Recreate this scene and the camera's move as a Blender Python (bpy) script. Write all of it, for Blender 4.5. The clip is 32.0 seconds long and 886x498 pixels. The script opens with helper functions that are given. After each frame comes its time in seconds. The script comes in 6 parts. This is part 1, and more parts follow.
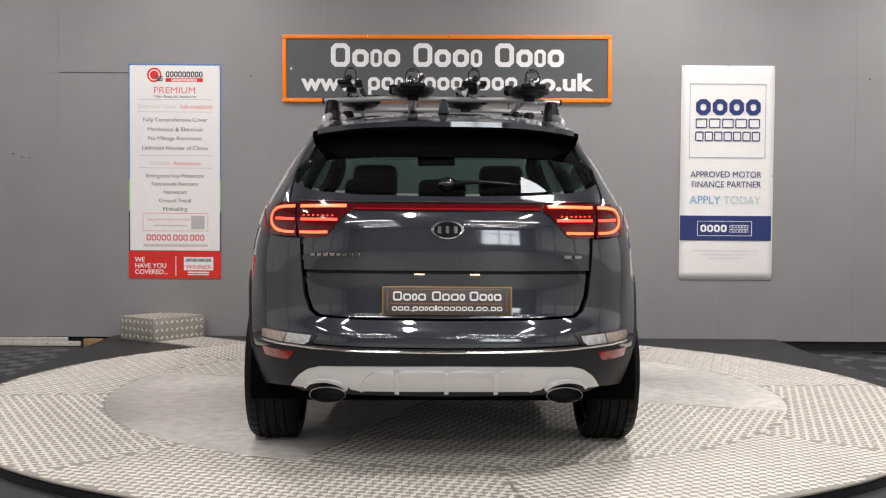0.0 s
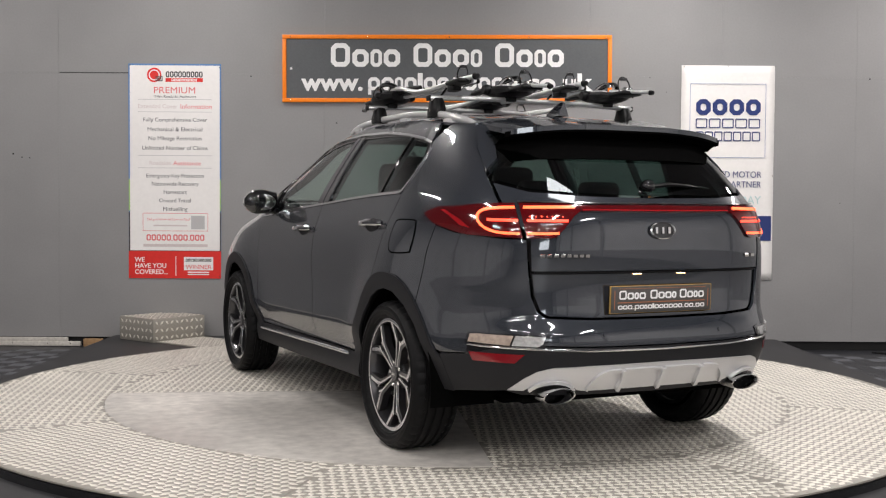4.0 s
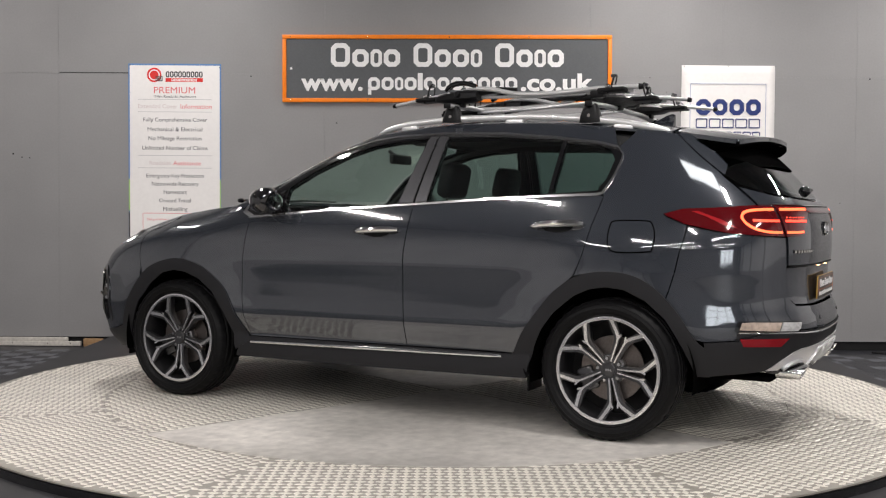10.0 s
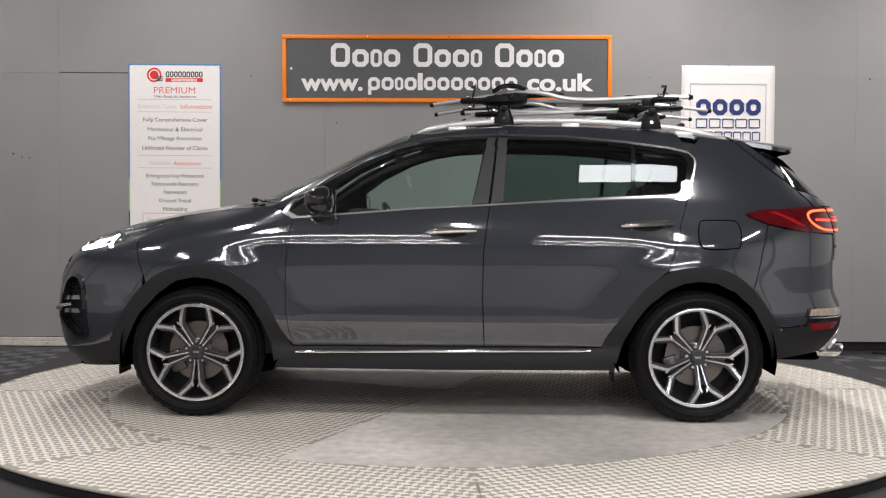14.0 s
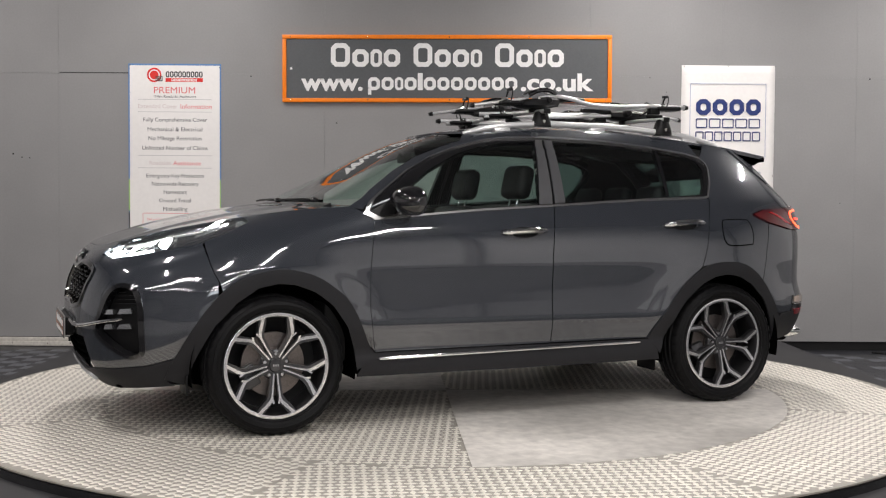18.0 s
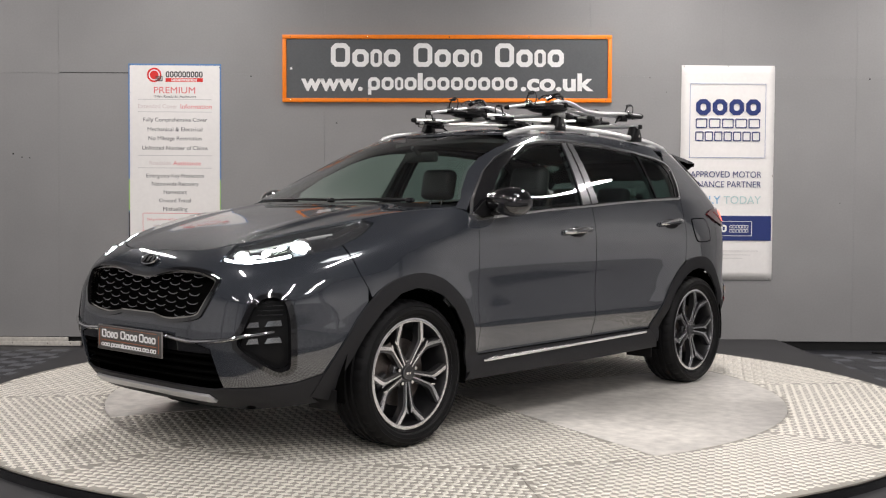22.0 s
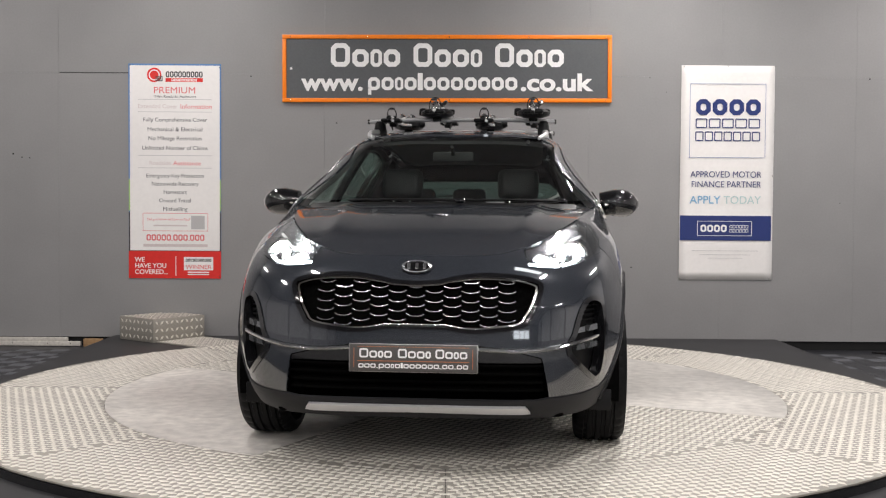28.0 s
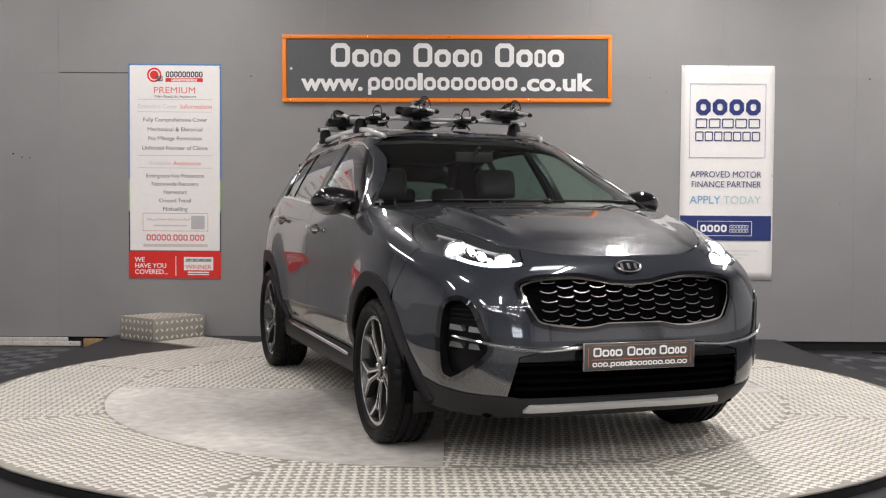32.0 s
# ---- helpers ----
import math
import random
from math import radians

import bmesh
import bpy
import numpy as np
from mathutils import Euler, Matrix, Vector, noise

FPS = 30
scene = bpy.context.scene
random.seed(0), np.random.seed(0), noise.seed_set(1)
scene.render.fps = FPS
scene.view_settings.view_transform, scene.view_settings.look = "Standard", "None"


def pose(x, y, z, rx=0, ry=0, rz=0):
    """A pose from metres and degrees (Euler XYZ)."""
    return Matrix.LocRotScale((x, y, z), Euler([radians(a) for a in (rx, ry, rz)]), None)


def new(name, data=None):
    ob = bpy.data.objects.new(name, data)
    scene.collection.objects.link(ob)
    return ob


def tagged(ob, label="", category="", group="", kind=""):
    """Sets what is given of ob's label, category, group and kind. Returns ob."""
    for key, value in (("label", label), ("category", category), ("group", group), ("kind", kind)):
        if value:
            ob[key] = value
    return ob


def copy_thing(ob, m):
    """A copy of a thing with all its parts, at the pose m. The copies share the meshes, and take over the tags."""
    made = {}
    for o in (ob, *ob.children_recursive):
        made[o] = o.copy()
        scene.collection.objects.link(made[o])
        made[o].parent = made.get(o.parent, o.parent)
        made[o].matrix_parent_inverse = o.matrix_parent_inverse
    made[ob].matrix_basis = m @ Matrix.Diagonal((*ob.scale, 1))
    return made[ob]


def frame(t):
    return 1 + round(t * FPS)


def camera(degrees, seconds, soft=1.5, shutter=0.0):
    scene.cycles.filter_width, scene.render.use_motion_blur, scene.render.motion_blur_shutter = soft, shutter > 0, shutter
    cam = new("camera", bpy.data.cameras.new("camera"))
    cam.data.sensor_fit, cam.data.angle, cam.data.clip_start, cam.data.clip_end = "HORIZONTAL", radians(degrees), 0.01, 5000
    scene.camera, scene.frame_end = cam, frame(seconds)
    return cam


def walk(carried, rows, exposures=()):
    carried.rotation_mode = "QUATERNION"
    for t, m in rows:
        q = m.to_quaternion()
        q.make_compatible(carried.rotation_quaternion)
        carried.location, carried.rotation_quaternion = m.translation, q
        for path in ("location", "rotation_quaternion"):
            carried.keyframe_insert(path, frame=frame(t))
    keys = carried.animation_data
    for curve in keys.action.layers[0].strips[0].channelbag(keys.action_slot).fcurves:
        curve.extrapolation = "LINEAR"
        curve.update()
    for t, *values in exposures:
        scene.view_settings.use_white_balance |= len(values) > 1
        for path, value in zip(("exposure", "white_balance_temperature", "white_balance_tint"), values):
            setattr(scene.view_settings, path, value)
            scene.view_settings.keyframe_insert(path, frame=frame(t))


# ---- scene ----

# ---- camera: stands still on a tripod ----
cam = camera(44.5, 32.0, soft=1.2)
EYE = Matrix.Translation((-0.023, -6.673, 1.114)) @ pose(0, 0, 0, 90 - 2.063, 0, 0) @ pose(0, 0, 0, 0, 0, 0.389)
walk(cam, [(0.0, EYE), (32.0, EYE)])


def heading(t):
    """Degrees by which the turntable has turned at t seconds."""
    drift = float(np.interp(t, range(0, 33, 2), (0.81, 0.43, 0.18, -0.08, -0.24, -0.22, -0.11, -0.05, -0.03, 0.03, 0.08, 0.01, -0.24, -0.50, -0.69, -0.80, -0.90)))
    return 0.64 + 6.2458 * t + drift


# ---- world and lights ----
world = bpy.data.worlds.new("world")
scene.world = world
world.use_nodes = True
world.node_tree.nodes["Background"].inputs[0].default_value = (0.75, 0.8, 0.9, 1)
world.node_tree.nodes["Background"].inputs[1].default_value = 0.006
scene.view_settings.exposure = -0.10
ROOM_X, WALL_Y, BACK_Y, CEIL, FLOOR = 7.5, 3.23, -20.0, 4.2, -0.155


def area(name, x, y, z, sx, sy, watts, colour=(1, 0.945, 0.922), rx=0, ry=0, rz=0):
    data = bpy.data.lights.new(name, "AREA")
    data.shape, data.size, data.size_y, data.energy, data.color = "RECTANGLE", sx, sy, watts, colour
    ob = new(name, data)
    ob.matrix_world = pose(x, y, z, rx, ry, rz)
    return ob


BATTENS = [(x, y) for y in (1.5, -2.85, -6.4) for x in (-4.7, -2.3, -0.2, 1.9, 4.9) if (x, y) not in ((4.9, -2.85), (-0.2, -2.85), (-0.2, 1.5))]
BATTEN_LONG = {1.5: 1.55, -2.85: 0.90, -6.4: 1.55}
LONG_ROWS = [(x, y) for y in (-9.5, -13.0, -16.5) for x in (-2.4, 2.4)]
for bx, by in BATTENS:
    area("batten_light", bx, by, CEIL - 0.36, 0.11, BATTEN_LONG[by], (78 if by > 0 else 68) * (1.0 + 0.085 * bx))
for bx, by in LONG_ROWS:
    area("batten_light", bx, by, CEIL - 0.36, 3.4, 0.07, 115)
area("panel_light", 1.4, -2.4, CEIL - 0.02, 0.9, 0.5, 13, (0.95, 0.98, 1))
area("window_light", 3.5, BACK_Y + 0.14, 2.4, 3.0, 1.9, 110, (0.88, 0.94, 1), rx=90)


# ---- materials ----
def material(name, colour, rough=0.5, metal=0.0, coat=0.0, grain=0.0, scale=40.0, bump=0.0, stain=0.0, glow=None, power=0.0, alpha=1.0, trans=0.0, ior=1.45, spread=0.0, spec=0.5, coat_ior=1.5):
    """Procedural surface: fine grain, broad stains, relief and roughness variation."""
    m = bpy.data.materials.new(name)
    m.use_nodes = True
    nt = m.node_tree
    b = nt.nodes["Principled BSDF"]
    b.inputs["Base Color"].default_value = (*colour, 1)
    b.inputs["Roughness"].default_value, b.inputs["Metallic"].default_value = rough, metal
    b.inputs["Coat Weight"].default_value, b.inputs["Coat Roughness"].default_value = coat, 0.03
    b.inputs["Transmission Weight"].default_value, b.inputs["IOR"].default_value = trans, ior
    b.inputs["Alpha"].default_value, b.inputs["Specular IOR Level"].default_value, b.inputs["Coat IOR"].default_value = alpha, spec, coat_ior
    if glow:
        b.inputs["Emission Color"].default_value, b.inputs["Emission Strength"].default_value = (*glow, 1), power
    if grain or stain or bump or spread:
        tc = nt.nodes.new("ShaderNodeTexCoord")
        n1, n2 = nt.nodes.new("ShaderNodeTexNoise"), nt.nodes.new("ShaderNodeTexNoise")
        n1.inputs["Scale"].default_value, n1.inputs["Detail"].default_value = scale, 6
        n2.inputs["Scale"].default_value, n2.inputs["Detail"].default_value = max(scale / 30, 0.7), 5
        for n in (n1, n2):
            nt.links.new(tc.outputs["Object"], n.inputs["Vector"])
        last = None
        for n, amount in ((n1, grain), (n2, stain)):
            if not amount:
                continue
            ramp = nt.nodes.new("ShaderNodeMapRange")
            ramp.inputs[1].default_value, ramp.inputs[2].default_value = 0.3, 0.7
            ramp.inputs[3].default_value, ramp.inputs[4].default_value = 1 - amount, 1 + amount
            nt.links.new(n.outputs["Fac"], ramp.inputs[0])
            mix = nt.nodes.new("ShaderNodeMix")
            mix.data_type, mix.blend_type = "RGBA", "MULTIPLY"
            mix.inputs[0].default_value = 1
            if last:
                nt.links.new(last, mix.inputs[6])
            else:
                mix.inputs[6].default_value = (*colour, 1)
            nt.links.new(ramp.outputs[0], mix.inputs[7])
            last = mix.outputs[2]
        if last:
            nt.links.new(last, b.inputs["Base Color"])
        if spread:
            rr = nt.nodes.new("ShaderNodeMapRange")
            rr.inputs[1].default_value, rr.inputs[2].default_value = 0.3, 0.7
            rr.inputs[3].default_value, rr.inputs[4].default_value = max(rough - spread, 0.02), min(rough + spread, 1)
            nt.links.new(n2.outputs["Fac"], rr.inputs[0])
            nt.links.new(rr.outputs[0], b.inputs["Roughness"])
        if bump:
            bp = nt.nodes.new("ShaderNodeBump")
            bp.inputs["Strength"].default_value, bp.inputs["Distance"].default_value = bump, 0.002
            nt.links.new(n1.outputs["Fac"], bp.inputs["Height"])
            nt.links.new(bp.outputs["Normal"], b.inputs["Normal"])
    return m


PAINT = material("graphite_paint", (0.026, 0.030, 0.038), 0.32, 0.12, coat=1.0, spec=0.08, grain=0.12, scale=900, coat_ior=2.0)
PAINT.node_tree.nodes["Principled BSDF"].inputs["Coat Roughness"].default_value = 0.055
CLAD = material("moulded_cladding", (0.020, 0.020, 0.022), 0.5, grain=0.15, scale=500, bump=0.15, spec=0.2)
BLACK = material("black_plastic", (0.005, 0.005, 0.0055), 0.45, grain=0.2, scale=300, spec=0.25)
DEEP = material("matt_black", (0.003, 0.003, 0.003), 0.9, spec=0.0, grain=0.2, scale=60)
GLOSS = material("gloss_black", (0.006, 0.006, 0.007), 0.08, coat=1.0)
CHROME = material("chrome", (0.78, 0.78, 0.78), 0.09, 1.0)
TRIM = material("bright_trim", (0.74, 0.74, 0.74), 0.18, 1.0)
DARKCHROME = material("dark_chrome", (0.46, 0.44, 0.41), 0.10, 1.0)
SATIN = material("satin_aluminium", (0.80, 0.80, 0.80), 0.32, 0.6, grain=0.05, scale=300)
SKID = material("silver_skid_plate", (0.66, 0.66, 0.67), 0.36, 0.6, grain=0.06, scale=500, coat=0.2)
RUBBER = material("tyre_rubber", (0.005, 0.005, 0.0055), 0.5, grain=0.2, scale=120, bump=0.2, spec=0.16)
RIMFACE = material("machined_alloy", (0.74, 0.74, 0.75), 0.22, 0.95, grain=0.06, scale=400)
RIMDARK = material("dark_alloy", (0.07, 0.07, 0.074), 0.28, 0.8, coat=0.5)
DISCM = material("brake_disc", (0.17, 0.15, 0.14), 0.4, 1.0, grain=0.15, scale=150)
CABIN = material("cabin_plastic", (0.012, 0.012, 0.012), 0.65, grain=0.2, scale=200)
SEATM = material("seat_leather", (0.010, 0.010, 0.011), 0.6, grain=0.15, scale=150, bump=0.2)
HEADLINE = material("headliner", (0.10, 0.10, 0.10), 0.9, grain=0.05, scale=300)
REDLENS = material("red_lens", (0.085, 0.002, 0.004), 0.08, coat=1.0)
REDBAND = material("red_reflector", (0.33, 0.008, 0.012), 0.15, coat=1.0, grain=0.2, scale=400)
REFLECT = material("dark_red_reflector", (0.22, 0.005, 0.010), 0.12, coat=1.0, grain=0.2, scale=400)
LEDRED = material("led_red", (0.8, 0.1, 0.03), 0.3, glow=(1, 0.045, 0.03), power=2.8)
LEDAMBER = material("led_amber_red", (0.8, 0.2, 0.05), 0.3, glow=(1, 0.085, 0.035), power=3.2)
LEDWHITE = material("led_white", (0.9, 0.9, 0.9), 0.3, glow=(0.93, 0.97, 1), power=40)
PLATELED = material("plate_lamp", (0.9, 0.8, 0.6), 0.3, glow=(1, 0.58, 0.28), power=6)


def glass(name, tint, rough=0.0, clear=0.8):
    """Thin pane: tinted transparency under a glossy skin."""
    m = bpy.data.materials.new(name)
    m.use_nodes = True
    nt = m.node_tree
    out = nt.nodes["Material Output"]
    nt.nodes.remove(nt.nodes["Principled BSDF"])
    tr, gl, mix = nt.nodes.new("ShaderNodeBsdfTransparent"), nt.nodes.new("ShaderNodeBsdfGlossy"), nt.nodes.new("ShaderNodeMixShader")
    lw, pw, fr = nt.nodes.new("ShaderNodeLayerWeight"), nt.nodes.new("ShaderNodeMath"), nt.nodes.new("ShaderNodeMath")
    pw.operation, pw.inputs[1].default_value = "POWER", 5.0
    fr.operation, fr.inputs[1].default_value, fr.inputs[2].default_value = "MULTIPLY_ADD", 0.90, 0.095
    nt.links.new(lw.outputs["Facing"], pw.inputs[0])
    nt.links.new(pw.outputs[0], fr.inputs[0])
    tr.inputs[0].default_value = (*tint, 1)
    gl.inputs[0].default_value, gl.inputs[1].default_value = (1, 1, 1, 1), rough
    nt.links.new(fr.outputs[0], mix.inputs[0])
    nt.links.new(tr.outputs[0], mix.inputs[1])
    nt.links.new(gl.outputs[0], mix.inputs[2])
    nt.links.new(mix.outputs[0], out.inputs[0])
    return m


PANE = glass("green_tint_glass", (0.76, 0.89, 0.83))
REARGLASS = glass("dark_rear_glass", (0.19, 0.27, 0.25))
PRIVACY = glass("privacy_glass", (0.36, 0.48, 0.45))
CLEAR = glass("lamp_glass", (0.93, 0.95, 0.96))


# ---- mesh helpers ----
def link(name, verts, faces, mat, parent=None, label="", smooth=True, sharp=40, normals=None):
    me = bpy.data.meshes.new(name)
    me.from_pydata([tuple(map(float, v)) for v in verts], [], [tuple(map(int, f)) for f in faces])
    me.materials.append(mat)
    if smooth:
        me.shade_smooth()
        me.set_sharp_from_angle(angle=radians(sharp))
    if normals is not None:
        me.normals_split_custom_set_from_vertices([tuple(map(float, q)) for q in normals])
    ob = new(name, me)
    ob.parent = parent
    if label:
        ob["label"] = label
    return ob


def part(name, bm, mat, parent=None, label="", smooth=True, sharp=35):
    me = bpy.data.meshes.new(name)
    bmesh.ops.recalc_face_normals(bm, faces=bm.faces)
    bm.to_mesh(me)
    bm.free()
    me.materials.append(mat)
    if smooth:
        me.shade_smooth()
        me.set_sharp_from_angle(angle=radians(sharp))
    ob = new(name, me)
    ob.parent = parent
    if label:
        ob["label"] = label
    return ob


def add_box(bm, lo, hi, bevel=0.0, m=None, seg=2):
    lo, hi = Vector(lo), Vector(hi)
    r = bmesh.ops.create_cube(bm, size=1, matrix=(m or Matrix()) @ Matrix.Translation((lo + hi) / 2) @ Matrix.Diagonal((*(hi - lo), 1)))
    if bevel:
        bmesh.ops.bevel(bm, geom=[e for e in bm.edges if all(v in r["verts"] for v in e.verts)], offset=bevel, segments=seg, affect="EDGES", profile=0.5)
    return bm


def box(lo, hi, bevel=0.0, m=None, seg=2):
    return add_box(bmesh.new(), lo, hi, bevel, m, seg)


def add_tube(bm, pts, r, n=10, flat=1.0, cap=True):
    """Round bar along points; r a radius or one for each point; flat squashes it upright."""
    pts = [Vector(q) for q in pts]
    rs = r if isinstance(r, (list, tuple)) else [r] * len(pts)
    rings = []
    side = None
    for i, q in enumerate(pts):
        d = (pts[min(i + 1, len(pts) - 1)] - pts[max(i - 1, 0)]).normalized()
        if side is None:
            side = d.cross(Vector((0, 0, 1)))
            if side.length < 1e-3:
                side = d.cross(Vector((1, 0, 0)))
        side = (side - d * side.dot(d)).normalized()
        up = side.cross(d)
        rings.append([bm.verts.new(q + rs[i] * (math.cos(a) * side + flat * math.sin(a) * up)) for a in [2 * math.pi * k / n for k in range(n)]])
    for a, b in zip(rings, rings[1:]):
        for k in range(n):
            bm.faces.new((a[k], a[(k + 1) % n], b[(k + 1) % n], b[k]))
    if cap:
        bm.faces.new(rings[0][::-1])
        bm.faces.new(rings[-1])
    return bm


def tube(pts, r, n=10, flat=1.0):
    return add_tube(bmesh.new(), pts, r, n, flat)


def add_lathe(bm, prof, m=None, n=48, close=False):
    """Turn (radius, height) points about local z."""
    m = m or Matrix()
    rings = [[bm.verts.new(m @ Vector((r * math.cos(2 * math.pi * k / n), r * math.sin(2 * math.pi * k / n), h))) for k in range(n)] for r, h in prof]
    pairs = list(zip(rings, rings[1:])) + ([(rings[-1], rings[0])] if close else [])
    for a, b in pairs:
        for k in range(n):
            bm.faces.new((a[k], a[(k + 1) % n], b[(k + 1) % n], b[k]))
    return bm


def smooth_line(pts, steps=6):
    """Catmull-Rom through points."""
    pts = [Vector(q) for q in pts]
    out = []
    for i in range(len(pts) - 1):
        p0, p1, p2, p3 = pts[max(i - 1, 0)], pts[i], pts[i + 1], pts[min(i + 2, len(pts) - 1)]
        for k in range(steps):
            t = k / steps
            out.append(0.5 * (2 * p1 + (p2 - p0) * t + (2 * p0 - 5 * p1 + 4 * p2 - p3) * t * t + (3 * p1 - p0 - 3 * p2 + p3) * t ** 3))
    return out + [pts[-1]]


def text_mesh(words, size, mat, parent, m, name="lettering", depth=0.002, bold=0.0, align="CENTER", width=None, space=1.0):
    cu = bpy.data.curves.new(name, "FONT")
    cu.body, cu.size, cu.extrude, cu.align_x, cu.offset, cu.space_character = words, size, depth, align, bold, space
    tmp = bpy.data.objects.new(name, cu)
    scene.collection.objects.link(tmp)
    bpy.context.view_layer.update()
    me = bpy.data.meshes.new_from_object(tmp.evaluated_get(bpy.context.evaluated_depsgraph_get()))
    bpy.data.objects.remove(tmp)
    if width:
        xs = [v.co.x for v in me.vertices]
        me.transform(Matrix.Diagonal((width / (max(xs) - min(xs)), 1, 1, 1)))
    me.transform(m)
    me.materials.clear()
    me.materials.append(mat)
    me.name = name
    ob = new(name, me)
    ob.parent = parent
    if size < 0.2:
        tagged(ob, kind="stuff")
    return ob


# ---- the room ----
WALLM = material("grey_wall_paint", (0.27, 0.267, 0.268), 0.55, grain=0.03, scale=60, stain=0.05, bump=0.12, spread=0.08)
# unseen walls: brightness of the car's reflections is put into these three tones
ROOMM = material("south_wall_reflect_tone", (0.24, 0.24, 0.25), 0.7, grain=0.03, scale=40, stain=0.08)
SIDEM = material("east_wall_reflect_tone", (0.80, 0.80, 0.81), 0.6, grain=0.03, scale=40, stain=0.08)
WESTM = material("west_wall_reflect_tone", (0.64, 0.64, 0.65), 0.6, grain=0.03, scale=40, stain=0.08)
CEILM = material("grey_ceiling", (0.24, 0.24, 0.25), 0.85, grain=0.08, scale=20)
TILE_A = material("dark_floor_tile", (0.022, 0.023, 0.027), 0.42, grain=0.2, scale=80, stain=0.2, bump=0.2)
TILE_B = material("grey_floor_tile", (0.10, 0.105, 0.118), 0.42, grain=0.15, scale=80, stain=0.2, bump=0.2)
DECKM = material("black_platform_sheet", (0.022, 0.022, 0.024), 0.45, grain=0.15, scale=60, stain=0.3, bump=0.15)
TREAD = material("aluminium_tread_plate", (0.37, 0.348, 0.305), 0.5, 0.35, grain=0.08, scale=60, stain=0.10, spread=0.10)
TREADUP = material("polished_tread_lozenge", (0.79, 0.757, 0.685), 0.44, 0.3, grain=0.08, scale=120, stain=0.06)
SMOOTH = material("worn_flat_plate", (0.62, 0.595, 0.555), 0.46, 0.2, grain=0.16, scale=14, stain=0.30, spread=0.2)
SEAMM = material("dark_joint", (0.03, 0.03, 0.03), 0.9)
STRUCT = dict(kind="structure")

T = 0.15
floor = tagged(part("floor", box((-ROOM_X, -3.6, FLOOR - 0.1), (ROOM_X, WALL_Y + 0.3, FLOOR)), TILE_A, smooth=False), "dark rubbery workshop floor of interlocking tiles", "floor", **STRUCT)
# unseen southern floor: its grey is set for the reflections in the doors
SOUTH_TONE = material("south_floor_reflect_tone", (0.14, 0.14, 0.14), 0.5, grain=0.08, scale=30, stain=0.15)
tagged(part("floor_south", box((-ROOM_X, BACK_Y, FLOOR - 0.1), (ROOM_X, -3.6, FLOOR)), SOUTH_TONE, smooth=False), "plain unseen floor south of the platform, toned for reflections", "floor", **STRUCT)
ceiling = tagged(part("ceiling", box((-ROOM_X, BACK_Y, CEIL), (ROOM_X, WALL_Y + T, CEIL + 0.1)), CEILM, smooth=False), "grey painted ceiling with strip lights", "ceiling", **STRUCT)
for nm, lo, hi in (("wall_west", (-ROOM_X - T, BACK_Y, FLOOR - 0.1), (-ROOM_X, WALL_Y + T, CEIL)), ("wall_east", (ROOM_X, BACK_Y, FLOOR - 0.1), (ROOM_X + T, WALL_Y + T, CEIL)), ("wall_south", (-ROOM_X, BACK_Y - T, FLOOR - 0.1), (ROOM_X, BACK_Y, CEIL))):
    tagged(part(nm, box(lo, hi), {"wall_south": ROOMM, "wall_west": WESTM, "wall_east": SIDEM}[nm], smooth=False), "plain unseen wall, toned for reflections in the car", "wall", **STRUCT)
# grey foot and columns of the side walls, unseen, added for structure in reflections
UNSEEN_TRIM = material("reflection_trim_grey", (0.42, 0.42, 0.43), 0.5, grain=0.05, scale=40, stain=0.1)
for nm, x, s in (("wall_west", -ROOM_X, 1), ("wall_east", ROOM_X, -1)):
    host = bpy.data.objects[nm]
    a, b = sorted((x, x + s * 0.03))
    part("reflected_foot_band", box((a, BACK_Y, FLOOR), (b, WALL_Y - 0.01, 0.55)), UNSEEN_TRIM, host, smooth=False)
    for y in (-17.5, -12.5, -7.5, -2.5):
        a, b = sorted((x, x + s * 0.18))
        part("reflected_column", box((a, y - 0.12, FLOOR), (b, y + 0.12, CEIL), 0.01), UNSEEN_TRIM, host, smooth=False)
wall = tagged(new("wall_north"), "grey painted board wall with joints and screw marks", "wall", **STRUCT)
wall.location = (0, WALL_Y, 0)
# boards: joints where two sheets meet
xs = [-ROOM_X, -5.97, -3.53, -1.11, 1.30, 2.51, 3.73, 6.1, ROOM_X]
for a, b in zip(xs, xs[1:]):
    for lo, hi in ((-0.07, 2.338), (2.338, CEIL)):
        part("wall_board", box((a + 0.0004, 0, lo + 0.0003), (b - 0.0004, 0.05, hi - 0.0003), 0.0006, seg=1), WALLM, wall, smooth=False)
part("backing", box((-ROOM_X, 0.05, FLOOR - 0.1), (ROOM_X, T, CEIL)), SEAMM, wall, smooth=False)

turntable = tagged(new("turntable"), "large round aluminium turntable, tread plate and flat worn quarters", "turntable")
R_OUT, R_IN = 2.81, 2.02


def sector(r0, r1, a0, a1, z0, z1, step=4.0):
    n = max(2, int((a1 - a0) / step))
    bm = bmesh.new()
    rows = []
    for a in np.radians(np.linspace(a0, a1, n + 1)):
        c, s = math.cos(a), math.sin(a)
        rows.append([bm.verts.new((r * c, r * s, z)) for r, z in ((r0, z1), (r1, z1), (r1, z0), (r0, z0))])
    for p, q in zip(rows, rows[1:]):
        for k in range(4):
            bm.faces.new((p[k], p[(k + 1) % 4], q[(k + 1) % 4], q[k]))
    bm.faces.new(rows[0][::-1])
    bm.faces.new(rows[-1])
    return bm


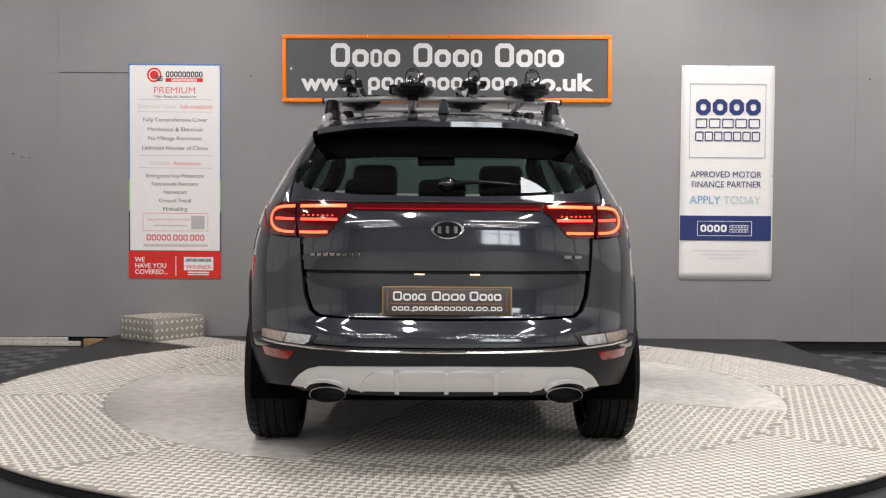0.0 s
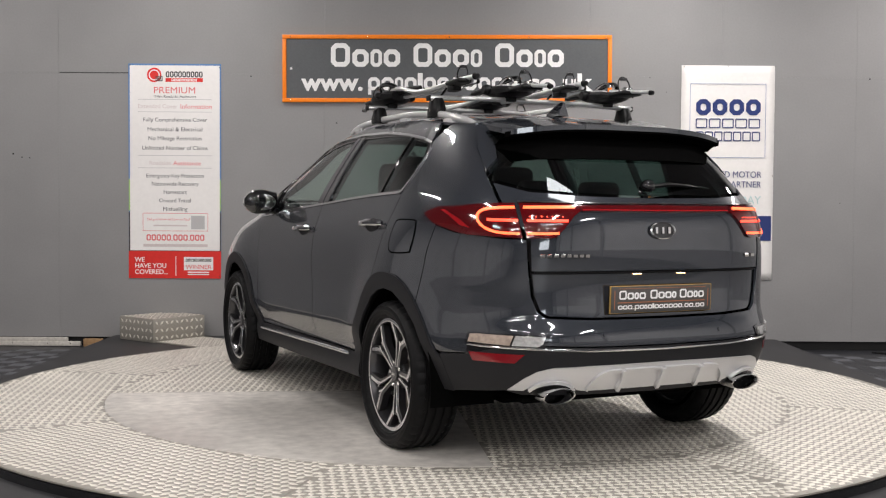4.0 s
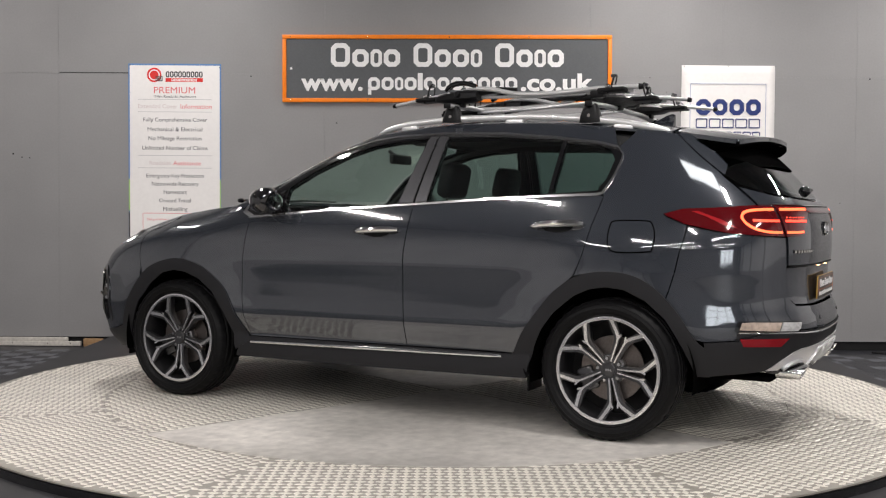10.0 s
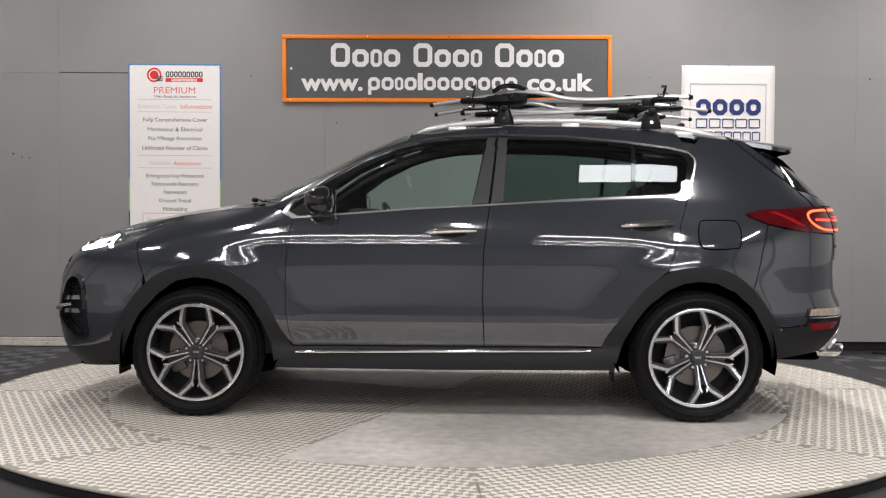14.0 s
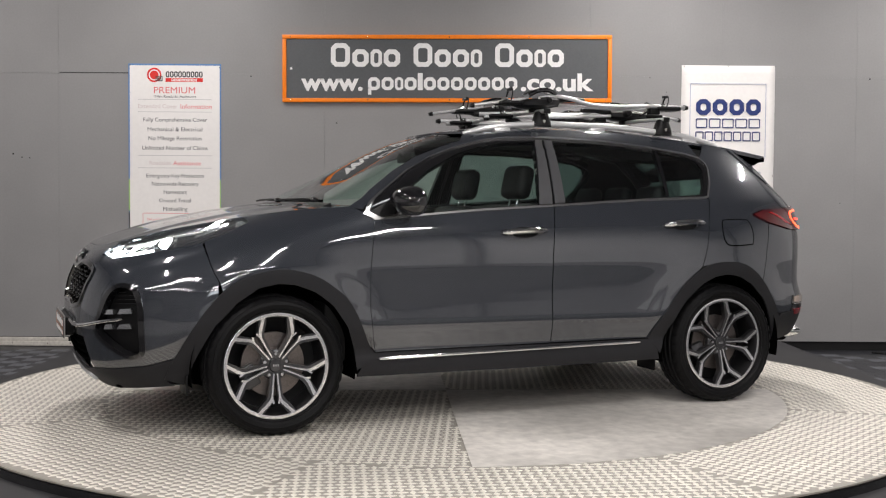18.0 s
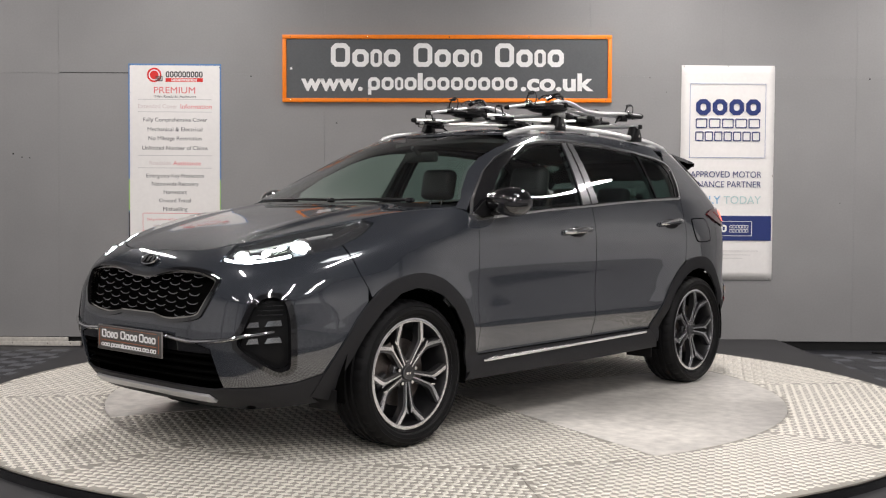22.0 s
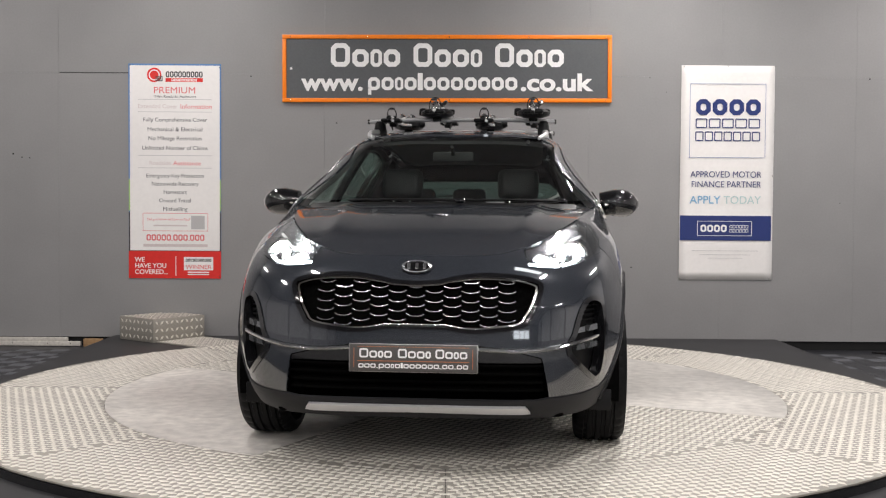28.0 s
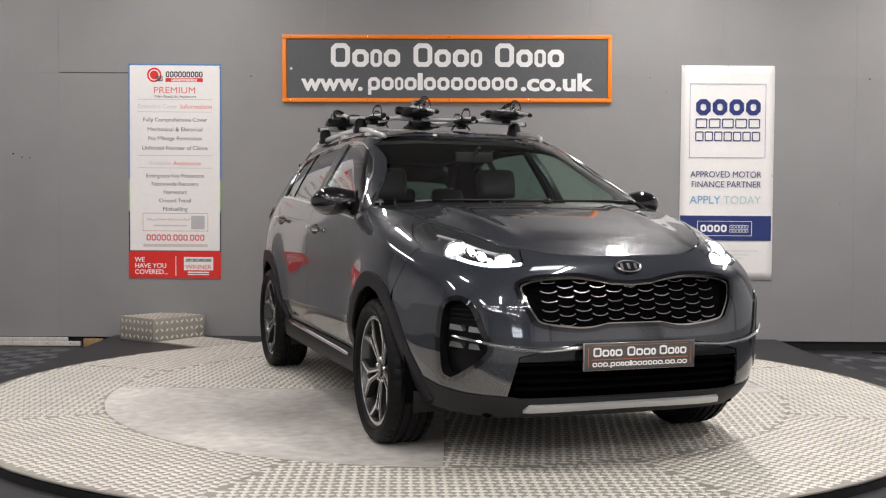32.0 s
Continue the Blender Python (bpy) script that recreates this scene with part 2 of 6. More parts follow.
def build_turntable():
    part("rim_band", add_lathe(bmesh.new(), [(2.0, -0.012), (R_OUT + 0.004, -0.012), (R_OUT + 0.004, -0.05), (2.0, -0.05)], n=160), GLOSS, turntable, "black turntable edge")
    part("bed", add_lathe(bmesh.new(), [(0.0, -0.009), (2.6, -0.009)], n=64), SEAMM, turntable)
    gap = 0.03
    for k in range(8):
        part("outer_plate", sector(R_IN + 0.0012, R_OUT, 5 + 45 * k + gap, 50 + 45 * k - gap, -0.008, 0.0), TREAD, turntable, smooth=False)
    for a, m in ((-20, SMOOTH), (70, TREAD), (160, SMOOTH), (250, TREAD)):
        part("inner_plate", sector(0.0005, R_IN - 0.0012, a + gap, a + 90 - gap, -0.008, 0.0 if m is TREAD else 0.002), m, turntable, "" if m is TREAD else "flat worn metal quarter", smooth=False)
    # raised lozenges, laid by each plate's own grain
    verts, faces = [], []
    rng = np.random.default_rng(3)
    shape = np.array([(-0.031, 0, 0), (0, -0.0145, 0), (0.031, 0, 0), (0, 0.0145, 0), (-0.026, 0, 0.0024), (0, -0.0118, 0.0024), (0.026, 0, 0.0024), (0, 0.0118, 0.0024)])
    quads = [(4, 5, 6, 7), (0, 1, 5, 4), (1, 2, 6, 5), (2, 3, 7, 6), (3, 0, 4, 7)]
    plates = [(R_IN, R_OUT, 5 + 45 * k, 50 + 45 * k, 27.5 + 45 * k) for k in range(8)] + [(0.0, R_IN, 70, 160, 65), (0.0, R_IN, 250, 340, 245)]
    P = 0.0465
    for r0, r1, a0, a1, grain in plates:
        n = int(R_OUT / P) + 2
        i, j = np.meshgrid(np.arange(-n, n + 1), np.arange(-n, n + 1))
        x, y = (i * P).ravel(), (j * P).ravel()
        odd = ((i + j) % 2).ravel()
        g = math.radians(grain)
        X, Y = x * math.cos(g) - y * math.sin(g), x * math.sin(g) + y * math.cos(g)
        r, a = np.hypot(X, Y), (np.degrees(np.arctan2(Y, X)) - a0) % 360
        side = np.minimum(a, (a1 - a0) - a)
        ok = (r > r0 + 0.008) & (r < r1 - (0.026 if r1 == R_OUT else 0.008)) & (a < a1 - a0) & (np.radians(np.maximum(side, 0)) * r > 0.008)
        ang = g + np.where(odd, math.pi / 2, 0)
        for px, py, q in zip(X[ok], Y[ok], ang[ok]):
            c, s = math.cos(q), math.sin(q)
            b = len(verts) * 8
            verts.append(np.stack([px + shape[:, 0] * c - shape[:, 1] * s, py + shape[:, 0] * s + shape[:, 1] * c, shape[:, 2]], 1))
            faces.append(b)
    v = np.concatenate(verts)
    fb = np.array(faces)
    allf = (fb[:, None, None] + np.array(quads)[None]).reshape(-1, 4)
    me = bpy.data.meshes.new("tread_pattern")
    me.vertices.add(len(v))
    me.vertices.foreach_set("co", v.ravel())
    me.loops.add(allf.size)
    me.loops.foreach_set("vertex_index", allf.ravel())
    me.polygons.add(len(allf))
    me.polygons.foreach_set("loop_start", np.arange(0, allf.size, 4))
    me.update(calc_edges=True)
    me.materials.append(TREADUP)
    ob = new("tread_pattern", me)
    ob.parent = turntable
    tagged(ob, kind="stuff")


build_turntable()
platform = tagged(part("platform", box((-3.02, -3.2, FLOOR), (3.03, WALL_Y - 0.02, -0.05), 0.004, seg=1), DECKM, smooth=False), "low black sheeted platform round the turntable", "platform", **STRUCT)


# ---- the car: surfaces ----
def profile(pairs, blur=0.03):
    """A smooth curve through (place, value) pairs."""
    xs, ys = zip(*pairs)
    g = np.linspace(xs[0] - 0.3, xs[-1] + 0.3, 1200)
    e0, e1 = (ys[1] - ys[0]) / (xs[1] - xs[0]), (ys[-1] - ys[-2]) / (xs[-1] - xs[-2])
    v = np.interp(g, xs, ys) + np.minimum(g - xs[0], 0) * e0 + np.maximum(g - xs[-1], 0) * e1
    k = np.exp(-0.5 * ((np.arange(-120, 121) * (g[1] - g[0])) / blur) ** 2)
    pad = np.concatenate([v[0] + (v[1] - v[0]) * np.arange(-120, 0), v, v[-1] + (v[-1] - v[-2]) * np.arange(1, 121)])
    s = np.convolve(pad, k / k.sum(), "valid")
    return lambda q: np.interp(q, g, s)


WIDE = profile([(0.20, 0.843), (0.30, 0.873), (0.355, 0.868), (0.39, 0.850), (0.505, 0.886), (0.525, 0.888), (0.60, 0.887), (0.68, 0.891), (0.82, 0.897), (0.95, 0.885), (1.03, 0.870), (1.10, 0.848), (1.18, 0.820), (1.30, 0.756), (1.40, 0.696), (1.50, 0.630), (1.54, 0.596), (1.58, 0.553), (1.62, 0.498)], 0.014)
ENDS = profile([(0.20, 0.800), (0.28, 0.836), (0.36, 0.858), (0.44, 0.874), (0.52, 0.885), (0.60, 0.887)], 0.02)
NOSE = profile([(0.20, 2.06), (0.27, 2.16), (0.34, 2.215), (0.50, 2.245), (0.60, 2.24), (0.72, 2.22), (0.84, 2.185), (0.90, 2.14), (0.96, 2.06), (1.03, 1.90), (1.10, 1.70), (1.16, 1.5)], 0.025)
TAIL = profile([(0.20, -2.02), (0.33, -2.13), (0.40, -2.19), (0.48, -2.225), (0.55, -2.24), (0.61, -2.235), (0.67, -2.20), (0.80, -2.195), (0.95, -2.205), (1.06, -2.20), (1.12, -2.185), (1.18, -2.135), (1.25, -2.075), (1.32, -2.01), (1.40, -1.925), (1.48, -1.84), (1.56, -1.73), (1.62, -1.6)], 0.02)
SCREEN = profile([(1.02, 1.42), (1.10, 1.235), (1.16, 1.10), (1.20, 0.995), (1.30, 0.79), (1.37, 0.655), (1.46, 0.485), (1.53, 0.325), (1.575, 0.185), (1.60, 0.06), (1.63, -0.15)], 0.02)
CROWN = profile([(-2.2, 1.455), (-1.99, 1.492), (-1.6, 1.553), (-1.2, 1.598), (-0.8, 1.622), (-0.3, 1.624), (0.0, 1.603), (0.18, 1.577), (0.4, 1.53), (0.7, 1.44)], 0.08)
BONNET = profile([(0.6, 1.20), (0.9, 1.166), (1.2, 1.136), (1.5, 1.088), (1.8, 1.022), (2.0, 0.962), (2.13, 0.915), (2.25, 0.86)], 0.06)
FX0, RX0, MID, QUART = 0.75, -0.95, 1.70, 2.0


def ring(u, z, top=False):
    """The car's skin at way u round its plan (front centre to rear centre by its left side) and height z."""
    u, z = np.broadcast_arrays(np.asarray(u, float), np.asarray(z, float))
    sill = np.clip((u / QUART - 0.82) / 0.07, 0, 1) * np.clip(((QUART + MID - u) / QUART + 0.09) / 0.07, 0, 1)
    w0 = np.where(z < 0.56, ENDS(z) + (WIDE(z) - ENDS(z)) * sill, WIDE(z))
    fx0 = SCREEN(z) - 0.50 if top else np.full_like(z, FX0)
    ff = np.clip(u / QUART, 0, 1) * math.pi / 2
    fr = np.clip((u - QUART - MID) / QUART, 0, 1) * math.pi / 2
    fa = (SCREEN(z) if top else NOSE(z)) - fx0
    ra = RX0 - TAIL(z)
    nf, nr = (3.6 if top else np.interp(z, (0.72, 0.95), (4.6, 3.3))), 3.8
    rf = ((np.cos(ff) / fa) ** nf + (np.sin(ff) / w0) ** nf) ** (-1 / nf)
    rr = ((np.sin(fr) / ra) ** nr + (np.cos(fr) / w0) ** nr) ** (-1 / nr)
    mid = np.clip((u - QUART) / MID, 0, 1)
    x = np.where(u <= QUART, fx0 + rf * np.cos(ff), np.where(u <= QUART + MID, fx0 + mid * (RX0 - fx0), RX0 - rr * np.sin(fr)))
    y = np.where(u <= QUART, rf * np.sin(ff), np.where(u <= QUART + MID, w0, rr * np.cos(fr)))
    if not top:
        f = np.clip((x - 0.72) / 0.6, 0, 1)
        f = f * f * (3 - 2 * f)
        zt = np.interp(x, (0.88, 1.46, 2.1), (1.135, 1.072, 0.95))
        k = np.clip((z - (zt - 0.15)) / 0.15, 0, 1.15)
        y = y - 0.085 * f * k ** 2.2 * np.clip(y / 0.7, 0, 1)
    # wheel arches stand a little proud of the doors
    for wx in (1.335, -1.335):
        d = np.hypot(x - wx, (z - 0.345) * 1.0)
        y = y + 0.026 * np.exp(-((d - 0.43) / 0.13) ** 2) * np.clip(y / 0.6 - 0.5, 0, 1) * np.clip((z - 0.30) / 0.25, 0, 1)
    # hollow doors between shoulder and crease, haunches over the wheels
    flank = np.clip(y / 0.5 - 0.7, 0, 1)
    y = y - 0.007 * flank * np.exp(-((x + 0.1) / 0.85) ** 4) * np.exp(-((z - 0.73) / 0.13) ** 2)
    y = y + 0.014 * flank * (np.exp(-((x + 1.38) / 0.40) ** 2) + 0.8 * np.exp(-((x - 1.30) / 0.38) ** 2)) * np.exp(-((z - 0.95) / 0.11) ** 2)
    return np.stack([x, y, z], -1)


def low(u, z, off=0.0):
    return _off(ring, u, z, off, False)


def upper(u, z, off=0.0):
    return _off(ring, u, z, off, True)


def _off(fn, u, z, off, top):
    u, z = np.asarray(u, float), np.asarray(z, float)
    q = fn(u, z, top)
    e = 0.006
    du = fn(np.clip(u + e, 0, 2 * QUART + MID), z, top) - fn(np.clip(u - e, 0, 2 * QUART + MID), z, top)
    dz = fn(u, z + e, top) - fn(u, z - e, top)
    n = np.cross(du, dz)
    n /= np.linalg.norm(n, axis=-1, keepdims=True) + 1e-12
    n = np.where(((q * [1, 1, 0] * [0.5, 1, 1]) * n).sum(-1, keepdims=True) < 0, -n, n)
    return q + n * (np.asarray(off)[..., None] if np.ndim(off) else off)


def solve_u(top, z, axis, value, a, b):
    fa = float(ring(a, z, top)[axis]) - value
    for _ in range(40):
        m = (a + b) / 2
        fm = float(ring(m, z, top)[axis]) - value
        if (fm > 0) == (fa > 0):
            a = m
        else:
            b = m
    return (a + b) / 2


END = 2 * QUART + MID


def sx(x, z, top=False):
    """A place on the side, by x."""
    return (solve_u(top, z, 0, x, 0.0, END), z)


def fy(y, z, top=False):
    """A place on the front, by y."""
    return (solve_u(top, z, 1, y, 0.0, QUART) if y else 0.0, z)


def ry(y, z, top=False):
    """A place on the rear, by y."""
    return (solve_u(top, z, 1, y, QUART + MID, END) if y else END, z)


def bonnet(x, y, off=0.0):
    x, y = np.asarray(x, float), np.asarray(y, float)
    rib = 0.010 * np.exp(-((np.abs(y) - 0.44 - 0.10 * (1.6 - x)) / 0.05) ** 2)
    z = BONNET(x) - 0.030 * (np.abs(y) / 0.78) ** 2.5 + rib * np.clip((2.1 - x) / 0.4, 0, 1)
    return np.stack([x, y, z + off], -1)


def crown(x, y, off=0.0):
    x, y = np.asarray(x, float), np.asarray(y, float)
    return np.stack([x, y, CROWN(x) - 0.055 * (np.abs(y) / 0.6) ** 3 + off], -1)


def roof_edge(x):
    """Where the roof meets the side, as (y, z)."""
    y = 0.5
    for _ in range(30):
        z = float(crown(x, y)[2])
        u = solve_u(True, z, 0, x, 0.0, END)
        y = 0.5 * y + 0.5 * float(ring(u, z, True)[1])
    return y, z


def bonnet_side(x):
    """Where bonnet and wing meet at x: flat place on the skin and plan place."""
    z = 1.05
    for _ in range(30):
        u = solve_u(False, z, 0, x, 0.0, END)
        z = 0.6 * z + 0.4 * float(bonnet(x, float(ring(u, z)[1]))[2])
    return (u, z), (x, float(ring(u, z)[1]))


def bonnet_front(y):
    """Where bonnet and nose meet at y."""
    z = 0.93
    for _ in range(60):
        u = solve_u(False, z, 1, y, 0.0, QUART) if y else 0.0
        z = 0.7 * z + 0.3 * float(bonnet(float(ring(u, z)[0]), y)[2])
    return (u, z), (float(ring(u, z)[0]), y)


def inside(px, py, poly):
    c = np.zeros(len(px), bool)
    n = len(poly)
    for i in range(n):
        x1, y1 = poly[i]
        x2, y2 = poly[(i + 1) % n]
        if y1 != y2:
            c ^= ((y1 > py) != (y2 > py)) & (px < (x2 - x1) * (py - y1) / (y2 - y1) + x1)
    return c


def prepared(poly, step, inset):
    q = np.array(poly, float)
    if ((q[:, 0] * np.roll(q[:, 1], -1)) - (np.roll(q[:, 0], -1) * q[:, 1])).sum() < 0:
        q = q[::-1]
    out = []
    for a, b in zip(q, np.roll(q, -1, 0)):
        n = max(1, int(np.hypot(*(b - a)) / step + 0.5))
        out += [a + (b - a) * k / n for k in range(n)]
    q = np.array(out)
    if inset:
        d0, d1 = q - np.roll(q, 1, 0), np.roll(q, -1, 0) - q
        d0 /= np.linalg.norm(d0, axis=1, keepdims=True) + 1e-9
        d1 /= np.linalg.norm(d1, axis=1, keepdims=True) + 1e-9
        nrm = np.stack([-(d0 + d1)[:, 1], (d0 + d1)[:, 0]], 1)
        ln = np.linalg.norm(nrm, axis=1, keepdims=True)
        q = q + nrm / (ln + 1e-9) * inset * np.minimum(2 / (ln + 0.3), 2)
    return q


from mathutils.geometry import delaunay_2d_cdt


def sheet(poly, surf, off=0.0, thick=0.012, step=0.04, inset=0.003, holes=()):
    """A curved panel cut to a flat outline: vertices and faces, with turned-in edges."""
    loops = [prepared(poly, step * 0.7, inset)] + [prepared(h, step * 0.5, -inset) for h in holes]
    lo, hi = loops[0].min(0), loops[0].max(0)
    gx, gy = np.meshgrid(np.arange(lo[0], hi[0], step), np.arange(lo[1], hi[1], step * 0.87))
    gx[1::2] += step / 2
    gx, gy = gx.ravel(), gy.ravel()
    keep = inside(gx, gy, loops[0])
    for h in loops[1:]:
        keep &= ~inside(gx, gy, h)
    allp = np.concatenate(loops)
    gx, gy = gx[keep], gy[keep]
    if len(gx):
        d = np.sqrt(((np.stack([gx, gy], 1)[:, None] - allp[None]) ** 2).sum(-1)).min(1)
        gx, gy = gx[d > step * 0.42], gy[d > step * 0.42]
    pts = [Vector(q) for q in allp] + [Vector(q) for q in zip(gx, gy)]
    edges, base = [], 0
    for lp in loops:
        edges += [(base + k, base + (k + 1) % len(lp)) for k in range(len(lp))]
        base += len(lp)
    ov, _, of, _, _, _ = delaunay_2d_cdt(pts, edges, [], 0, 1e-6)
    v2 = np.array([(v.x, v.y) for v in ov])
    tri = np.array([f for f in of if len(f) == 3])
    cen = v2[tri].mean(1)
    ok = inside(cen[:, 0], cen[:, 1], loops[0])
    for h in loops[1:]:
        ok &= ~inside(cen[:, 0], cen[:, 1], h)
    tri = tri[ok]
    top = surf(v2[:, 0], v2[:, 1], off)
    verts, faces = list(top), [tuple(t) for t in tri]
    for lp in loops:
        n, b = len(lp), len(verts)
        verts += list(surf(lp[:, 0], lp[:, 1], off)) + list(surf(lp[:, 0], lp[:, 1], off - thick))
        faces += [(b + k, b + n + k, b + n + (k + 1) % n, b + (k + 1) % n) for k in range(n)]
    verts = np.array(verts)
    # faces look outwards
    a, b2, c = verts[tri[:, 0]], verts[tri[:, 1]], verts[tri[:, 2]]
    flat_n = np.cross(b2 - a, c - a)
    away = surf(v2[:, 0], v2[:, 1], off + 0.05) - top
    if (flat_n * away[tri].mean(1)).sum() < 0:
        faces = [f[::-1] for f in faces]
    # smooth shading follows the ideal surface, not the facets
    e = 0.014
    u, z = v2[:, 0], v2[:, 1]
    nn = np.cross(surf(u + e, z, 0.0) - surf(u - e, z, 0.0), surf(u, z + e, 0.0) - surf(u, z - e, 0.0))
    nn /= np.linalg.norm(nn, axis=1, keepdims=True) + 1e-12
    fixed = np.zeros((len(verts), 3))
    fixed[:len(nn)] = nn * np.where((nn * away).sum(1, keepdims=True) < 0, -1, 1)
    sheet.normals = fixed
    return verts, faces


def panel(name, poly, surf, mat, parent, both=True, label="", **k):
    """A panel on the left side and, mirrored, on the right; returns both objects."""
    v, f = sheet(poly, surf, **k)
    nn = sheet.normals
    made = [link(name, v, f, mat, parent, label, normals=nn)]
    if both:
        par = parent[1] if isinstance(parent, list) else parent
        made.append(link(name, v * [1, -1, 1], [q[::-1] for q in f], mat, par, label, normals=nn * [1, -1, 1]))
    return made


def mirrored(half):
    """Outline of a centred panel from its left half, given in (x, y)."""
    return half + [(x, -y) for x, y in half[::-1] if abs(y) > 1e-6]


def wide_panel(name, poly, surf, mat, parent, label="", **k):
    """A panel across the centre line: the left half and its mirror image in one mesh."""
    v, f = sheet(poly, surf, **k)
    nn = sheet.normals
    seam = np.abs(v[:, 1]) < 0.004
    v[seam, 1] = 0
    nn[seam, 1] = 0
    n = len(v)
    # both halves share the vertices on the centre line
    other = np.where(seam, np.arange(n), np.arange(n) + n)
    faces = [q for q in f if not all(seam[i] for i in q)]
    faces += [tuple(int(other[i]) for i in q[::-1]) for q in faces]
    used = sorted({i for q in faces for i in q})
    at = {i: k for k, i in enumerate(used)}
    verts = np.concatenate([v, v * [1, -1, 1]])[used]
    nn = np.concatenate([nn, nn * [1, -1, 1]])[used]
    return link(name, verts, [tuple(at[i] for i in q) for q in faces], mat, parent, label, normals=nn)


def band(line, w, taper=0.0):
    """Outline of a strip of width w along a line of flat places."""
    q = np.array(line, float)
    d = np.gradient(q, axis=0)
    for i in (0, -1):
        if q[i, 0] in (0.0, END):
            d[i] = (math.copysign(1, d[i, 0]), 0)
    d /= np.linalg.norm(d, axis=1, keepdims=True) + 1e-9
    n = np.stack([-d[:, 1], d[:, 0]], 1)
    k = np.full(len(q), w / 2)
    if taper:
        k[0] *= taper
        k[-1] *= taper
    return [tuple(p) for p in q + n * k[:, None]] + [tuple(p) for p in (q - n * k[:, None])[::-1]]


def rod(name, line, r, mat, label, surf=None, off=0.004, whole=False, flat=1.0):
    """A rounded strip laid along a line of flat places, mirrored or across the centre."""
    q = np.array(line)
    pts = [tuple(p) for p in (surf or low)(q[:, 0], q[:, 1], off)]
    if whole:
        pts = [(x, -y, z) for x, y, z in pts[:0:-1]] + [(pts[0][0], 0.0, pts[0][2])] + pts[1:]
        return part(name, tube(pts, [r * 0.5] + [r] * (len(pts) - 2) + [r * 0.5], 10, flat), mat, car, label)
    bm = tube(pts, [r * 0.6] + [r] * (len(pts) - 2) + [r * 0.6], 10, flat)
    a = part(name, bm, mat, car, label)
    me = a.data.copy()
    me.transform(Matrix.Diagonal((1, -1, 1, 1)))
    me.flip_normals()
    b = new(name, me)
    b.parent, b["label"] = car, label


def curved(line, steps=5):
    return [(v.x, v.y) for v in smooth_line([(a, b, 0) for a, b in line], steps)]


car = tagged(new("car"), "dark metallic grey five-door SUV with roof bars, lamps lit", "car")

# outlines shared by neighbouring panels
BELT = [(0.819, 1.066), (0.576, 1.086), (0.211, 1.116), (-0.232, 1.142), (-0.637, 1.168), (-0.94, 1.184), (-1.256, 1.195)]
ARCH_F = [(0.811, 0.36), (0.871, 0.451), (0.961, 0.633), (1.05, 0.72), (1.16, 0.785), (1.30, 0.815), (1.42, 0.80), (1.53, 0.76), (1.62, 0.69), (1.70, 0.595), (1.76, 0.50), (1.82, 0.385), (1.853, 0.29)]
ARCH_F_IN = [(0.915, 0.298), (0.935, 0.41), (0.975, 0.52), (1.053, 0.632), (1.15, 0.705), (1.25, 0.74), (1.334, 0.748), (1.43, 0.728), (1.53, 0.66), (1.633, 0.552), (1.71, 0.41), (1.754, 0.26)]
ARCH_R = [(-0.831, 0.392), (-0.89, 0.496), (-0.992, 0.632), (-1.07, 0.718), (-1.164, 0.784), (-1.25, 0.812), (-1.34, 0.82), (-1.44, 0.81), (-1.525, 0.775), (-1.60, 0.715), (-1.68, 0.62), (-1.75, 0.51), (-1.79, 0.474)]
ARCH_R_IN = [(-0.907, 0.30), (-0.95, 0.437), (-1.0, 0.53), (-1.06, 0.61), (-1.17, 0.70), (-1.25, 0.735), (-1.33, 0.748), (-1.42, 0.738), (-1.52, 0.69), (-1.614, 0.607), (-1.691, 0.473), (-1.739, 0.335)]
DOOR_F = [(0.819, 1.066), (0.838, 0.935), (0.851, 0.815), (0.852, 0.604), (0.834, 0.467), (0.812, 0.384)]
DOOR_M = [(-0.232, 1.142), (-0.214, 1.0), (-0.20, 0.881), (-0.198, 0.641), (-0.208, 0.390)]
DOOR_R = [(-0.831, 0.392), (-0.89, 0.496), (-0.992, 0.632), (-1.07, 0.718), (-1.164, 0.797), (-1.199, 0.887), (-1.24, 1.05), (-1.28, 1.187)]
DLO = [(0.883, 1.112), (0.82, 1.16), (0.751, 1.209), (0.587, 1.318), (0.437, 1.397), (0.285, 1.455), (0.131, 1.497), (-0.025, 1.518), (-0.275, 1.528), (-0.648, 1.519), (-0.955, 1.491), (-1.199, 1.459), (-1.304, 1.434), (-1.336, 1.40), (-1.339, 1.37), (-1.312, 1.278), (-1.27, 1.20)]
S = lambda pts, top=False: [sx(x, z, top) for x, z in pts]


def straight(pts, top=True, n=6):
    """Corners joined by lines that are straight as seen from the side."""
    out = []
    for (x0, z0), (x1, z1) in zip(pts, pts[1:] + pts[:1]):
        out += [sx(x0 + (x1 - x0) * k / n, z0 + (z1 - z0) * k / n, top) for k in range(n)]
    return out


WING_TOP = [bonnet_side(x) for x in np.linspace(0.93, 1.463, 14)]
LAMP_TOP = [bonnet_front(y) for y in (0.0, 0.06, 0.12, 0.18, 0.24, 0.30, 0.36, 0.40, 0.44, 0.47, 0.50, 0.53, 0.56, 0.59, 0.62, 0.645, 0.67, 0.69, 0.71)]
CORNER = [b for b in (bonnet_side(x) for x in (1.49, 1.52, 1.55, 1.58, 1.61)) if b[1][0] < LAMP_TOP[-1][1][0] - 0.02]
LT = 8


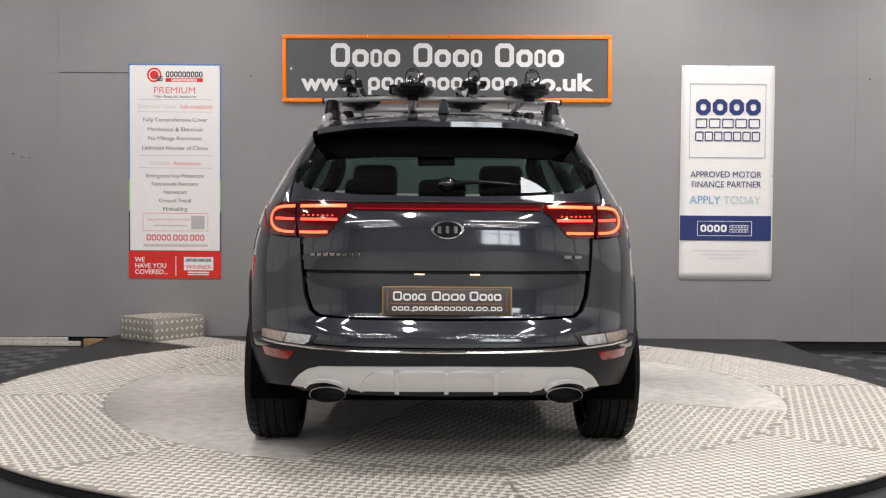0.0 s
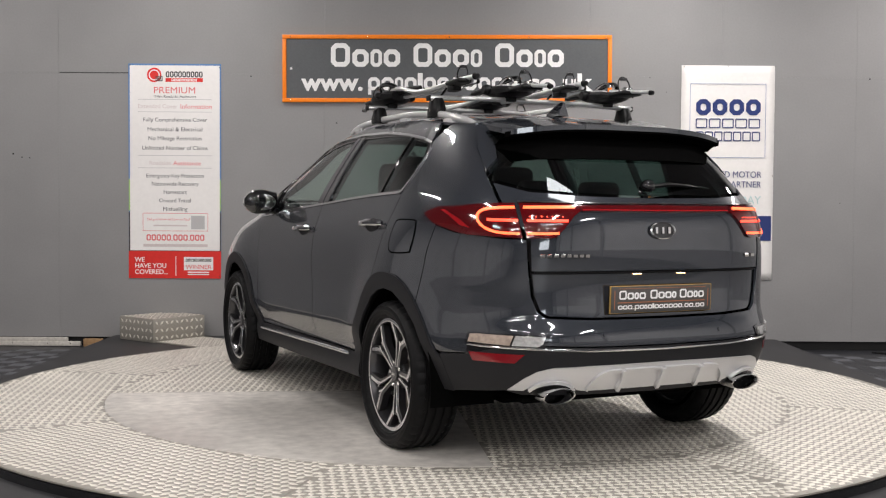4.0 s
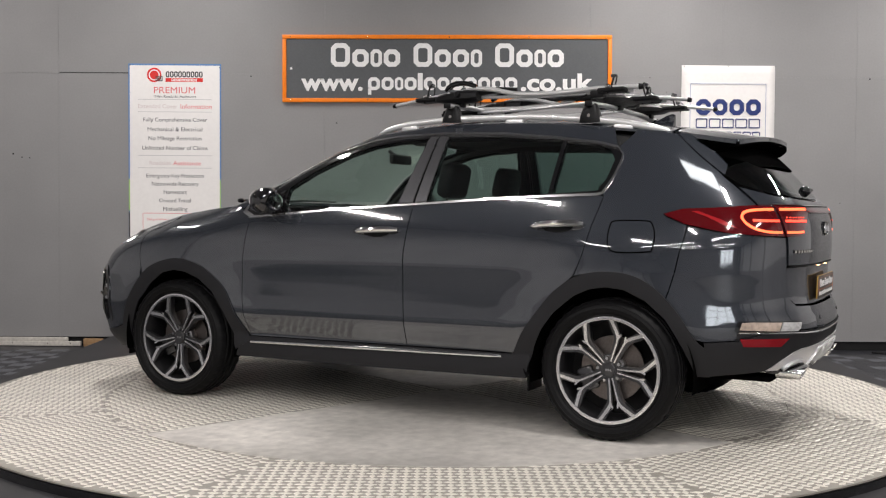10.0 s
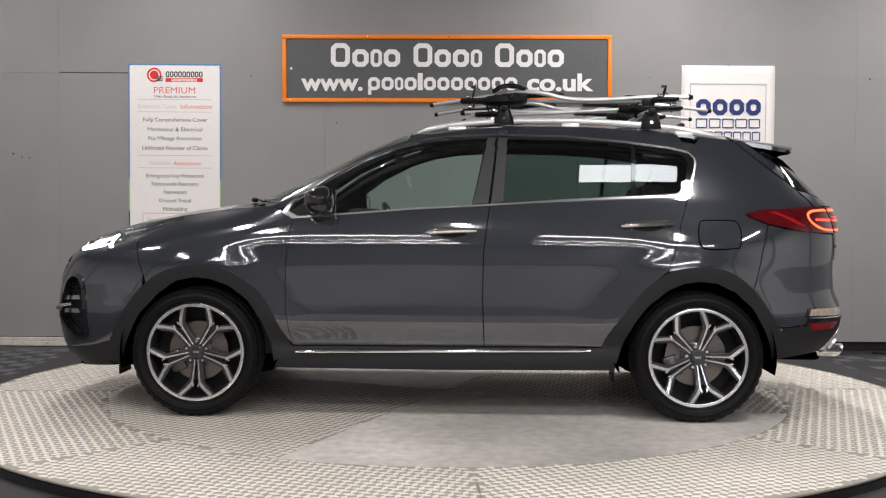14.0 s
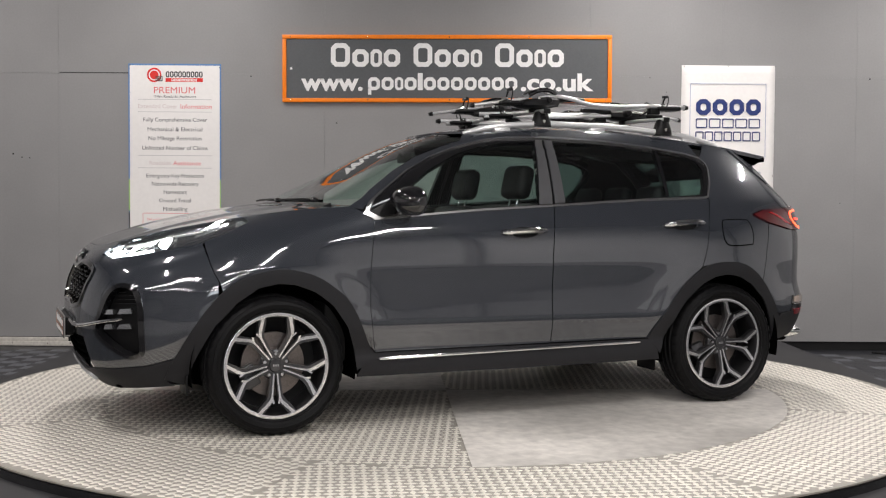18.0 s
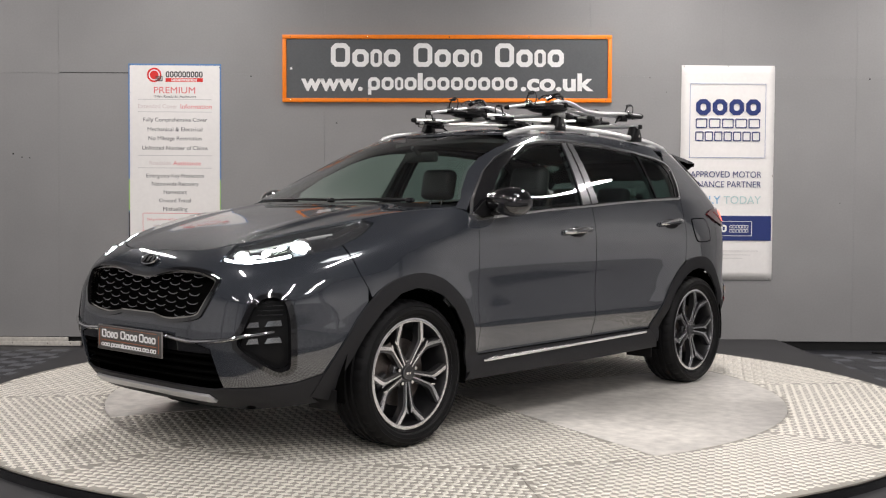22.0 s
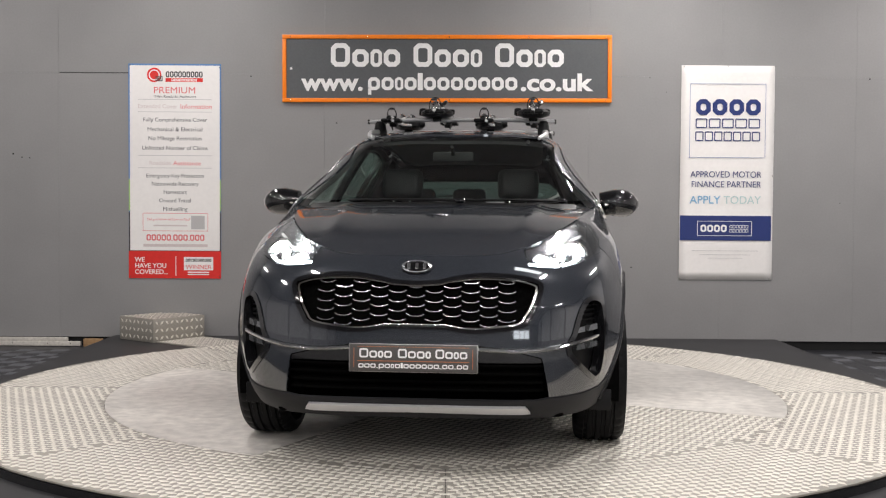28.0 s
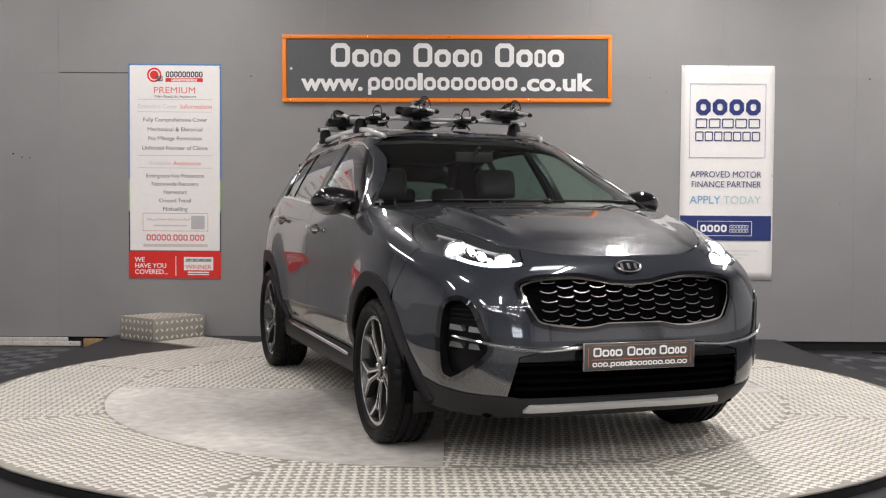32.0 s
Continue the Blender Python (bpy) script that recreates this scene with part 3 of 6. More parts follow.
def car_body():
    """Painted panels, left and right."""
    fd = panel("front_door", S(DOOR_F + DOOR_M[::-1] + BELT[1:3][::-1]), low, PAINT, car)
    rd = panel("rear_door", S(DOOR_M + DOOR_R + [(-1.256, 1.195)] + BELT[4:6][::-1]), low, PAINT, car)
    panel("front_wing", S(DOOR_F[::-1] + [(0.883, 1.105)]) + [b[0] for b in WING_TOP] + S([(1.441, 1.052), (1.579, 0.986), (1.669, 0.955), (1.66, 0.88), (1.615, 0.76), (1.60, 0.712)] + ARCH_F[7:0:-1]), low, PAINT, car, inset=0.0022)
    # front bumper with openings for grille, lamp nests and lower intake
    grille = [fy(0, 0.808), fy(0.10, 0.814), fy(0.16, 0.828), fy(0.272, 0.842), fy(0.41, 0.836), fy(0.495, 0.818), fy(0.520, 0.795), fy(0.504, 0.735), fy(0.475, 0.675), fy(0.440, 0.638), fy(0.30, 0.616), fy(0.21, 0.615), fy(0.13, 0.630), fy(0, 0.630)]
    fog = [fy(0.66, 0.60), fy(0.69, 0.70), fy(0.725, 0.742), fy(0.765, 0.735), fy(0.785, 0.70), fy(0.795, 0.60), fy(0.785, 0.44), fy(0.765, 0.405), fy(0.735, 0.41), fy(0.64, 0.52)]
    outline = S([(1.615, 0.76), (1.66, 0.88), (1.675, 0.952)]) + [fy(0.70, 0.895), fy(0.60, 0.872), fy(0.465, 0.882)] + [b[0] for b in LAMP_TOP[LT::-1]]
    outline += grille[:13] + grille[13:] + [fy(0, 0.545), fy(0.42, 0.532), fy(0.525, 0.505), fy(0.555, 0.335), fy(0.70, 0.345), fy(0.775, 0.36)] + S([(1.80, 0.40)] + [(1.76, 0.50), (1.70, 0.595), (1.62, 0.69)])
    wide_panel("front_bumper", outline, low, PAINT, car, step=0.03, inset=0.0018, holes=[fog])
    bonnet_edge = [(1.06, 0.0), (1.05, 0.3), (1.01, 0.55), (0.95, 0.72), (0.90, 0.79)] + [b[1] for b in WING_TOP + CORNER] + [b[1] for b in LAMP_TOP[::-1]]
    wide_panel("bonnet", bonnet_edge, bonnet, PAINT, car, step=0.035)
    # A-pillar and cant rail
    edge = [(x, roof_edge(x)[1]) for x in np.linspace(0.18, -1.5, 15)]
    screen_side = [(0.95, 1.125), (0.882, 1.165), (0.812, 1.215), (0.645, 1.322), (0.495, 1.402), (0.35, 1.460), (0.23, 1.498)]
    panel("side_frame", [sx(x, z, True) for x, z in DLO[:13][::-1] + screen_side + [e for e in edge if e[0] > -1.32]], upper, PAINT, car, step=0.03)
    lampside = [(-1.70, 1.05), (-1.60, 1.09), (-1.585, 1.102), (-1.67, 1.126), (-1.80, 1.13)]
    quarter = [sx(x, z, True) for x, z in DLO[12:] + [(-1.28, 1.187), (-1.24, 1.05), (-1.199, 0.887), (-1.164, 0.797)] + ARCH_R[5:10] + [(-1.615, 0.70), (-1.629, 0.741), (-1.67, 0.92)] + lampside]
    quarter += [ry(0.70, 1.142, True), ry(0.675, 1.145, True), ry(0.672, 1.20, True), ry(0.665, 1.245, True), ry(0.66, 1.28, True)] + [sx(x, z, True) for x, z in [(-1.80, 1.31), (-1.70, 1.388), (-1.58, 1.50)]] + [sx(x, z, True) for x, z in edge[::-1] if x < -1.28]
    panel("quarter_panel", quarter, upper, PAINT, car, step=0.03)
    tailgate = [ry(0, 1.172), ry(0.34, 1.178), ry(0.56, 1.194), ry(0.66, 1.236), ry(0.668, 1.145), ry(0.60, 1.0), ry(0.598, 0.861), ry(0, 0.861)]
    wide_panel("tailgate", tailgate, low, PAINT, car, step=0.03)
    wide_panel("tailgate_lower", [ry(0, 0.852), ry(0.595, 0.852), ry(0.585, 0.76), ry(0.562, 0.698), ry(0.53, 0.677), ry(0.347, 0.669), ry(0, 0.666)], low, PAINT, car, off=-0.012, step=0.03)
    bumper = S([(-1.615, 0.70), (-1.629, 0.741), (-1.67, 0.92), (-1.70, 1.05), (-1.826, 1.022)]) + [ry(0.70, 1.0), ry(0.612, 0.995), ry(0.606, 0.861), ry(0.595, 0.76), ry(0.572, 0.695), ry(0.54, 0.671), ry(0.347, 0.662), ry(0, 0.659), ry(0, 0.546), ry(0.345, 0.55), ry(0.53, 0.556), ry(0.70, 0.56)] + S([(-1.93, 0.512), (-1.785, 0.503), (-1.745, 0.515), (-1.67, 0.62)])
    wide_panel("rear_bumper", bumper, low, PAINT, car, step=0.03)
    roof_line = [(0.255, 0.0), (0.235, 0.2), (0.175, 0.4), (0.09, 0.53)] + [(x, roof_edge(x)[0] - 0.002) for x in np.linspace(0.0, -1.55, 16)] + [(-1.56, 0.0)]
    wide_panel("roof", roof_line, crown, PAINT, car, step=0.045)
    # lower cladding
    flare = lambda pts, cx: [(cx + (x - cx) * 1.014, 0.345 + (z - 0.345) * 1.014) for x, z in pts]
    panel("wheel_arch_trim", S(curved(flare(ARCH_F, 1.335), 3) + ARCH_F_IN[::-1]), low, CLAD, car, off=0.009, step=0.03)
    panel("wheel_arch_trim", S(curved(flare(ARCH_R, -1.335), 3) + [(-1.805, 0.335)] + ARCH_R_IN[::-1]), low, CLAD, car, off=0.009, step=0.03)
    panel("sill_trim", S([(0.811, 0.382), (0.2, 0.385), (-0.83, 0.39), (-0.88, 0.36), (-0.907, 0.27), (0.0, 0.262), (0.915, 0.265), (0.87, 0.36)]), low, CLAD, car, off=0.008, thick=0.06)
    rod("sill_strip", S([(x, 0.350 + 0.012 * (0.81 - x)) for x in np.linspace(0.80, -0.77, 24)]), 0.011, CHROME, "polished chrome sill strip", off=0.016)
    wide_panel("bumper_lip", [fy(0, 0.325), fy(0.50, 0.325), fy(0.555, 0.335), fy(0.70, 0.345), fy(0.775, 0.36)] + S([(1.80, 0.40), (1.853, 0.29), (1.80, 0.255)]) + [fy(0.58, 0.232), fy(0, 0.228)], low, CLAD, car, off=0.004, step=0.035)
    wide_panel("rear_cladding", [ry(0, 0.545), ry(0.345, 0.549), ry(0.53, 0.555), ry(0.70, 0.559)] + S([(-1.93, 0.511), (-1.785, 0.502), (-1.785, 0.335)]) + [ry(0.76, 0.345), ry(0.66, 0.362), ry(0.60, 0.345), ry(0, 0.335)], low, CLAD, car, off=0.007, step=0.03)
    return fd, rd, grille, fog


FRONT_DOORS, REAR_DOORS, GRILLE, FOG = car_body()


def glazing():
    ws = [fy(0, 1.165, True), fy(0.4, 1.165, True), fy(0.66, 1.165, True)] + [sx(x, z, True) for x, z in [(0.878, 1.172), (0.812, 1.220), (0.645, 1.327), (0.495, 1.407), (0.35, 1.465), (0.22, 1.505)]] + [fy(0.42, 1.545, True), fy(0.2, 1.553, True), fy(0, 1.556, True)]
    w = wide_panel("windscreen", ws, upper, PANE, car, "large clear green-tinted windscreen", off=-0.003, thick=0.004)
    fw = straight([(0.592, 1.240), (0.465, 1.334), (0.283, 1.423), (0.13, 1.468), (-0.026, 1.491), (-0.210, 1.503), (-0.135, 1.147), (0.211, 1.123), (0.585, 1.096)])
    rw = straight([(-0.337, 1.503), (-0.647, 1.499), (-1.001, 1.478), (-0.982, 1.201), (-0.638, 1.181), (-0.31, 1.161)])
    qw = straight([(-1.026, 1.476), (-1.198, 1.447), (-1.272, 1.418), (-1.298, 1.371), (-1.275, 1.278), (-1.24, 1.220), (-1.009, 1.203)])
    panes = panel("window", fw, upper, PANE, car, off=-0.008, thick=0.004, inset=-0.004)
    panes += panel("window", rw, upper, PRIVACY, car, off=-0.008, thick=0.004, inset=-0.004, label="dark privacy glass")
    panes += panel("quarter_window", qw, upper, PRIVACY, car, off=-0.008, thick=0.004, inset=-0.004)
    rg = [ry(0, 1.182, True), ry(0.34, 1.188, True), ry(0.555, 1.204, True), ry(0.645, 1.243, True), ry(0.648, 1.29, True), ry(0.615, 1.39, True), ry(0.56, 1.475, True), ry(0, 1.49, True)]
    panes.append(wide_panel("rear_window", rg, upper, REARGLASS, car, "dark privacy glass", off=-0.004, thick=0.004))
    for p in [w] + panes:
        p.visible_shadow = False
    # dark frame behind the chrome, with openings
    outer = S([(0.86, 1.10)] + DLO[1:] + [(-1.25, 1.20)] + BELT[::-1][1:], True)
    panel("window_frame", outer, upper, GLOSS, car, off=-0.004, thick=0.03, step=0.035, holes=[fw, rw, qw])
    panel("window_trim", band(S([(x, z) for x, z in [(0.80, 1.068)] + [(0.862, 1.098)] + DLO[1:] + [(-1.25, 1.197)]], True), 0.012), upper, TRIM, car, off=0.006, thick=0.012, step=0.03, inset=0, label="bright chrome window surround")
    panel("belt_trim", band(S(BELT, True), 0.012), upper, TRIM, car, off=0.006, thick=0.012, step=0.05, inset=0, label="bright chrome beltline strip")
    PILLAR = material("satin_pillar", (0.075, 0.075, 0.08), 0.34, 0.45, coat=0.3)
    panel("pillar_cover", straight([(-0.222, 1.515), (-0.272, 1.516), (-0.228, 1.15), (-0.138, 1.145)]), upper, PILLAR, car, off=0.003, step=0.03)
    panel("pillar_cover", straight([(-0.280, 1.516), (-0.335, 1.514), (-0.308, 1.158), (-0.236, 1.15)]), upper, PILLAR, car, off=0.003, step=0.03)
    panel("window_bar", straight([(-1.003, 1.477), (-1.024, 1.475), (-1.007, 1.200), (-0.985, 1.199)]), upper, GLOSS, car, off=-0.002, step=0.03)


glazing()


def inner_shell():
    """Dark liner, cabin trim, floor and wheel wells."""
    n = 90
    us = np.linspace(0, END, n)
    def loft(name, surf, zs, off, mat, lab=""):
        g = np.concatenate([surf(us, np.full(n, z), off) for z in zs])
        f = [(r * n + k, r * n + k + 1, (r + 1) * n + k + 1, (r + 1) * n + k) for r in range(len(zs) - 1) for k in range(n - 1)]
        v = np.concatenate([g, g * [1, -1, 1]])
        return link(name, v, f + [tuple(i + len(g) for i in q[::-1]) for q in f], mat, car, lab)
    # liner strips clear of the wheel arches
    loft("body_liner", low, np.linspace(0.83, 0.90, 3), -0.06, DEEP)
    panel("door_card", S([(0.80, 1.055), (0.80, 0.40), (-0.82, 0.40), (-1.15, 0.80), (-1.24, 1.18)] + BELT[::-1][1:-1]), low, CABIN, car, off=-0.035, thick=0.05, step=0.07)
    panel("cabin_side", S([(-1.15, 0.84), (-1.24, 1.18), (-1.27, 1.20), (-1.34, 1.40), (-1.31, 1.43), (-1.2, 1.47), (-1.25, 1.52), (-1.50, 1.49), (-1.66, 1.38), (-1.75, 1.30), (-1.80, 1.2), (-1.80, 0.84)], True), upper, CABIN, car, off=-0.03, thick=0.03, step=0.06)
    panel("pillar_trim", S(DLO[:13][::-1] + [(0.94, 1.125), (0.875, 1.16), (0.80, 1.21), (0.635, 1.318), (0.485, 1.398), (0.34, 1.456), (0.2, 1.50), (0.1, 1.52), (-0.2, 1.55), (-0.7, 1.55), (-1.1, 1.52), (-1.30, 1.48)], True), upper, CABIN, car, off=-0.022, thick=0.03, step=0.05)
    wide_panel("headliner", [(0.20, 0.0), (0.12, 0.4), (0.0, 0.53), (-1.5, 0.52), (-1.7, 0.45), (-1.75, 0.0)], crown, HEADLINE, car, off=-0.045, thick=0.02, step=0.1)
    part("cabin_floor", box((-0.92, -0.78, 0.30), (0.92, 0.78, 0.40)), CABIN, car)
    part("rear_floor", box((-1.95, -0.52, 0.332), (-0.92, 0.52, 0.42)), DEEP, car)
    part("bulkhead", box((0.93, -0.74, 0.32), (1.05, 0.74, 1.06), 0.02), CABIN, car)
    part("boot_floor", box((-1.95, -0.62, 0.72), (-1.05, 0.62, 0.80), 0.01), CABIN, car)
    part("underbody", box((-1.70, -0.50, 0.235), (1.85, 0.50, 0.33), 0.03), DEEP, car)
    # full-width pan and two unseen trays, added to block light under the car
    part("floor_pan", box((-0.88, -0.80, 0.262), (0.90, 0.80, 0.298), 0.02), DEEP, car)
    part("front_shade_tray", box((1.70, -0.62, 0.232), (2.06, 0.62, 0.262), 0.02), DEEP, car)
    part("rear_shade_tray", box((-2.06, -0.60, 0.300), (-1.70, 0.60, 0.330), 0.02), DEEP, car)
    part("engine_bay", box((1.05, -0.50, 0.31), (2.02, 0.50, 0.86), 0.03), DEEP, car)
    # added dark box that stops bright floor showing through the lower intake
    part("intake_blocker", box((1.88, -0.66, 0.27), (2.05, 0.66, 0.60), 0.02), DEEP, car)
    part("parcel_shelf", box((-2.02, -0.58, 1.10), (-1.50, 0.58, 1.13), 0.01), CABIN, car)
    wide_panel("tailgate_trim", [ry(0, 1.17), ry(0.6, 1.19), ry(0.58, 0.70), ry(0, 0.68)], low, CABIN, car, off=-0.05, thick=0.02, step=0.1)
    for s in (1, -1):
        for wx in (1.335, -1.335):
            bm = bmesh.new()
            n2 = 28
            arc = [(wx + 0.415 * math.cos(a), 0.335 + 0.415 * math.sin(a)) for a in np.linspace(-0.2, math.pi + 0.2, n2)]
            o = [bm.verts.new((x, s * 0.875, z)) for x, z in arc]
            i = [bm.verts.new((x, s * 0.56, z)) for x, z in arc]
            for k in range(n2 - 1):
                bm.faces.new((o[k], o[k + 1], i[k + 1], i[k]))
            bm.faces.new(i)
            part("wheel_well", bm, DEEP, car)


inner_shell()


# ---- wheels ----
def wheel(x, side, phase):
    """Tyre with grooved tread, two-tone alloy with five forked spokes, brake disc. Faces +y on the left."""
    w = tagged(new("wheel"), "", "")
    w.parent = car
    w.matrix_local = pose(x, side * 0.80, 0.345) @ (Matrix() if side > 0 else pose(0, 0, 0, 0, 0, 180))
    out = pose(0, 0, 0, -90, 0, 0)
    R_T, W_T = 0.347, 0.115
    prof = [(0.262, 0.085), (0.268, 0.100), (0.272, 0.106), (0.275, 0.104), (0.285, 0.113), (0.300, 0.117), (0.302, 0.1195), (0.305, 0.118), (0.318, 0.1145), (0.320, 0.117), (0.323, 0.1125), (0.334, 0.104), (0.342, 0.090)]
    for a, b in ((0.062, 0.050), (0.022, 0.008), (-0.022, -0.034), (-0.062, -0.074)):
        prof += [(R_T - 0.001, a + 0.004), (R_T - 0.009, a), (R_T - 0.009, b), (R_T, b - 0.004)]
    prof += [(0.342, -0.092), (0.334, -0.104), (0.322, -0.113), (0.305, -0.118), (0.285, -0.113), (0.262, -0.085)]
    bm = bmesh.new()
    n = 120
    rows = []
    for r, h in prof:
        dip = lambda k: 0.005 if abs(h) > 0.06 and r > 0.33 and (k + (1 if h < 0 else 0)) % 3 == 0 else 0.0
        rows.append([bm.verts.new(out @ Vector(((r - dip(k)) * math.cos(2 * math.pi * k / n), (r - dip(k)) * math.sin(2 * math.pi * k / n), h))) for k in range(n)])
    for a, b in zip(rows, rows[1:]):
        for k in range(n):
            bm.faces.new((a[k], a[(k + 1) % n], b[(k + 1) % n], b[k]))
    part("tyre", bm, RUBBER, w, "black low-profile tyre", sharp=25)
    bm = add_lathe(bmesh.new(), [(0.263, 0.086), (0.258, 0.094), (0.250, 0.094), (0.243, 0.080), (0.235, 0.04), (0.232, -0.08), (0.25, -0.09)], out, 72)
    part("rim", bm, RIMDARK, w, "dark alloy rim", sharp=30)
    part("rim_flange", add_lathe(bmesh.new(), [(0.2635, 0.087), (0.262, 0.0955), (0.2545, 0.0972), (0.2455, 0.0955)], out, 72), RIMFACE, w, "machined rim edge")
    part("wheel_back", add_lathe(bmesh.new(), [(0.232, -0.06), (0.12, -0.07), (0.001, -0.07)], out, 48), BLACK, w)
    part("brake_disc", add_lathe(bmesh.new(), [(0.16, -0.005), (0.16, 0.010), (0.08, 0.010), (0.08, 0.022), (0.0, 0.022)], out, 48), DISCM, w, "worn steel brake disc")
    part("brake_caliper", box((-0.06, -0.02, 0.09), (0.06, 0.035, 0.175), 0.015, pose(0, 0, 0, 0, 115, 0)), RIMDARK, w)
    def spoke(bm, lines, h0, h1, depth):
        """Flat bars through plan lines with half-widths, top height from hub h0 to rim h1."""
        for line in lines:
            up, dn = [], []
            for i, (px, py, hw) in enumerate(line):
                q0 = Vector(line[max(i - 1, 0)][:2])
                q1 = Vector(line[min(i + 1, len(line) - 1)][:2])
                d = (q1 - q0).normalized()
                n = Vector((-d.y, d.x))
                r = math.hypot(px, py)
                h = h0 + (h1 - h0) * min(r / 0.25, 1) ** 1.5
                for s in (1, -1):
                    p2 = Vector((px, py)) + n * hw * s
                    up.append(bm.verts.new(out @ Vector((p2.x, p2.y, h))))
                    dn.append(bm.verts.new(out @ Vector((p2.x * 1.0, p2.y, h - depth))))
            for i in range(len(line) - 1):
                a, b, c, d = 2 * i, 2 * i + 1, 2 * i + 3, 2 * i + 2
                bm.faces.new((up[a], up[b], up[c], up[d]))
                bm.faces.new((dn[a], dn[d], dn[c], dn[b]))
                bm.faces.new((up[a], up[d], dn[d], dn[a]))
                bm.faces.new((up[b], dn[b], dn[c], up[c]))
            e = 2 * (len(line) - 1)
            bm.faces.new((up[0], dn[0], dn[1], up[1]))
            bm.faces.new((up[e], up[e + 1], dn[e + 1], dn[e]))
        return bm
    for k in range(5):
        a = math.radians(phase + 72 * k)
        rot = lambda L: [(px * math.cos(a) - py * math.sin(a), px * math.sin(a) + py * math.cos(a), hw) for px, py, hw in L]
        stem = []
        for s in (1, -1):
            stem.append(rot([(0.042, s * 0.0085, 0.0034), (0.10, s * 0.0135, 0.0038), (0.155, s * 0.0195, 0.0046), (0.172, s * 0.0245, 0.0075), (0.190, s * 0.040, 0.0082), (0.214, s * 0.066, 0.0078), (0.236, s * 0.089, 0.0092)]))
            stem.append(rot([(0.160, s * 0.0215, 0.006), (0.178, s * 0.0145, 0.005), (0.188, s * 0.0125, 0.003)]))
        part("spoke", spoke(bmesh.new(), stem, 0.066, 0.0935, 0.004), RIMFACE, w, "diamond-cut spoke face")
        body = []
        for s in (1, -1):
            body.append(rot([(0.03, s * 0.012, 0.013), (0.09, s * 0.017, 0.011), (0.150, s * 0.023, 0.013), (0.176, s * 0.033, 0.017), (0.208, s * 0.063, 0.018), (0.243, s * 0.092, 0.019)]))
        part("spoke_body", spoke(bmesh.new(), body, 0.061, 0.089, 0.035), RIMDARK, w)
        q = math.radians(phase + 36 + 72 * k)
        part("wheel_nut", add_lathe(bmesh.new(), [(0.0105, 0.03), (0.0105, 0.066), (0.008, 0.070), (0.0, 0.070)], out @ Matrix.Translation((0.057 * math.cos(q), 0.057 * math.sin(q), 0)), 8), CHROME, w)
    part("hub", add_lathe(bmesh.new(), [(0.075, 0.0), (0.075, 0.045), (0.06, 0.058), (0.034, 0.062), (0.033, 0.071), (0.030, 0.074), (0.0, 0.075)], out, 40), RIMDARK, w)
    for k in (-1, 0, 1):
        part("badge_bar", box((k * 0.011 - 0.004, 0.0745, -0.006), (k * 0.011 + 0.004, 0.0765, 0.006), 0.0005, seg=1), CHROME, w)
    return w


for wx in (1.335, -1.335):
    for s in (1, -1):
        wheel(wx, s, 90 if wx > 0 else 102)


# ---- car: lamps, grille, trim ----
def spot(surf, uz, off):
    a = surf(np.array([uz[0]]), np.array([uz[1]]), off)[0]
    b = surf(np.array([uz[0]]), np.array([uz[1]]), off + 0.05)[0]
    return Vector(a), (Vector(b) - Vector(a)).normalized()


def both_sides(name, bm, mat, parent, label=""):
    """A part on the left and its mirror image on the right."""
    a = part(name, bm, mat, parent, label)
    me = a.data.copy()
    me.transform(Matrix.Diagonal((1, -1, 1, 1)))
    me.flip_normals()
    b = new(name, me)
    b.parent = parent
    if label:
        b["label"] = label
    return [a, b]


def ball(m, r=1.0, seg=24):
    bm = bmesh.new()
    bmesh.ops.create_uvsphere(bm, u_segments=seg, v_segments=seg // 2, radius=r, matrix=m)
    return bm


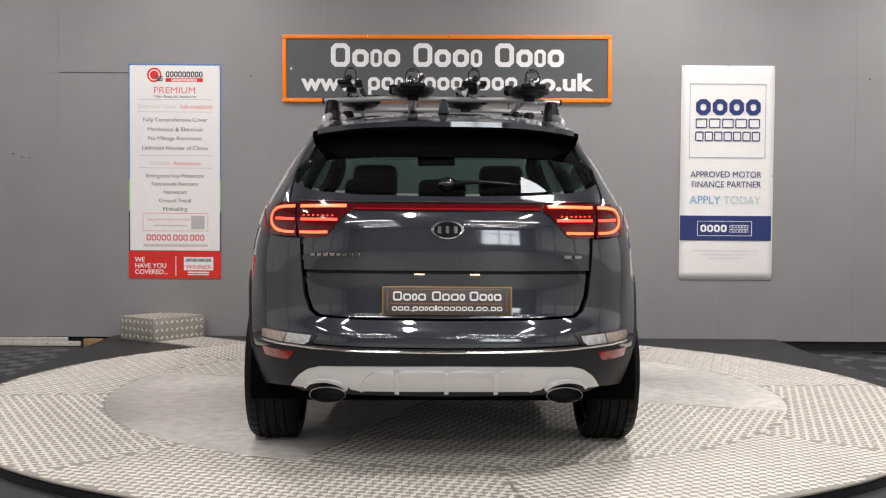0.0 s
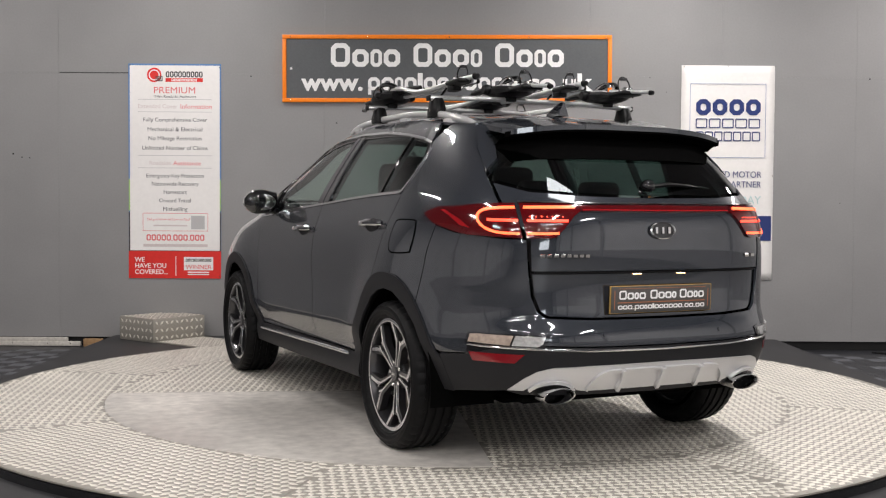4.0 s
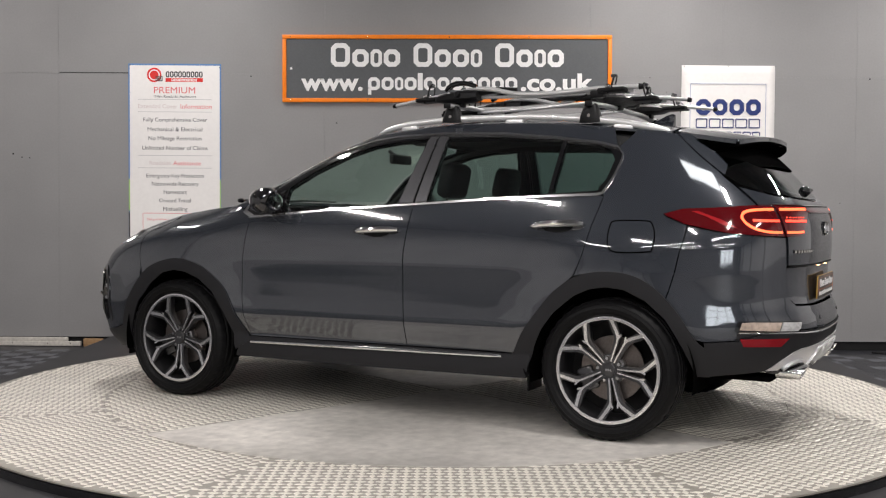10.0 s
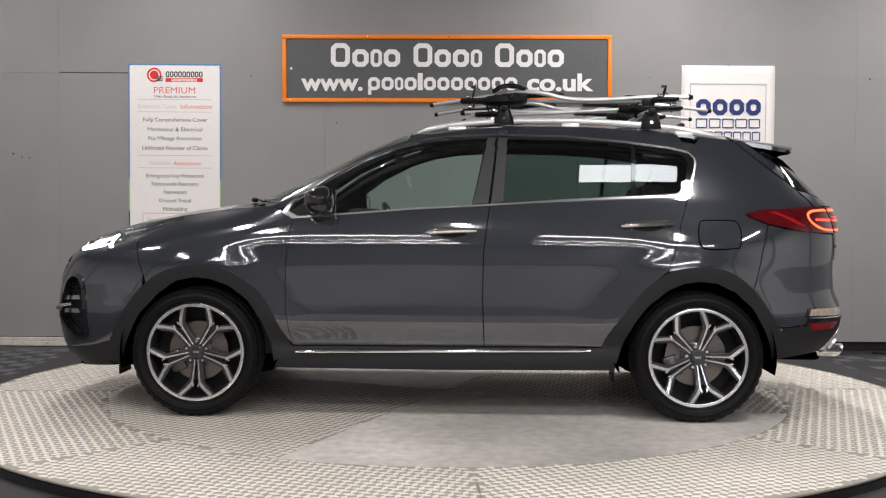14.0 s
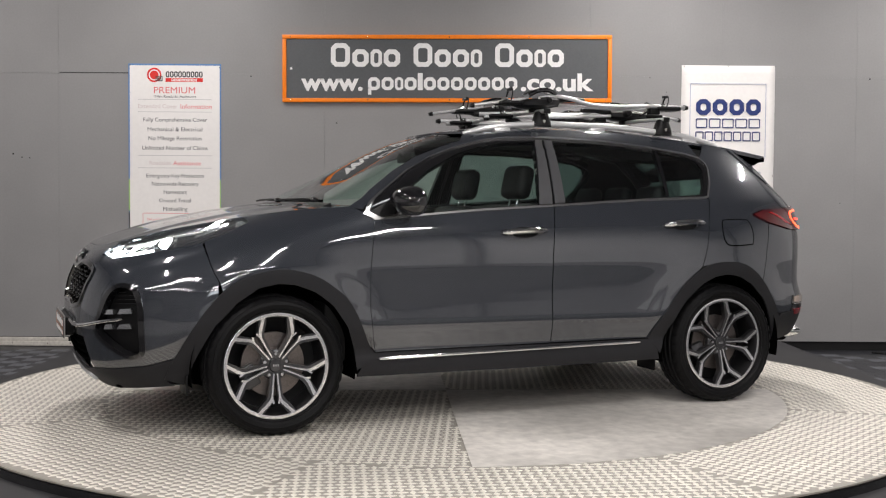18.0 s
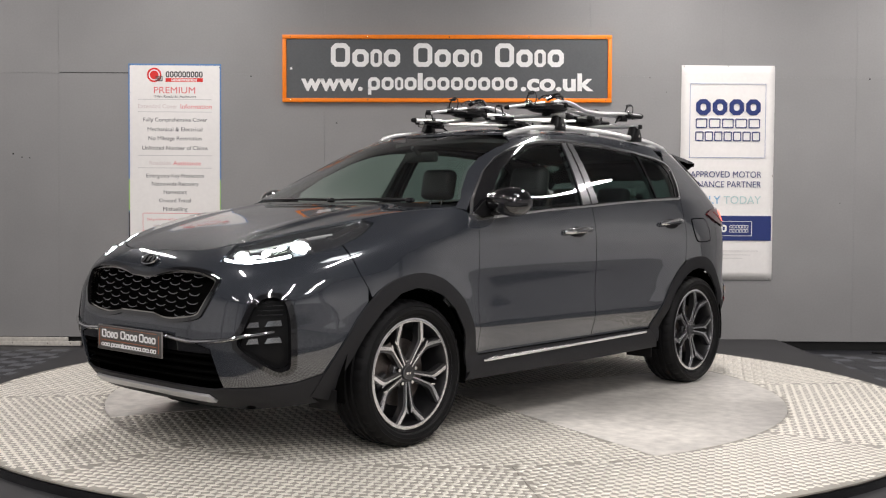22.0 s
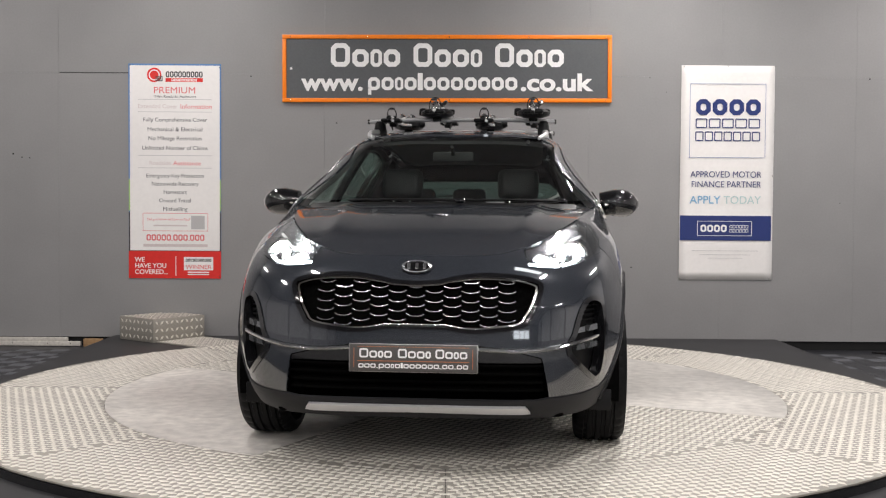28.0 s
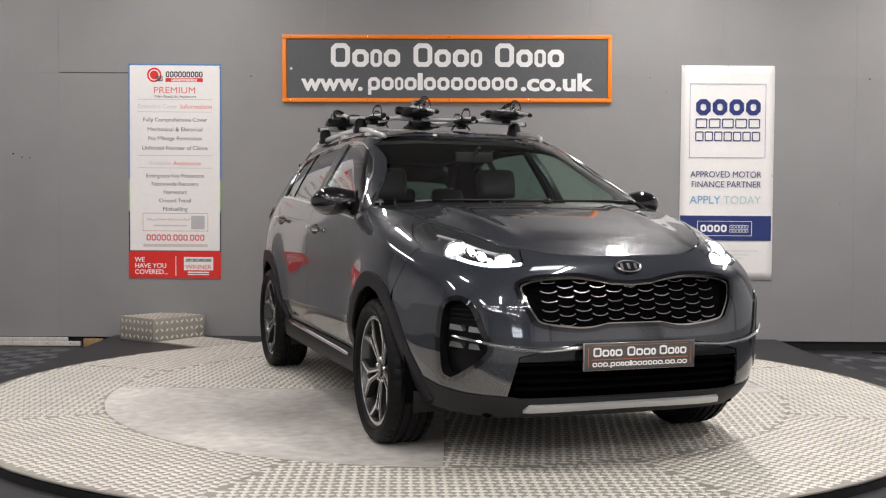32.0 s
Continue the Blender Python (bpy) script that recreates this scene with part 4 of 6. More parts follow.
def headlamps():
    outline = [b[0] for b in LAMP_TOP[LT:]] + [b[0] for b in CORNER[::-1]] + [WING_TOP[-1][0]] + S([(1.441, 1.052), (1.579, 0.984), (1.669, 0.953), (1.70, 0.93)]) + [fy(0.70, 0.895), fy(0.60, 0.872), fy(0.465, 0.882)]
    nest = material("lamp_nest", (0.20, 0.205, 0.215), 0.22, 0.9, grain=0.1, scale=80)
    housing = panel("headlamp", outline, low, nest, car, off=-0.013, thick=0.03, step=0.03, label="lit headlamp with clear lens")
    lens = panel("lens", outline, low, CLEAR, housing[0], both=False, off=0.002, thick=0.02, step=0.03)
    v, f = sheet(outline, low, off=0.002, thick=0.02, step=0.03)
    lens.append(link("lens", v * [1, -1, 1], [q[::-1] for q in f], CLEAR, housing[1]))
    for q in lens:
        q.visible_shadow = False
    # lit lenses are oversized: the lamps' glare is put into their radius
    for (y, z, r) in ((0.530, 0.905, 0.036), (0.672, 0.948, 0.045)):
        p, n = spot(low, fy(y, z), -0.020)
        n = (n + Vector((0.6, 0, 0))).normalized()
        rot = n.to_track_quat("Z", "Y").to_matrix().to_4x4()
        for s, h in ((1, housing[0]), (-1, housing[1])):
            mir = Matrix.Diagonal((1, s, 1, 1))
            part("projector_rim", add_lathe(bmesh.new(), [(r * 1.35, -0.03), (r * 1.4, 0.004), (r * 1.2, 0.012), (r, 0.006)], mir @ Matrix.Translation(p) @ rot, 28), CHROME, h)
            part("projector", ball(mir @ Matrix.Translation(p) @ rot @ Matrix.Diagonal((1, 1, 0.5, 1)), r, 20), LEDWHITE, h, "glaring white lamp")
    # daylight strip and brow, dark divider
    for line, w, mt, nm, o in (([(0.50, 0.925), (0.58, 0.945), (0.65, 0.985), (0.70, 1.005)], 0.006, SATIN, "brow", -0.007), ([(0.47, 0.895), (0.56, 0.885), (0.64, 0.895), (0.69, 0.915)], 0.005, LEDWHITE, "daylight_strip", -0.008), ([(0.60, 0.885), (0.605, 0.92), (0.60, 0.955)], 0.014, BLACK, "divider", -0.009)):
        v, f = sheet(band(curved([fy(y, z) for y, z in line]), w), low, off=o, thick=0.012, step=0.02, inset=0)
        for s, h in ((1, housing[0]), (-1, housing[1])):
            link(nm, v * [1, s, 1], [q[::s] for q in f], mt, h)
    # small lit squares between the projectors
    for y, z in ((0.585, 0.902), (0.612, 0.912), (0.598, 0.930), (0.626, 0.940)):
        v, f = sheet([fy(y - 0.009, z - 0.007), fy(y + 0.009, z - 0.005), fy(y + 0.009, z + 0.009), fy(y - 0.009, z + 0.007)], low, off=-0.005, thick=0.008, step=0.02, inset=0)
        for s, h in ((1, housing[0]), (-1, housing[1])):
            link("lamp_segment", v * [1, s, 1], [q[::s] for q in f], LEDWHITE, h)
    for y in (0.578, 0.592, 0.618, 0.632, 0.646):
        v, f = sheet(band([fy(y, 0.894), fy(y + 0.008, 0.925), fy(y + 0.012, 0.945)], 0.004), low, off=-0.007, thick=0.006, step=0.02, inset=0)
        for s, h in ((1, housing[0]), (-1, housing[1])):
            link("lamp_rib", v * [1, s, 1], [q[::s] for q in f], DARKCHROME, h)
    v, f = sheet(band(S([(1.70, 0.985), (1.60, 1.02), (1.50, 1.052)]), 0.02), low, off=-0.008, thick=0.012, step=0.03, inset=0)
    for s, h in ((1, housing[0]), (-1, housing[1])):
        link("side_reflector", v * [1, s, 1], [q[::s] for q in f], CHROME, h)


headlamps()


def grille_and_intake():
    g = wide_panel("grille", GRILLE, low, DEEP, car, "black grille of small bright scales", off=-0.05, thick=0.002, step=0.05)
    ring_line = curved(GRILLE[1:13], 4)
    wide_panel("grille_frame", band([GRILLE[0]] + ring_line + [GRILLE[13]], 0.016), low, GLOSS, g, "gloss black surround", off=0.007, thick=0.03, step=0.03, inset=0)
    shrink = [(u * 0.965, 0.725 + (z - 0.725) * 0.90) for u, z in GRILLE]
    wide_panel("grille_rim", band([shrink[0]] + curved(shrink[1:13], 4) + [shrink[13]], 0.007), low, DARKCHROME, g, off=-0.002, thick=0.04, step=0.03, inset=0)
    scale_m = material("grille_scale", (0.30, 0.30, 0.31), 0.24, 1.0)
    poly = [(float(ring(u, z)[1]), z) for u, z in shrink]
    for r in range(10):
        z = 0.638 + 0.0198 * r
        for k in range(-1, 5):
            y = 0.153 * k + (0.0765 if r % 2 else 0.0)
            if y < 0.0:
                continue
            half = 0.036
            ok = [bool(inside(np.array([yy]), np.array([zz]), poly)[0]) for yy, zz in ((max(y - half, 0.001), z), (y + half, z + 0.004), (y + 0.001, z - 0.005))]
            if not all(ok):
                continue
            if y == 0.0:
                wide_panel("grille_scale", band([fy(0, z - 0.003), fy(0.010, z - 0.003), fy(0.024, z), fy(half, z + 0.006)], 0.0036), low, scale_m, g, off=-0.016, thick=0.014, step=0.02, inset=0)
            else:
                panel("grille_scale", band([fy(y - half, z + 0.006), fy(y - 0.024, z), fy(y - 0.010, z - 0.003), fy(y + 0.010, z - 0.003), fy(y + 0.024, z), fy(y + half, z + 0.006)], 0.0036), low, scale_m, g, off=-0.016, thick=0.014, step=0.02, inset=0)
    intake = [fy(0, 0.545), fy(0.42, 0.532), fy(0.525, 0.505), fy(0.555, 0.335), fy(0.50, 0.325), fy(0, 0.325)]
    low_in = wide_panel("lower_intake", intake, low, DEEP, car, "black lower air intake with slats", off=-0.05, thick=0.002, step=0.06)
    for z in (0.362, 0.398, 0.434, 0.470):
        wide_panel("slat", band([fy(0, z), fy(0.25, z), fy(0.535, z)], 0.010), low, DEEP, low_in, off=-0.012, thick=0.035, step=0.05, inset=0)
    wide_panel("intake_panel", [fy(0, 0.545), fy(0.42, 0.532), fy(0.525, 0.505), fy(0.53, 0.482), fy(0, 0.482)], low, GLOSS, low_in, off=-0.004, step=0.05)
    rod("blade", curved([fy(0.24, 0.545), fy(0.36, 0.538), fy(0.44, 0.535), fy(0.57, 0.547), fy(0.66, 0.566), fy(0.755, 0.588)]), 0.0085, CHROME, "bright chrome blade across the bumper", off=0.010)
    wide_panel("intake_slot", [fy(0, 0.562), fy(0.27, 0.560), fy(0.40, 0.535), fy(0.42, 0.528), fy(0, 0.530)], low, BLACK, car, off=0.003, thick=0.01, step=0.03)
    wide_panel("front_skid", [fy(0, 0.302), fy(0.46, 0.302), fy(0.482, 0.270), fy(0.44, 0.266), fy(0, 0.270)], low, SKID, car, "silver skid plate", off=0.016, thick=0.03, step=0.04)
    nest = panel("fog_nest", FOG, low, BLACK, car, off=-0.05, thick=0.005, step=0.04, label="gloss black lamp nest in the bumper")
    line = curved(FOG + FOG[:1], 4)
    cube = material("fog_lens", (0.30, 0.31, 0.32), 0.12, 0.8, coat=1.0)
    v, f = sheet(band(line, 0.020), low, off=0.005, thick=0.05, step=0.025, inset=0)
    for s, h in ((1, nest[0]), (-1, nest[1])):
        link("nest_frame", v * [1, s, 1], [q[::s] for q in f], GLOSS, h)
    for y0, y1, z0, z1 in ((0.672, 0.718, 0.600, 0.632), (0.728, 0.775, 0.605, 0.638), (0.672, 0.718, 0.528, 0.560), (0.728, 0.775, 0.532, 0.563)):
        v, f = sheet([fy(y0, z0), fy(y1, z0 + 0.004), fy(y1 - 0.004, z1), fy(y0 + 0.010, z1 - 0.004)], low, off=-0.012, thick=0.03, step=0.02)
        for s, h in ((1, nest[0]), (-1, nest[1])):
            link("fog_lamp", v * [1, s, 1], [q[::s] for q in f], cube, h)
    for z in (0.655, 0.675, 0.695, 0.715):
        v, f = sheet(band([fy(0.70, z), fy(0.775, z)], 0.006), low, off=-0.03, thick=0.02, step=0.03, inset=0)
        for s, h in ((1, nest[0]), (-1, nest[1])):
            link("nest_fin", v * [1, s, 1], [q[::s] for q in f], BLACK, h)


grille_and_intake()


def tail_lamps():
    outer = S([(-1.70, 1.048), (-1.60, 1.088), (-1.585, 1.102), (-1.67, 1.127), (-1.80, 1.132)]) + [ry(0.70, 1.143), ry(0.628, 1.143), ry(0.622, 0.997), ry(0.70, 1.0)] + S([(-1.90, 1.008), (-1.826, 1.022)])
    inner = [ry(0.619, 1.143), ry(0.45, 1.141), ry(0.40, 1.136), ry(0.385, 1.112), ry(0.42, 1.09), ry(0.500, 1.002), ry(0.53, 0.996), ry(0.613, 0.997)]
    a = panel("tail_lamp", outer, low, REDLENS, car, off=0.010, thick=0.02, step=0.025, label="lit red tail lamp on the wing")
    b = panel("tailgate_lamp", inner, low, REDLENS, car, off=0.010, thick=0.02, step=0.025, label="lit red lamp on the tailgate")
    strip = wide_panel("light_bar", [ry(0, 1.138), ry(0.40, 1.136), ry(0.385, 1.108), ry(0, 1.106)], low, REDLENS, car, "dark red bar across the tailgate", off=0.008, step=0.03)
    wide_panel("bar_trim", band([ry(0, 1.114), ry(0.38, 1.115)], 0.004), low, REDBAND, strip, off=0.011, step=0.05, inset=0)
    wide_panel("bar_trim", band([ry(0, 1.142), ry(0.40, 1.141), ry(0.62, 1.146)], 0.005), low, CHROME, strip, off=0.012, step=0.05, inset=0)
    c_line = [ry(0.635, 1.122), ry(0.69, 1.120), ry(0.725, 1.112), ry(0.742, 1.092), ry(0.745, 1.066), ry(0.735, 1.042), ry(0.712, 1.026), ry(0.68, 1.019), ry(0.635, 1.018)]
    def led(line, w, mt, par, smoothed=True):
        v, f = sheet(band(curved(line, 4) if smoothed else line, w), low, off=0.0135, thick=0.005, step=0.012, inset=0)
        for s, h in ((1, par[0]), (-1, par[1])):
            link("light_strip", v * [1, s, 1], [q[::s] for q in f], mt, h)
    led(c_line, 0.010, LEDAMBER, a)
    led([ry(0.635, 1.070), ry(0.69, 1.071), ry(0.722, 1.072)], 0.010, LEDRED, a, False)
    led([ry(0.608, 1.122), ry(0.52, 1.123), ry(0.415, 1.124)], 0.010, LEDAMBER, b, False)
    led([ry(0.605, 1.070), ry(0.53, 1.070), ry(0.452, 1.070)], 0.010, LEDRED, b, False)
    led([ry(0.608, 1.018), ry(0.54, 1.018), ry(0.492, 1.020)], 0.010, LEDAMBER, b, False)
    for k in range(7):
        led([ry(0.595 - 0.02 * k, 1.086), ry(0.590 - 0.02 * k, 1.086)], 0.004, LEDRED, b, False)
    # bright inlay towards the tip
    v, f = sheet(S([(-1.70, 1.113), (-1.78, 1.085), (-1.86, 1.045), (-1.93, 1.03), (-1.85, 1.075), (-1.74, 1.116)]), low, off=0.0125, thick=0.003, step=0.02)
    for s, h in ((1, a[0]), (-1, a[1])):
        link("reflector_inlay", v * [1, s, 1], [q[::s] for q in f], REDBAND, h)
    # bumper lamps
    white = material("reversing_lens", (0.62, 0.62, 0.61), 0.12, 0.4, coat=1.0, grain=0.25, scale=60)
    amber = material("indicator_lens", (0.56, 0.45, 0.37), 0.12, 0.4, coat=1.0, grain=0.2, scale=60)
    nest = panel("rear_lamp_nest", [ry(0.53, 0.598), ry(0.56, 0.606), ry(0.76, 0.609)] + S([(-1.93, 0.605), (-1.915, 0.56), (-1.93, 0.545), (-1.91, 0.50), (-1.94, 0.472)]) + [ry(0.76, 0.467), ry(0.64, 0.470), ry(0.60, 0.50), ry(0.56, 0.546)], low, GLOSS, car, off=0.004, thick=0.02, step=0.03)
    for nm, poly, mt, lab in (("reversing_lamp", [ry(0.553, 0.596), ry(0.66, 0.600), ry(0.675, 0.556), ry(0.585, 0.553), ry(0.565, 0.565)], white, "clear reversing lamp"), ("indicator", [ry(0.662, 0.600), ry(0.76, 0.603)] + S([(-1.945, 0.60), (-1.935, 0.563)]) + [ry(0.677, 0.556)], amber, "amber indicator lamp"), ("reflector", [ry(0.622, 0.526), ry(0.76, 0.526)] + S([(-1.935, 0.525), (-1.95, 0.485)]) + [ry(0.655, 0.484)], REFLECT, "red reflector")):
        v, f = sheet(poly, low, off=0.011, thick=0.010, step=0.02)
        for s, h in ((1, nest[0]), (-1, nest[1])):
            link(nm, v * [1, s, 1], [q[::s] for q in f], mt, h, lab)


tail_lamps()


def rear_trim():
    rod("bumper_strip", [ry(0, 0.532), ry(0.1, 0.533), ry(0.2, 0.534), ry(0.345, 0.536), ry(0.45, 0.540), ry(0.53, 0.543), ry(0.62, 0.547), ry(0.70, 0.549), ry(0.76, 0.551), ry(0.79, 0.552)], 0.006, CHROME, "bright chrome strip across the rear bumper", off=0.008, whole=True)
    skid = wide_panel("rear_skid", [ry(0, 0.478), ry(0.347, 0.476), ry(0.52, 0.471), ry(0.575, 0.455), ry(0.615, 0.425), ry(0.657, 0.368), ry(0.60, 0.367), ry(0.57, 0.398), ry(0.53, 0.415), ry(0.48, 0.418), ry(0.43, 0.40), ry(0.395, 0.37), ry(0.36, 0.363), ry(0, 0.363)], low, SKID, car, "silver skid plate with scallops", off=0.012, thick=0.05, step=0.025)
    wide_panel("skid_foot", [ry(0, 0.362), ry(0.35, 0.362), ry(0.335, 0.337), ry(0, 0.337)], low, SKID, skid, off=-0.006, thick=0.05, step=0.05)
    arch = [ry(0.352, 0.372), ry(0.33, 0.42), ry(0.285, 0.448), ry(0.215, 0.452), ry(0.215, 0.372)]
    panel("scallop_edge", band(curved(arch[:4], 4), 0.012), low, SKID, skid, off=0.024, thick=0.02, step=0.02, inset=0)
    panel("scallop_rib", band([ry(0.205, 0.452), ry(0.20, 0.41), ry(0.205, 0.368)], 0.018), low, SKID, skid, off=0.030, thick=0.03, step=0.02, inset=0)
    wide_panel("scallop_rib", [ry(0, 0.452), ry(0.010, 0.452), ry(0.009, 0.368), ry(0, 0.368)], low, SKID, skid, off=0.030, thick=0.03, step=0.02, inset=0)
    wide_panel("scallop_edge", band([ry(0.01, 0.452), ry(0.10, 0.455), ry(0.195, 0.452)], 0.010), low, SKID, skid, off=0.024, thick=0.02, step=0.03, inset=0)
    panel("tip_surround", band(curved([ry(0.585, 0.378), ry(0.56, 0.402), ry(0.50, 0.414), ry(0.44, 0.402), ry(0.41, 0.378)], 4), 0.012), low, SKID, skid, off=0.026, thick=0.03, step=0.02, inset=0)
    for s in (1, -1):
        bm = bmesh.new()
        n = 36
        rings = []
        for x, k in ((-1.90, 0.9), (-2.14, 1.0), (-2.185, 1.0), (-2.188, 0.97), (-2.182, 0.92), (-2.08, 0.86)):
            rings.append([bm.verts.new((x - 0.02 * math.sin(a) * (x < -2), s * 0.492 + 0.076 * k * math.cos(a), 0.347 + 0.036 * k * math.sin(a) * (1 if k > 0.95 else 0.95))) for a in [2 * math.pi * i / n for i in range(n)]])
        for a, b in zip(rings, rings[1:]):
            for i in range(n):
                bm.faces.new((a[i], a[(i + 1) % n], b[(i + 1) % n], b[i]))
        t = part("exhaust_tip", bm, CHROME, car, "oval chrome exhaust tip")
        bm = bmesh.new()
        bm.faces.new([bm.verts.new((-2.09, s * 0.492 + 0.066 * math.cos(a), 0.347 + 0.030 * math.sin(a))) for a in [2 * math.pi * i / n for i in range(n)]])
        part("pipe_mouth", bm, BLACK, t)
    # number plate lamps, handle recess
    for y in (0.115, -0.115):
        p, n = spot(low, ry(abs(y), 0.852), -0.012)
        part("plate_lamp", box((p.x - 0.008, y - 0.020, 0.8465), (p.x + 0.004, y + 0.020, 0.8500), 0.0008), PLATELED, car, "small glowing plate lamp")
    wide_panel("tailgate_lip", band([ry(0, 0.8565), ry(0.30, 0.8565), ry(0.585, 0.8565)], 0.006), low, BLACK, car, off=0.0, thick=0.03, step=0.05, inset=0)
    # badge: oval ring with three bars, on the tail and on the nose
    for nm, p, sgn, tilt, rx_, rz_ in (("rear_badge", Vector((-2.208, 0, 1.033)), -1, 4, 0.068, 0.038), ("front_badge", Vector((2.168, 0, 0.876)), 1, -38, 0.064, 0.032)):
        m = Matrix.Translation(p) @ pose(0, 0, 0, 0, tilt * sgn if sgn > 0 else tilt, 0) @ (pose(0, 0, 0, 90, 0, 90) if sgn > 0 else pose(0, 0, 0, 90, 0, -90))
        bm = add_lathe(bmesh.new(), [(0.80, 0.0), (0.83, 0.07), (0.91, 0.09), (0.99, 0.06), (1.0, 0.0)], m @ Matrix.Diagonal((rx_, rz_, 0.08, 1)), 40)
        e = part(nm, bm, CHROME, car, "chrome oval badge")
        part("badge_plate", add_lathe(bmesh.new(), [(0.0, 0.03), (0.9, 0.03), (1.0, -0.05)], m @ Matrix.Diagonal((rx_, rz_, 0.08, 1)), 40), GLOSS, e)
        for k in (-1, 0, 1):
            part("badge_bar", box((k * 0.033 - 0.007, -0.015, 0.003), (k * 0.033 + 0.007, 0.015, 0.0075), 0.002, m, 1), CHROME, e)
    # model lettering as plain bars
    for k in range(8):
        y = 0.555 - k * 0.0265
        p, n = spot(low, ry(y, 0.927), 0.003)
        part("letter_bar", box((-0.004, -0.0100, -0.0070), (0.003, 0.0100, 0.0070), 0.0015, Matrix.Translation(p) @ pose(0, 0, 0, 0, 0, math.degrees(math.atan2(-n.y, -n.x))), 1), DARKCHROME, car)
    for k in range(2):
        p, n = spot(low, ry(0.50 + 0.045 * k, 0.921), 0.003)
        part("letter_bar", box((-0.004, -0.017, -0.0075), (0.003, 0.017, 0.0075), 0.0015, Matrix.Translation((p.x, -p.y, p.z)) @ pose(0, 0, 0, 0, 0, math.degrees(math.atan2(n.y, -n.x))), 1), DARKCHROME, car)
    # rear wiper
    wp = part("rear_wiper", tube(smooth_line([(-2.105, -0.015, 1.222), (-2.108, -0.12, 1.232), (-2.085, -0.25, 1.226), (-2.062, -0.36, 1.218)]), [0.016] * 7 + [0.012] * 6 + [0.008] * 6, 8, 0.6), BLACK, car, "black rear wiper arm")
    part("wiper_pivot", ball(Matrix.Translation((-2.10, 0.0, 1.225)) @ Matrix.Diagonal((0.03, 0.035, 0.028, 1)), 1), GLOSS, wp)
    panel("bumper_sensor", [ry(0.30 + 0.011 * math.cos(a), 0.60 + 0.011 * math.sin(a)) for a in np.linspace(0, 2 * math.pi, 12, endpoint=False)], low, PAINT, car, off=0.003, thick=0.005, step=0.02)


rear_trim()


def glyph_row(bm, x, z, w, h, n, depth=0.002, m=None, stroke=0.24):
    """n plain hollow blocks in a row, standing in for lettering."""
    pitch = w / n
    for k in range(n):
        a, b = x + k * pitch + pitch * 0.08, x + (k + 1) * pitch - pitch * 0.08
        t = min(stroke * h, (b - a) * 0.36)
        for lo, hi in (((a, z), (a + t, z + h)), ((b - t, z), (b, z + h)), ((a + t, z + h - t), (b - t, z + h)), ((a + t, z), (b - t, z + t))):
            add_box(bm, (lo[0], -depth, lo[1]), (hi[0], 0, hi[1]), 0, m)
    return bm


WIDTHS = {"C": 1.0, "o": 0.86, "p": 0.86, "I": 0.6, "l": 0.36, ".": 0.34}


def word_shapes(bm, x, z, w, h, shapes, small=0.74, stroke=0.18, depth=0.002, m=None):
    """Plain rounded blocks in a row, standing in for a word: C tall ring, o and I small rings, p ring with a tail, l bar."""
    m = m or Matrix()
    unit = w / sum(WIDTHS[c] for c in shapes)
    for c in shapes:
        cw = WIDTHS[c] * unit
        a, b = x + cw * 0.06, x + cw * 0.94
        top = z + (h if c in "Cl" else h * small)
        t = min(stroke * h, cw * 0.27)
        if c == "l":
            add_box(bm, (a, -depth, z), (b, 0, top), 0, m)
        elif c == ".":
            add_box(bm, (a, -depth, z), (b, 0, z + t), 0, m)
        else:
            def loop(inset, cut, y):
                x0, x1, z0, z1 = a + inset, b - inset, z + inset, top - inset
                return [bm.verts.new(m @ Vector((px, y, pz))) for px, pz in ((x0 + cut, z0), (x1 - cut, z0), (x1, z0 + cut), (x1, z1 - cut), (x1 - cut, z1), (x0 + cut, z1), (x0, z1 - cut), (x0, z0 + cut))]
            of, nf, ob, nb = loop(0, t * 0.9, -depth), loop(t, t * 0.35, -depth), loop(0, t * 0.9, 0), loop(t, t * 0.35, 0)
            for k in range(8):
                q = (k + 1) % 8
                bm.faces.new((of[k], of[q], nf[q], nf[k]))
                bm.faces.new((of[k], ob[k], ob[q], of[q]))
                bm.faces.new((nf[k], nf[q], nb[q], nb[k]))
            if c == "p":
                add_box(bm, (a, -depth, z - h * 0.26), (a + t, 0, z + t * 0.5), 0, m)
        x += cw
    return bm


PLATEM = material("plate_face", (0.085, 0.080, 0.075), 0.35, grain=0.05, scale=100)
WHITEM = material("white_vinyl", (0.87, 0.865, 0.86), 0.4, grain=0.03, scale=40)
ORANGE = material("orange_paint", (0.95, 0.235, 0.004), 0.45, grain=0.04, scale=50)
COPPER = material("copper_line", (0.45, 0.16, 0.07), 0.4)
PLATEEDGE = material("plate_edge", (0.38, 0.37, 0.36), 0.3, 0.8)


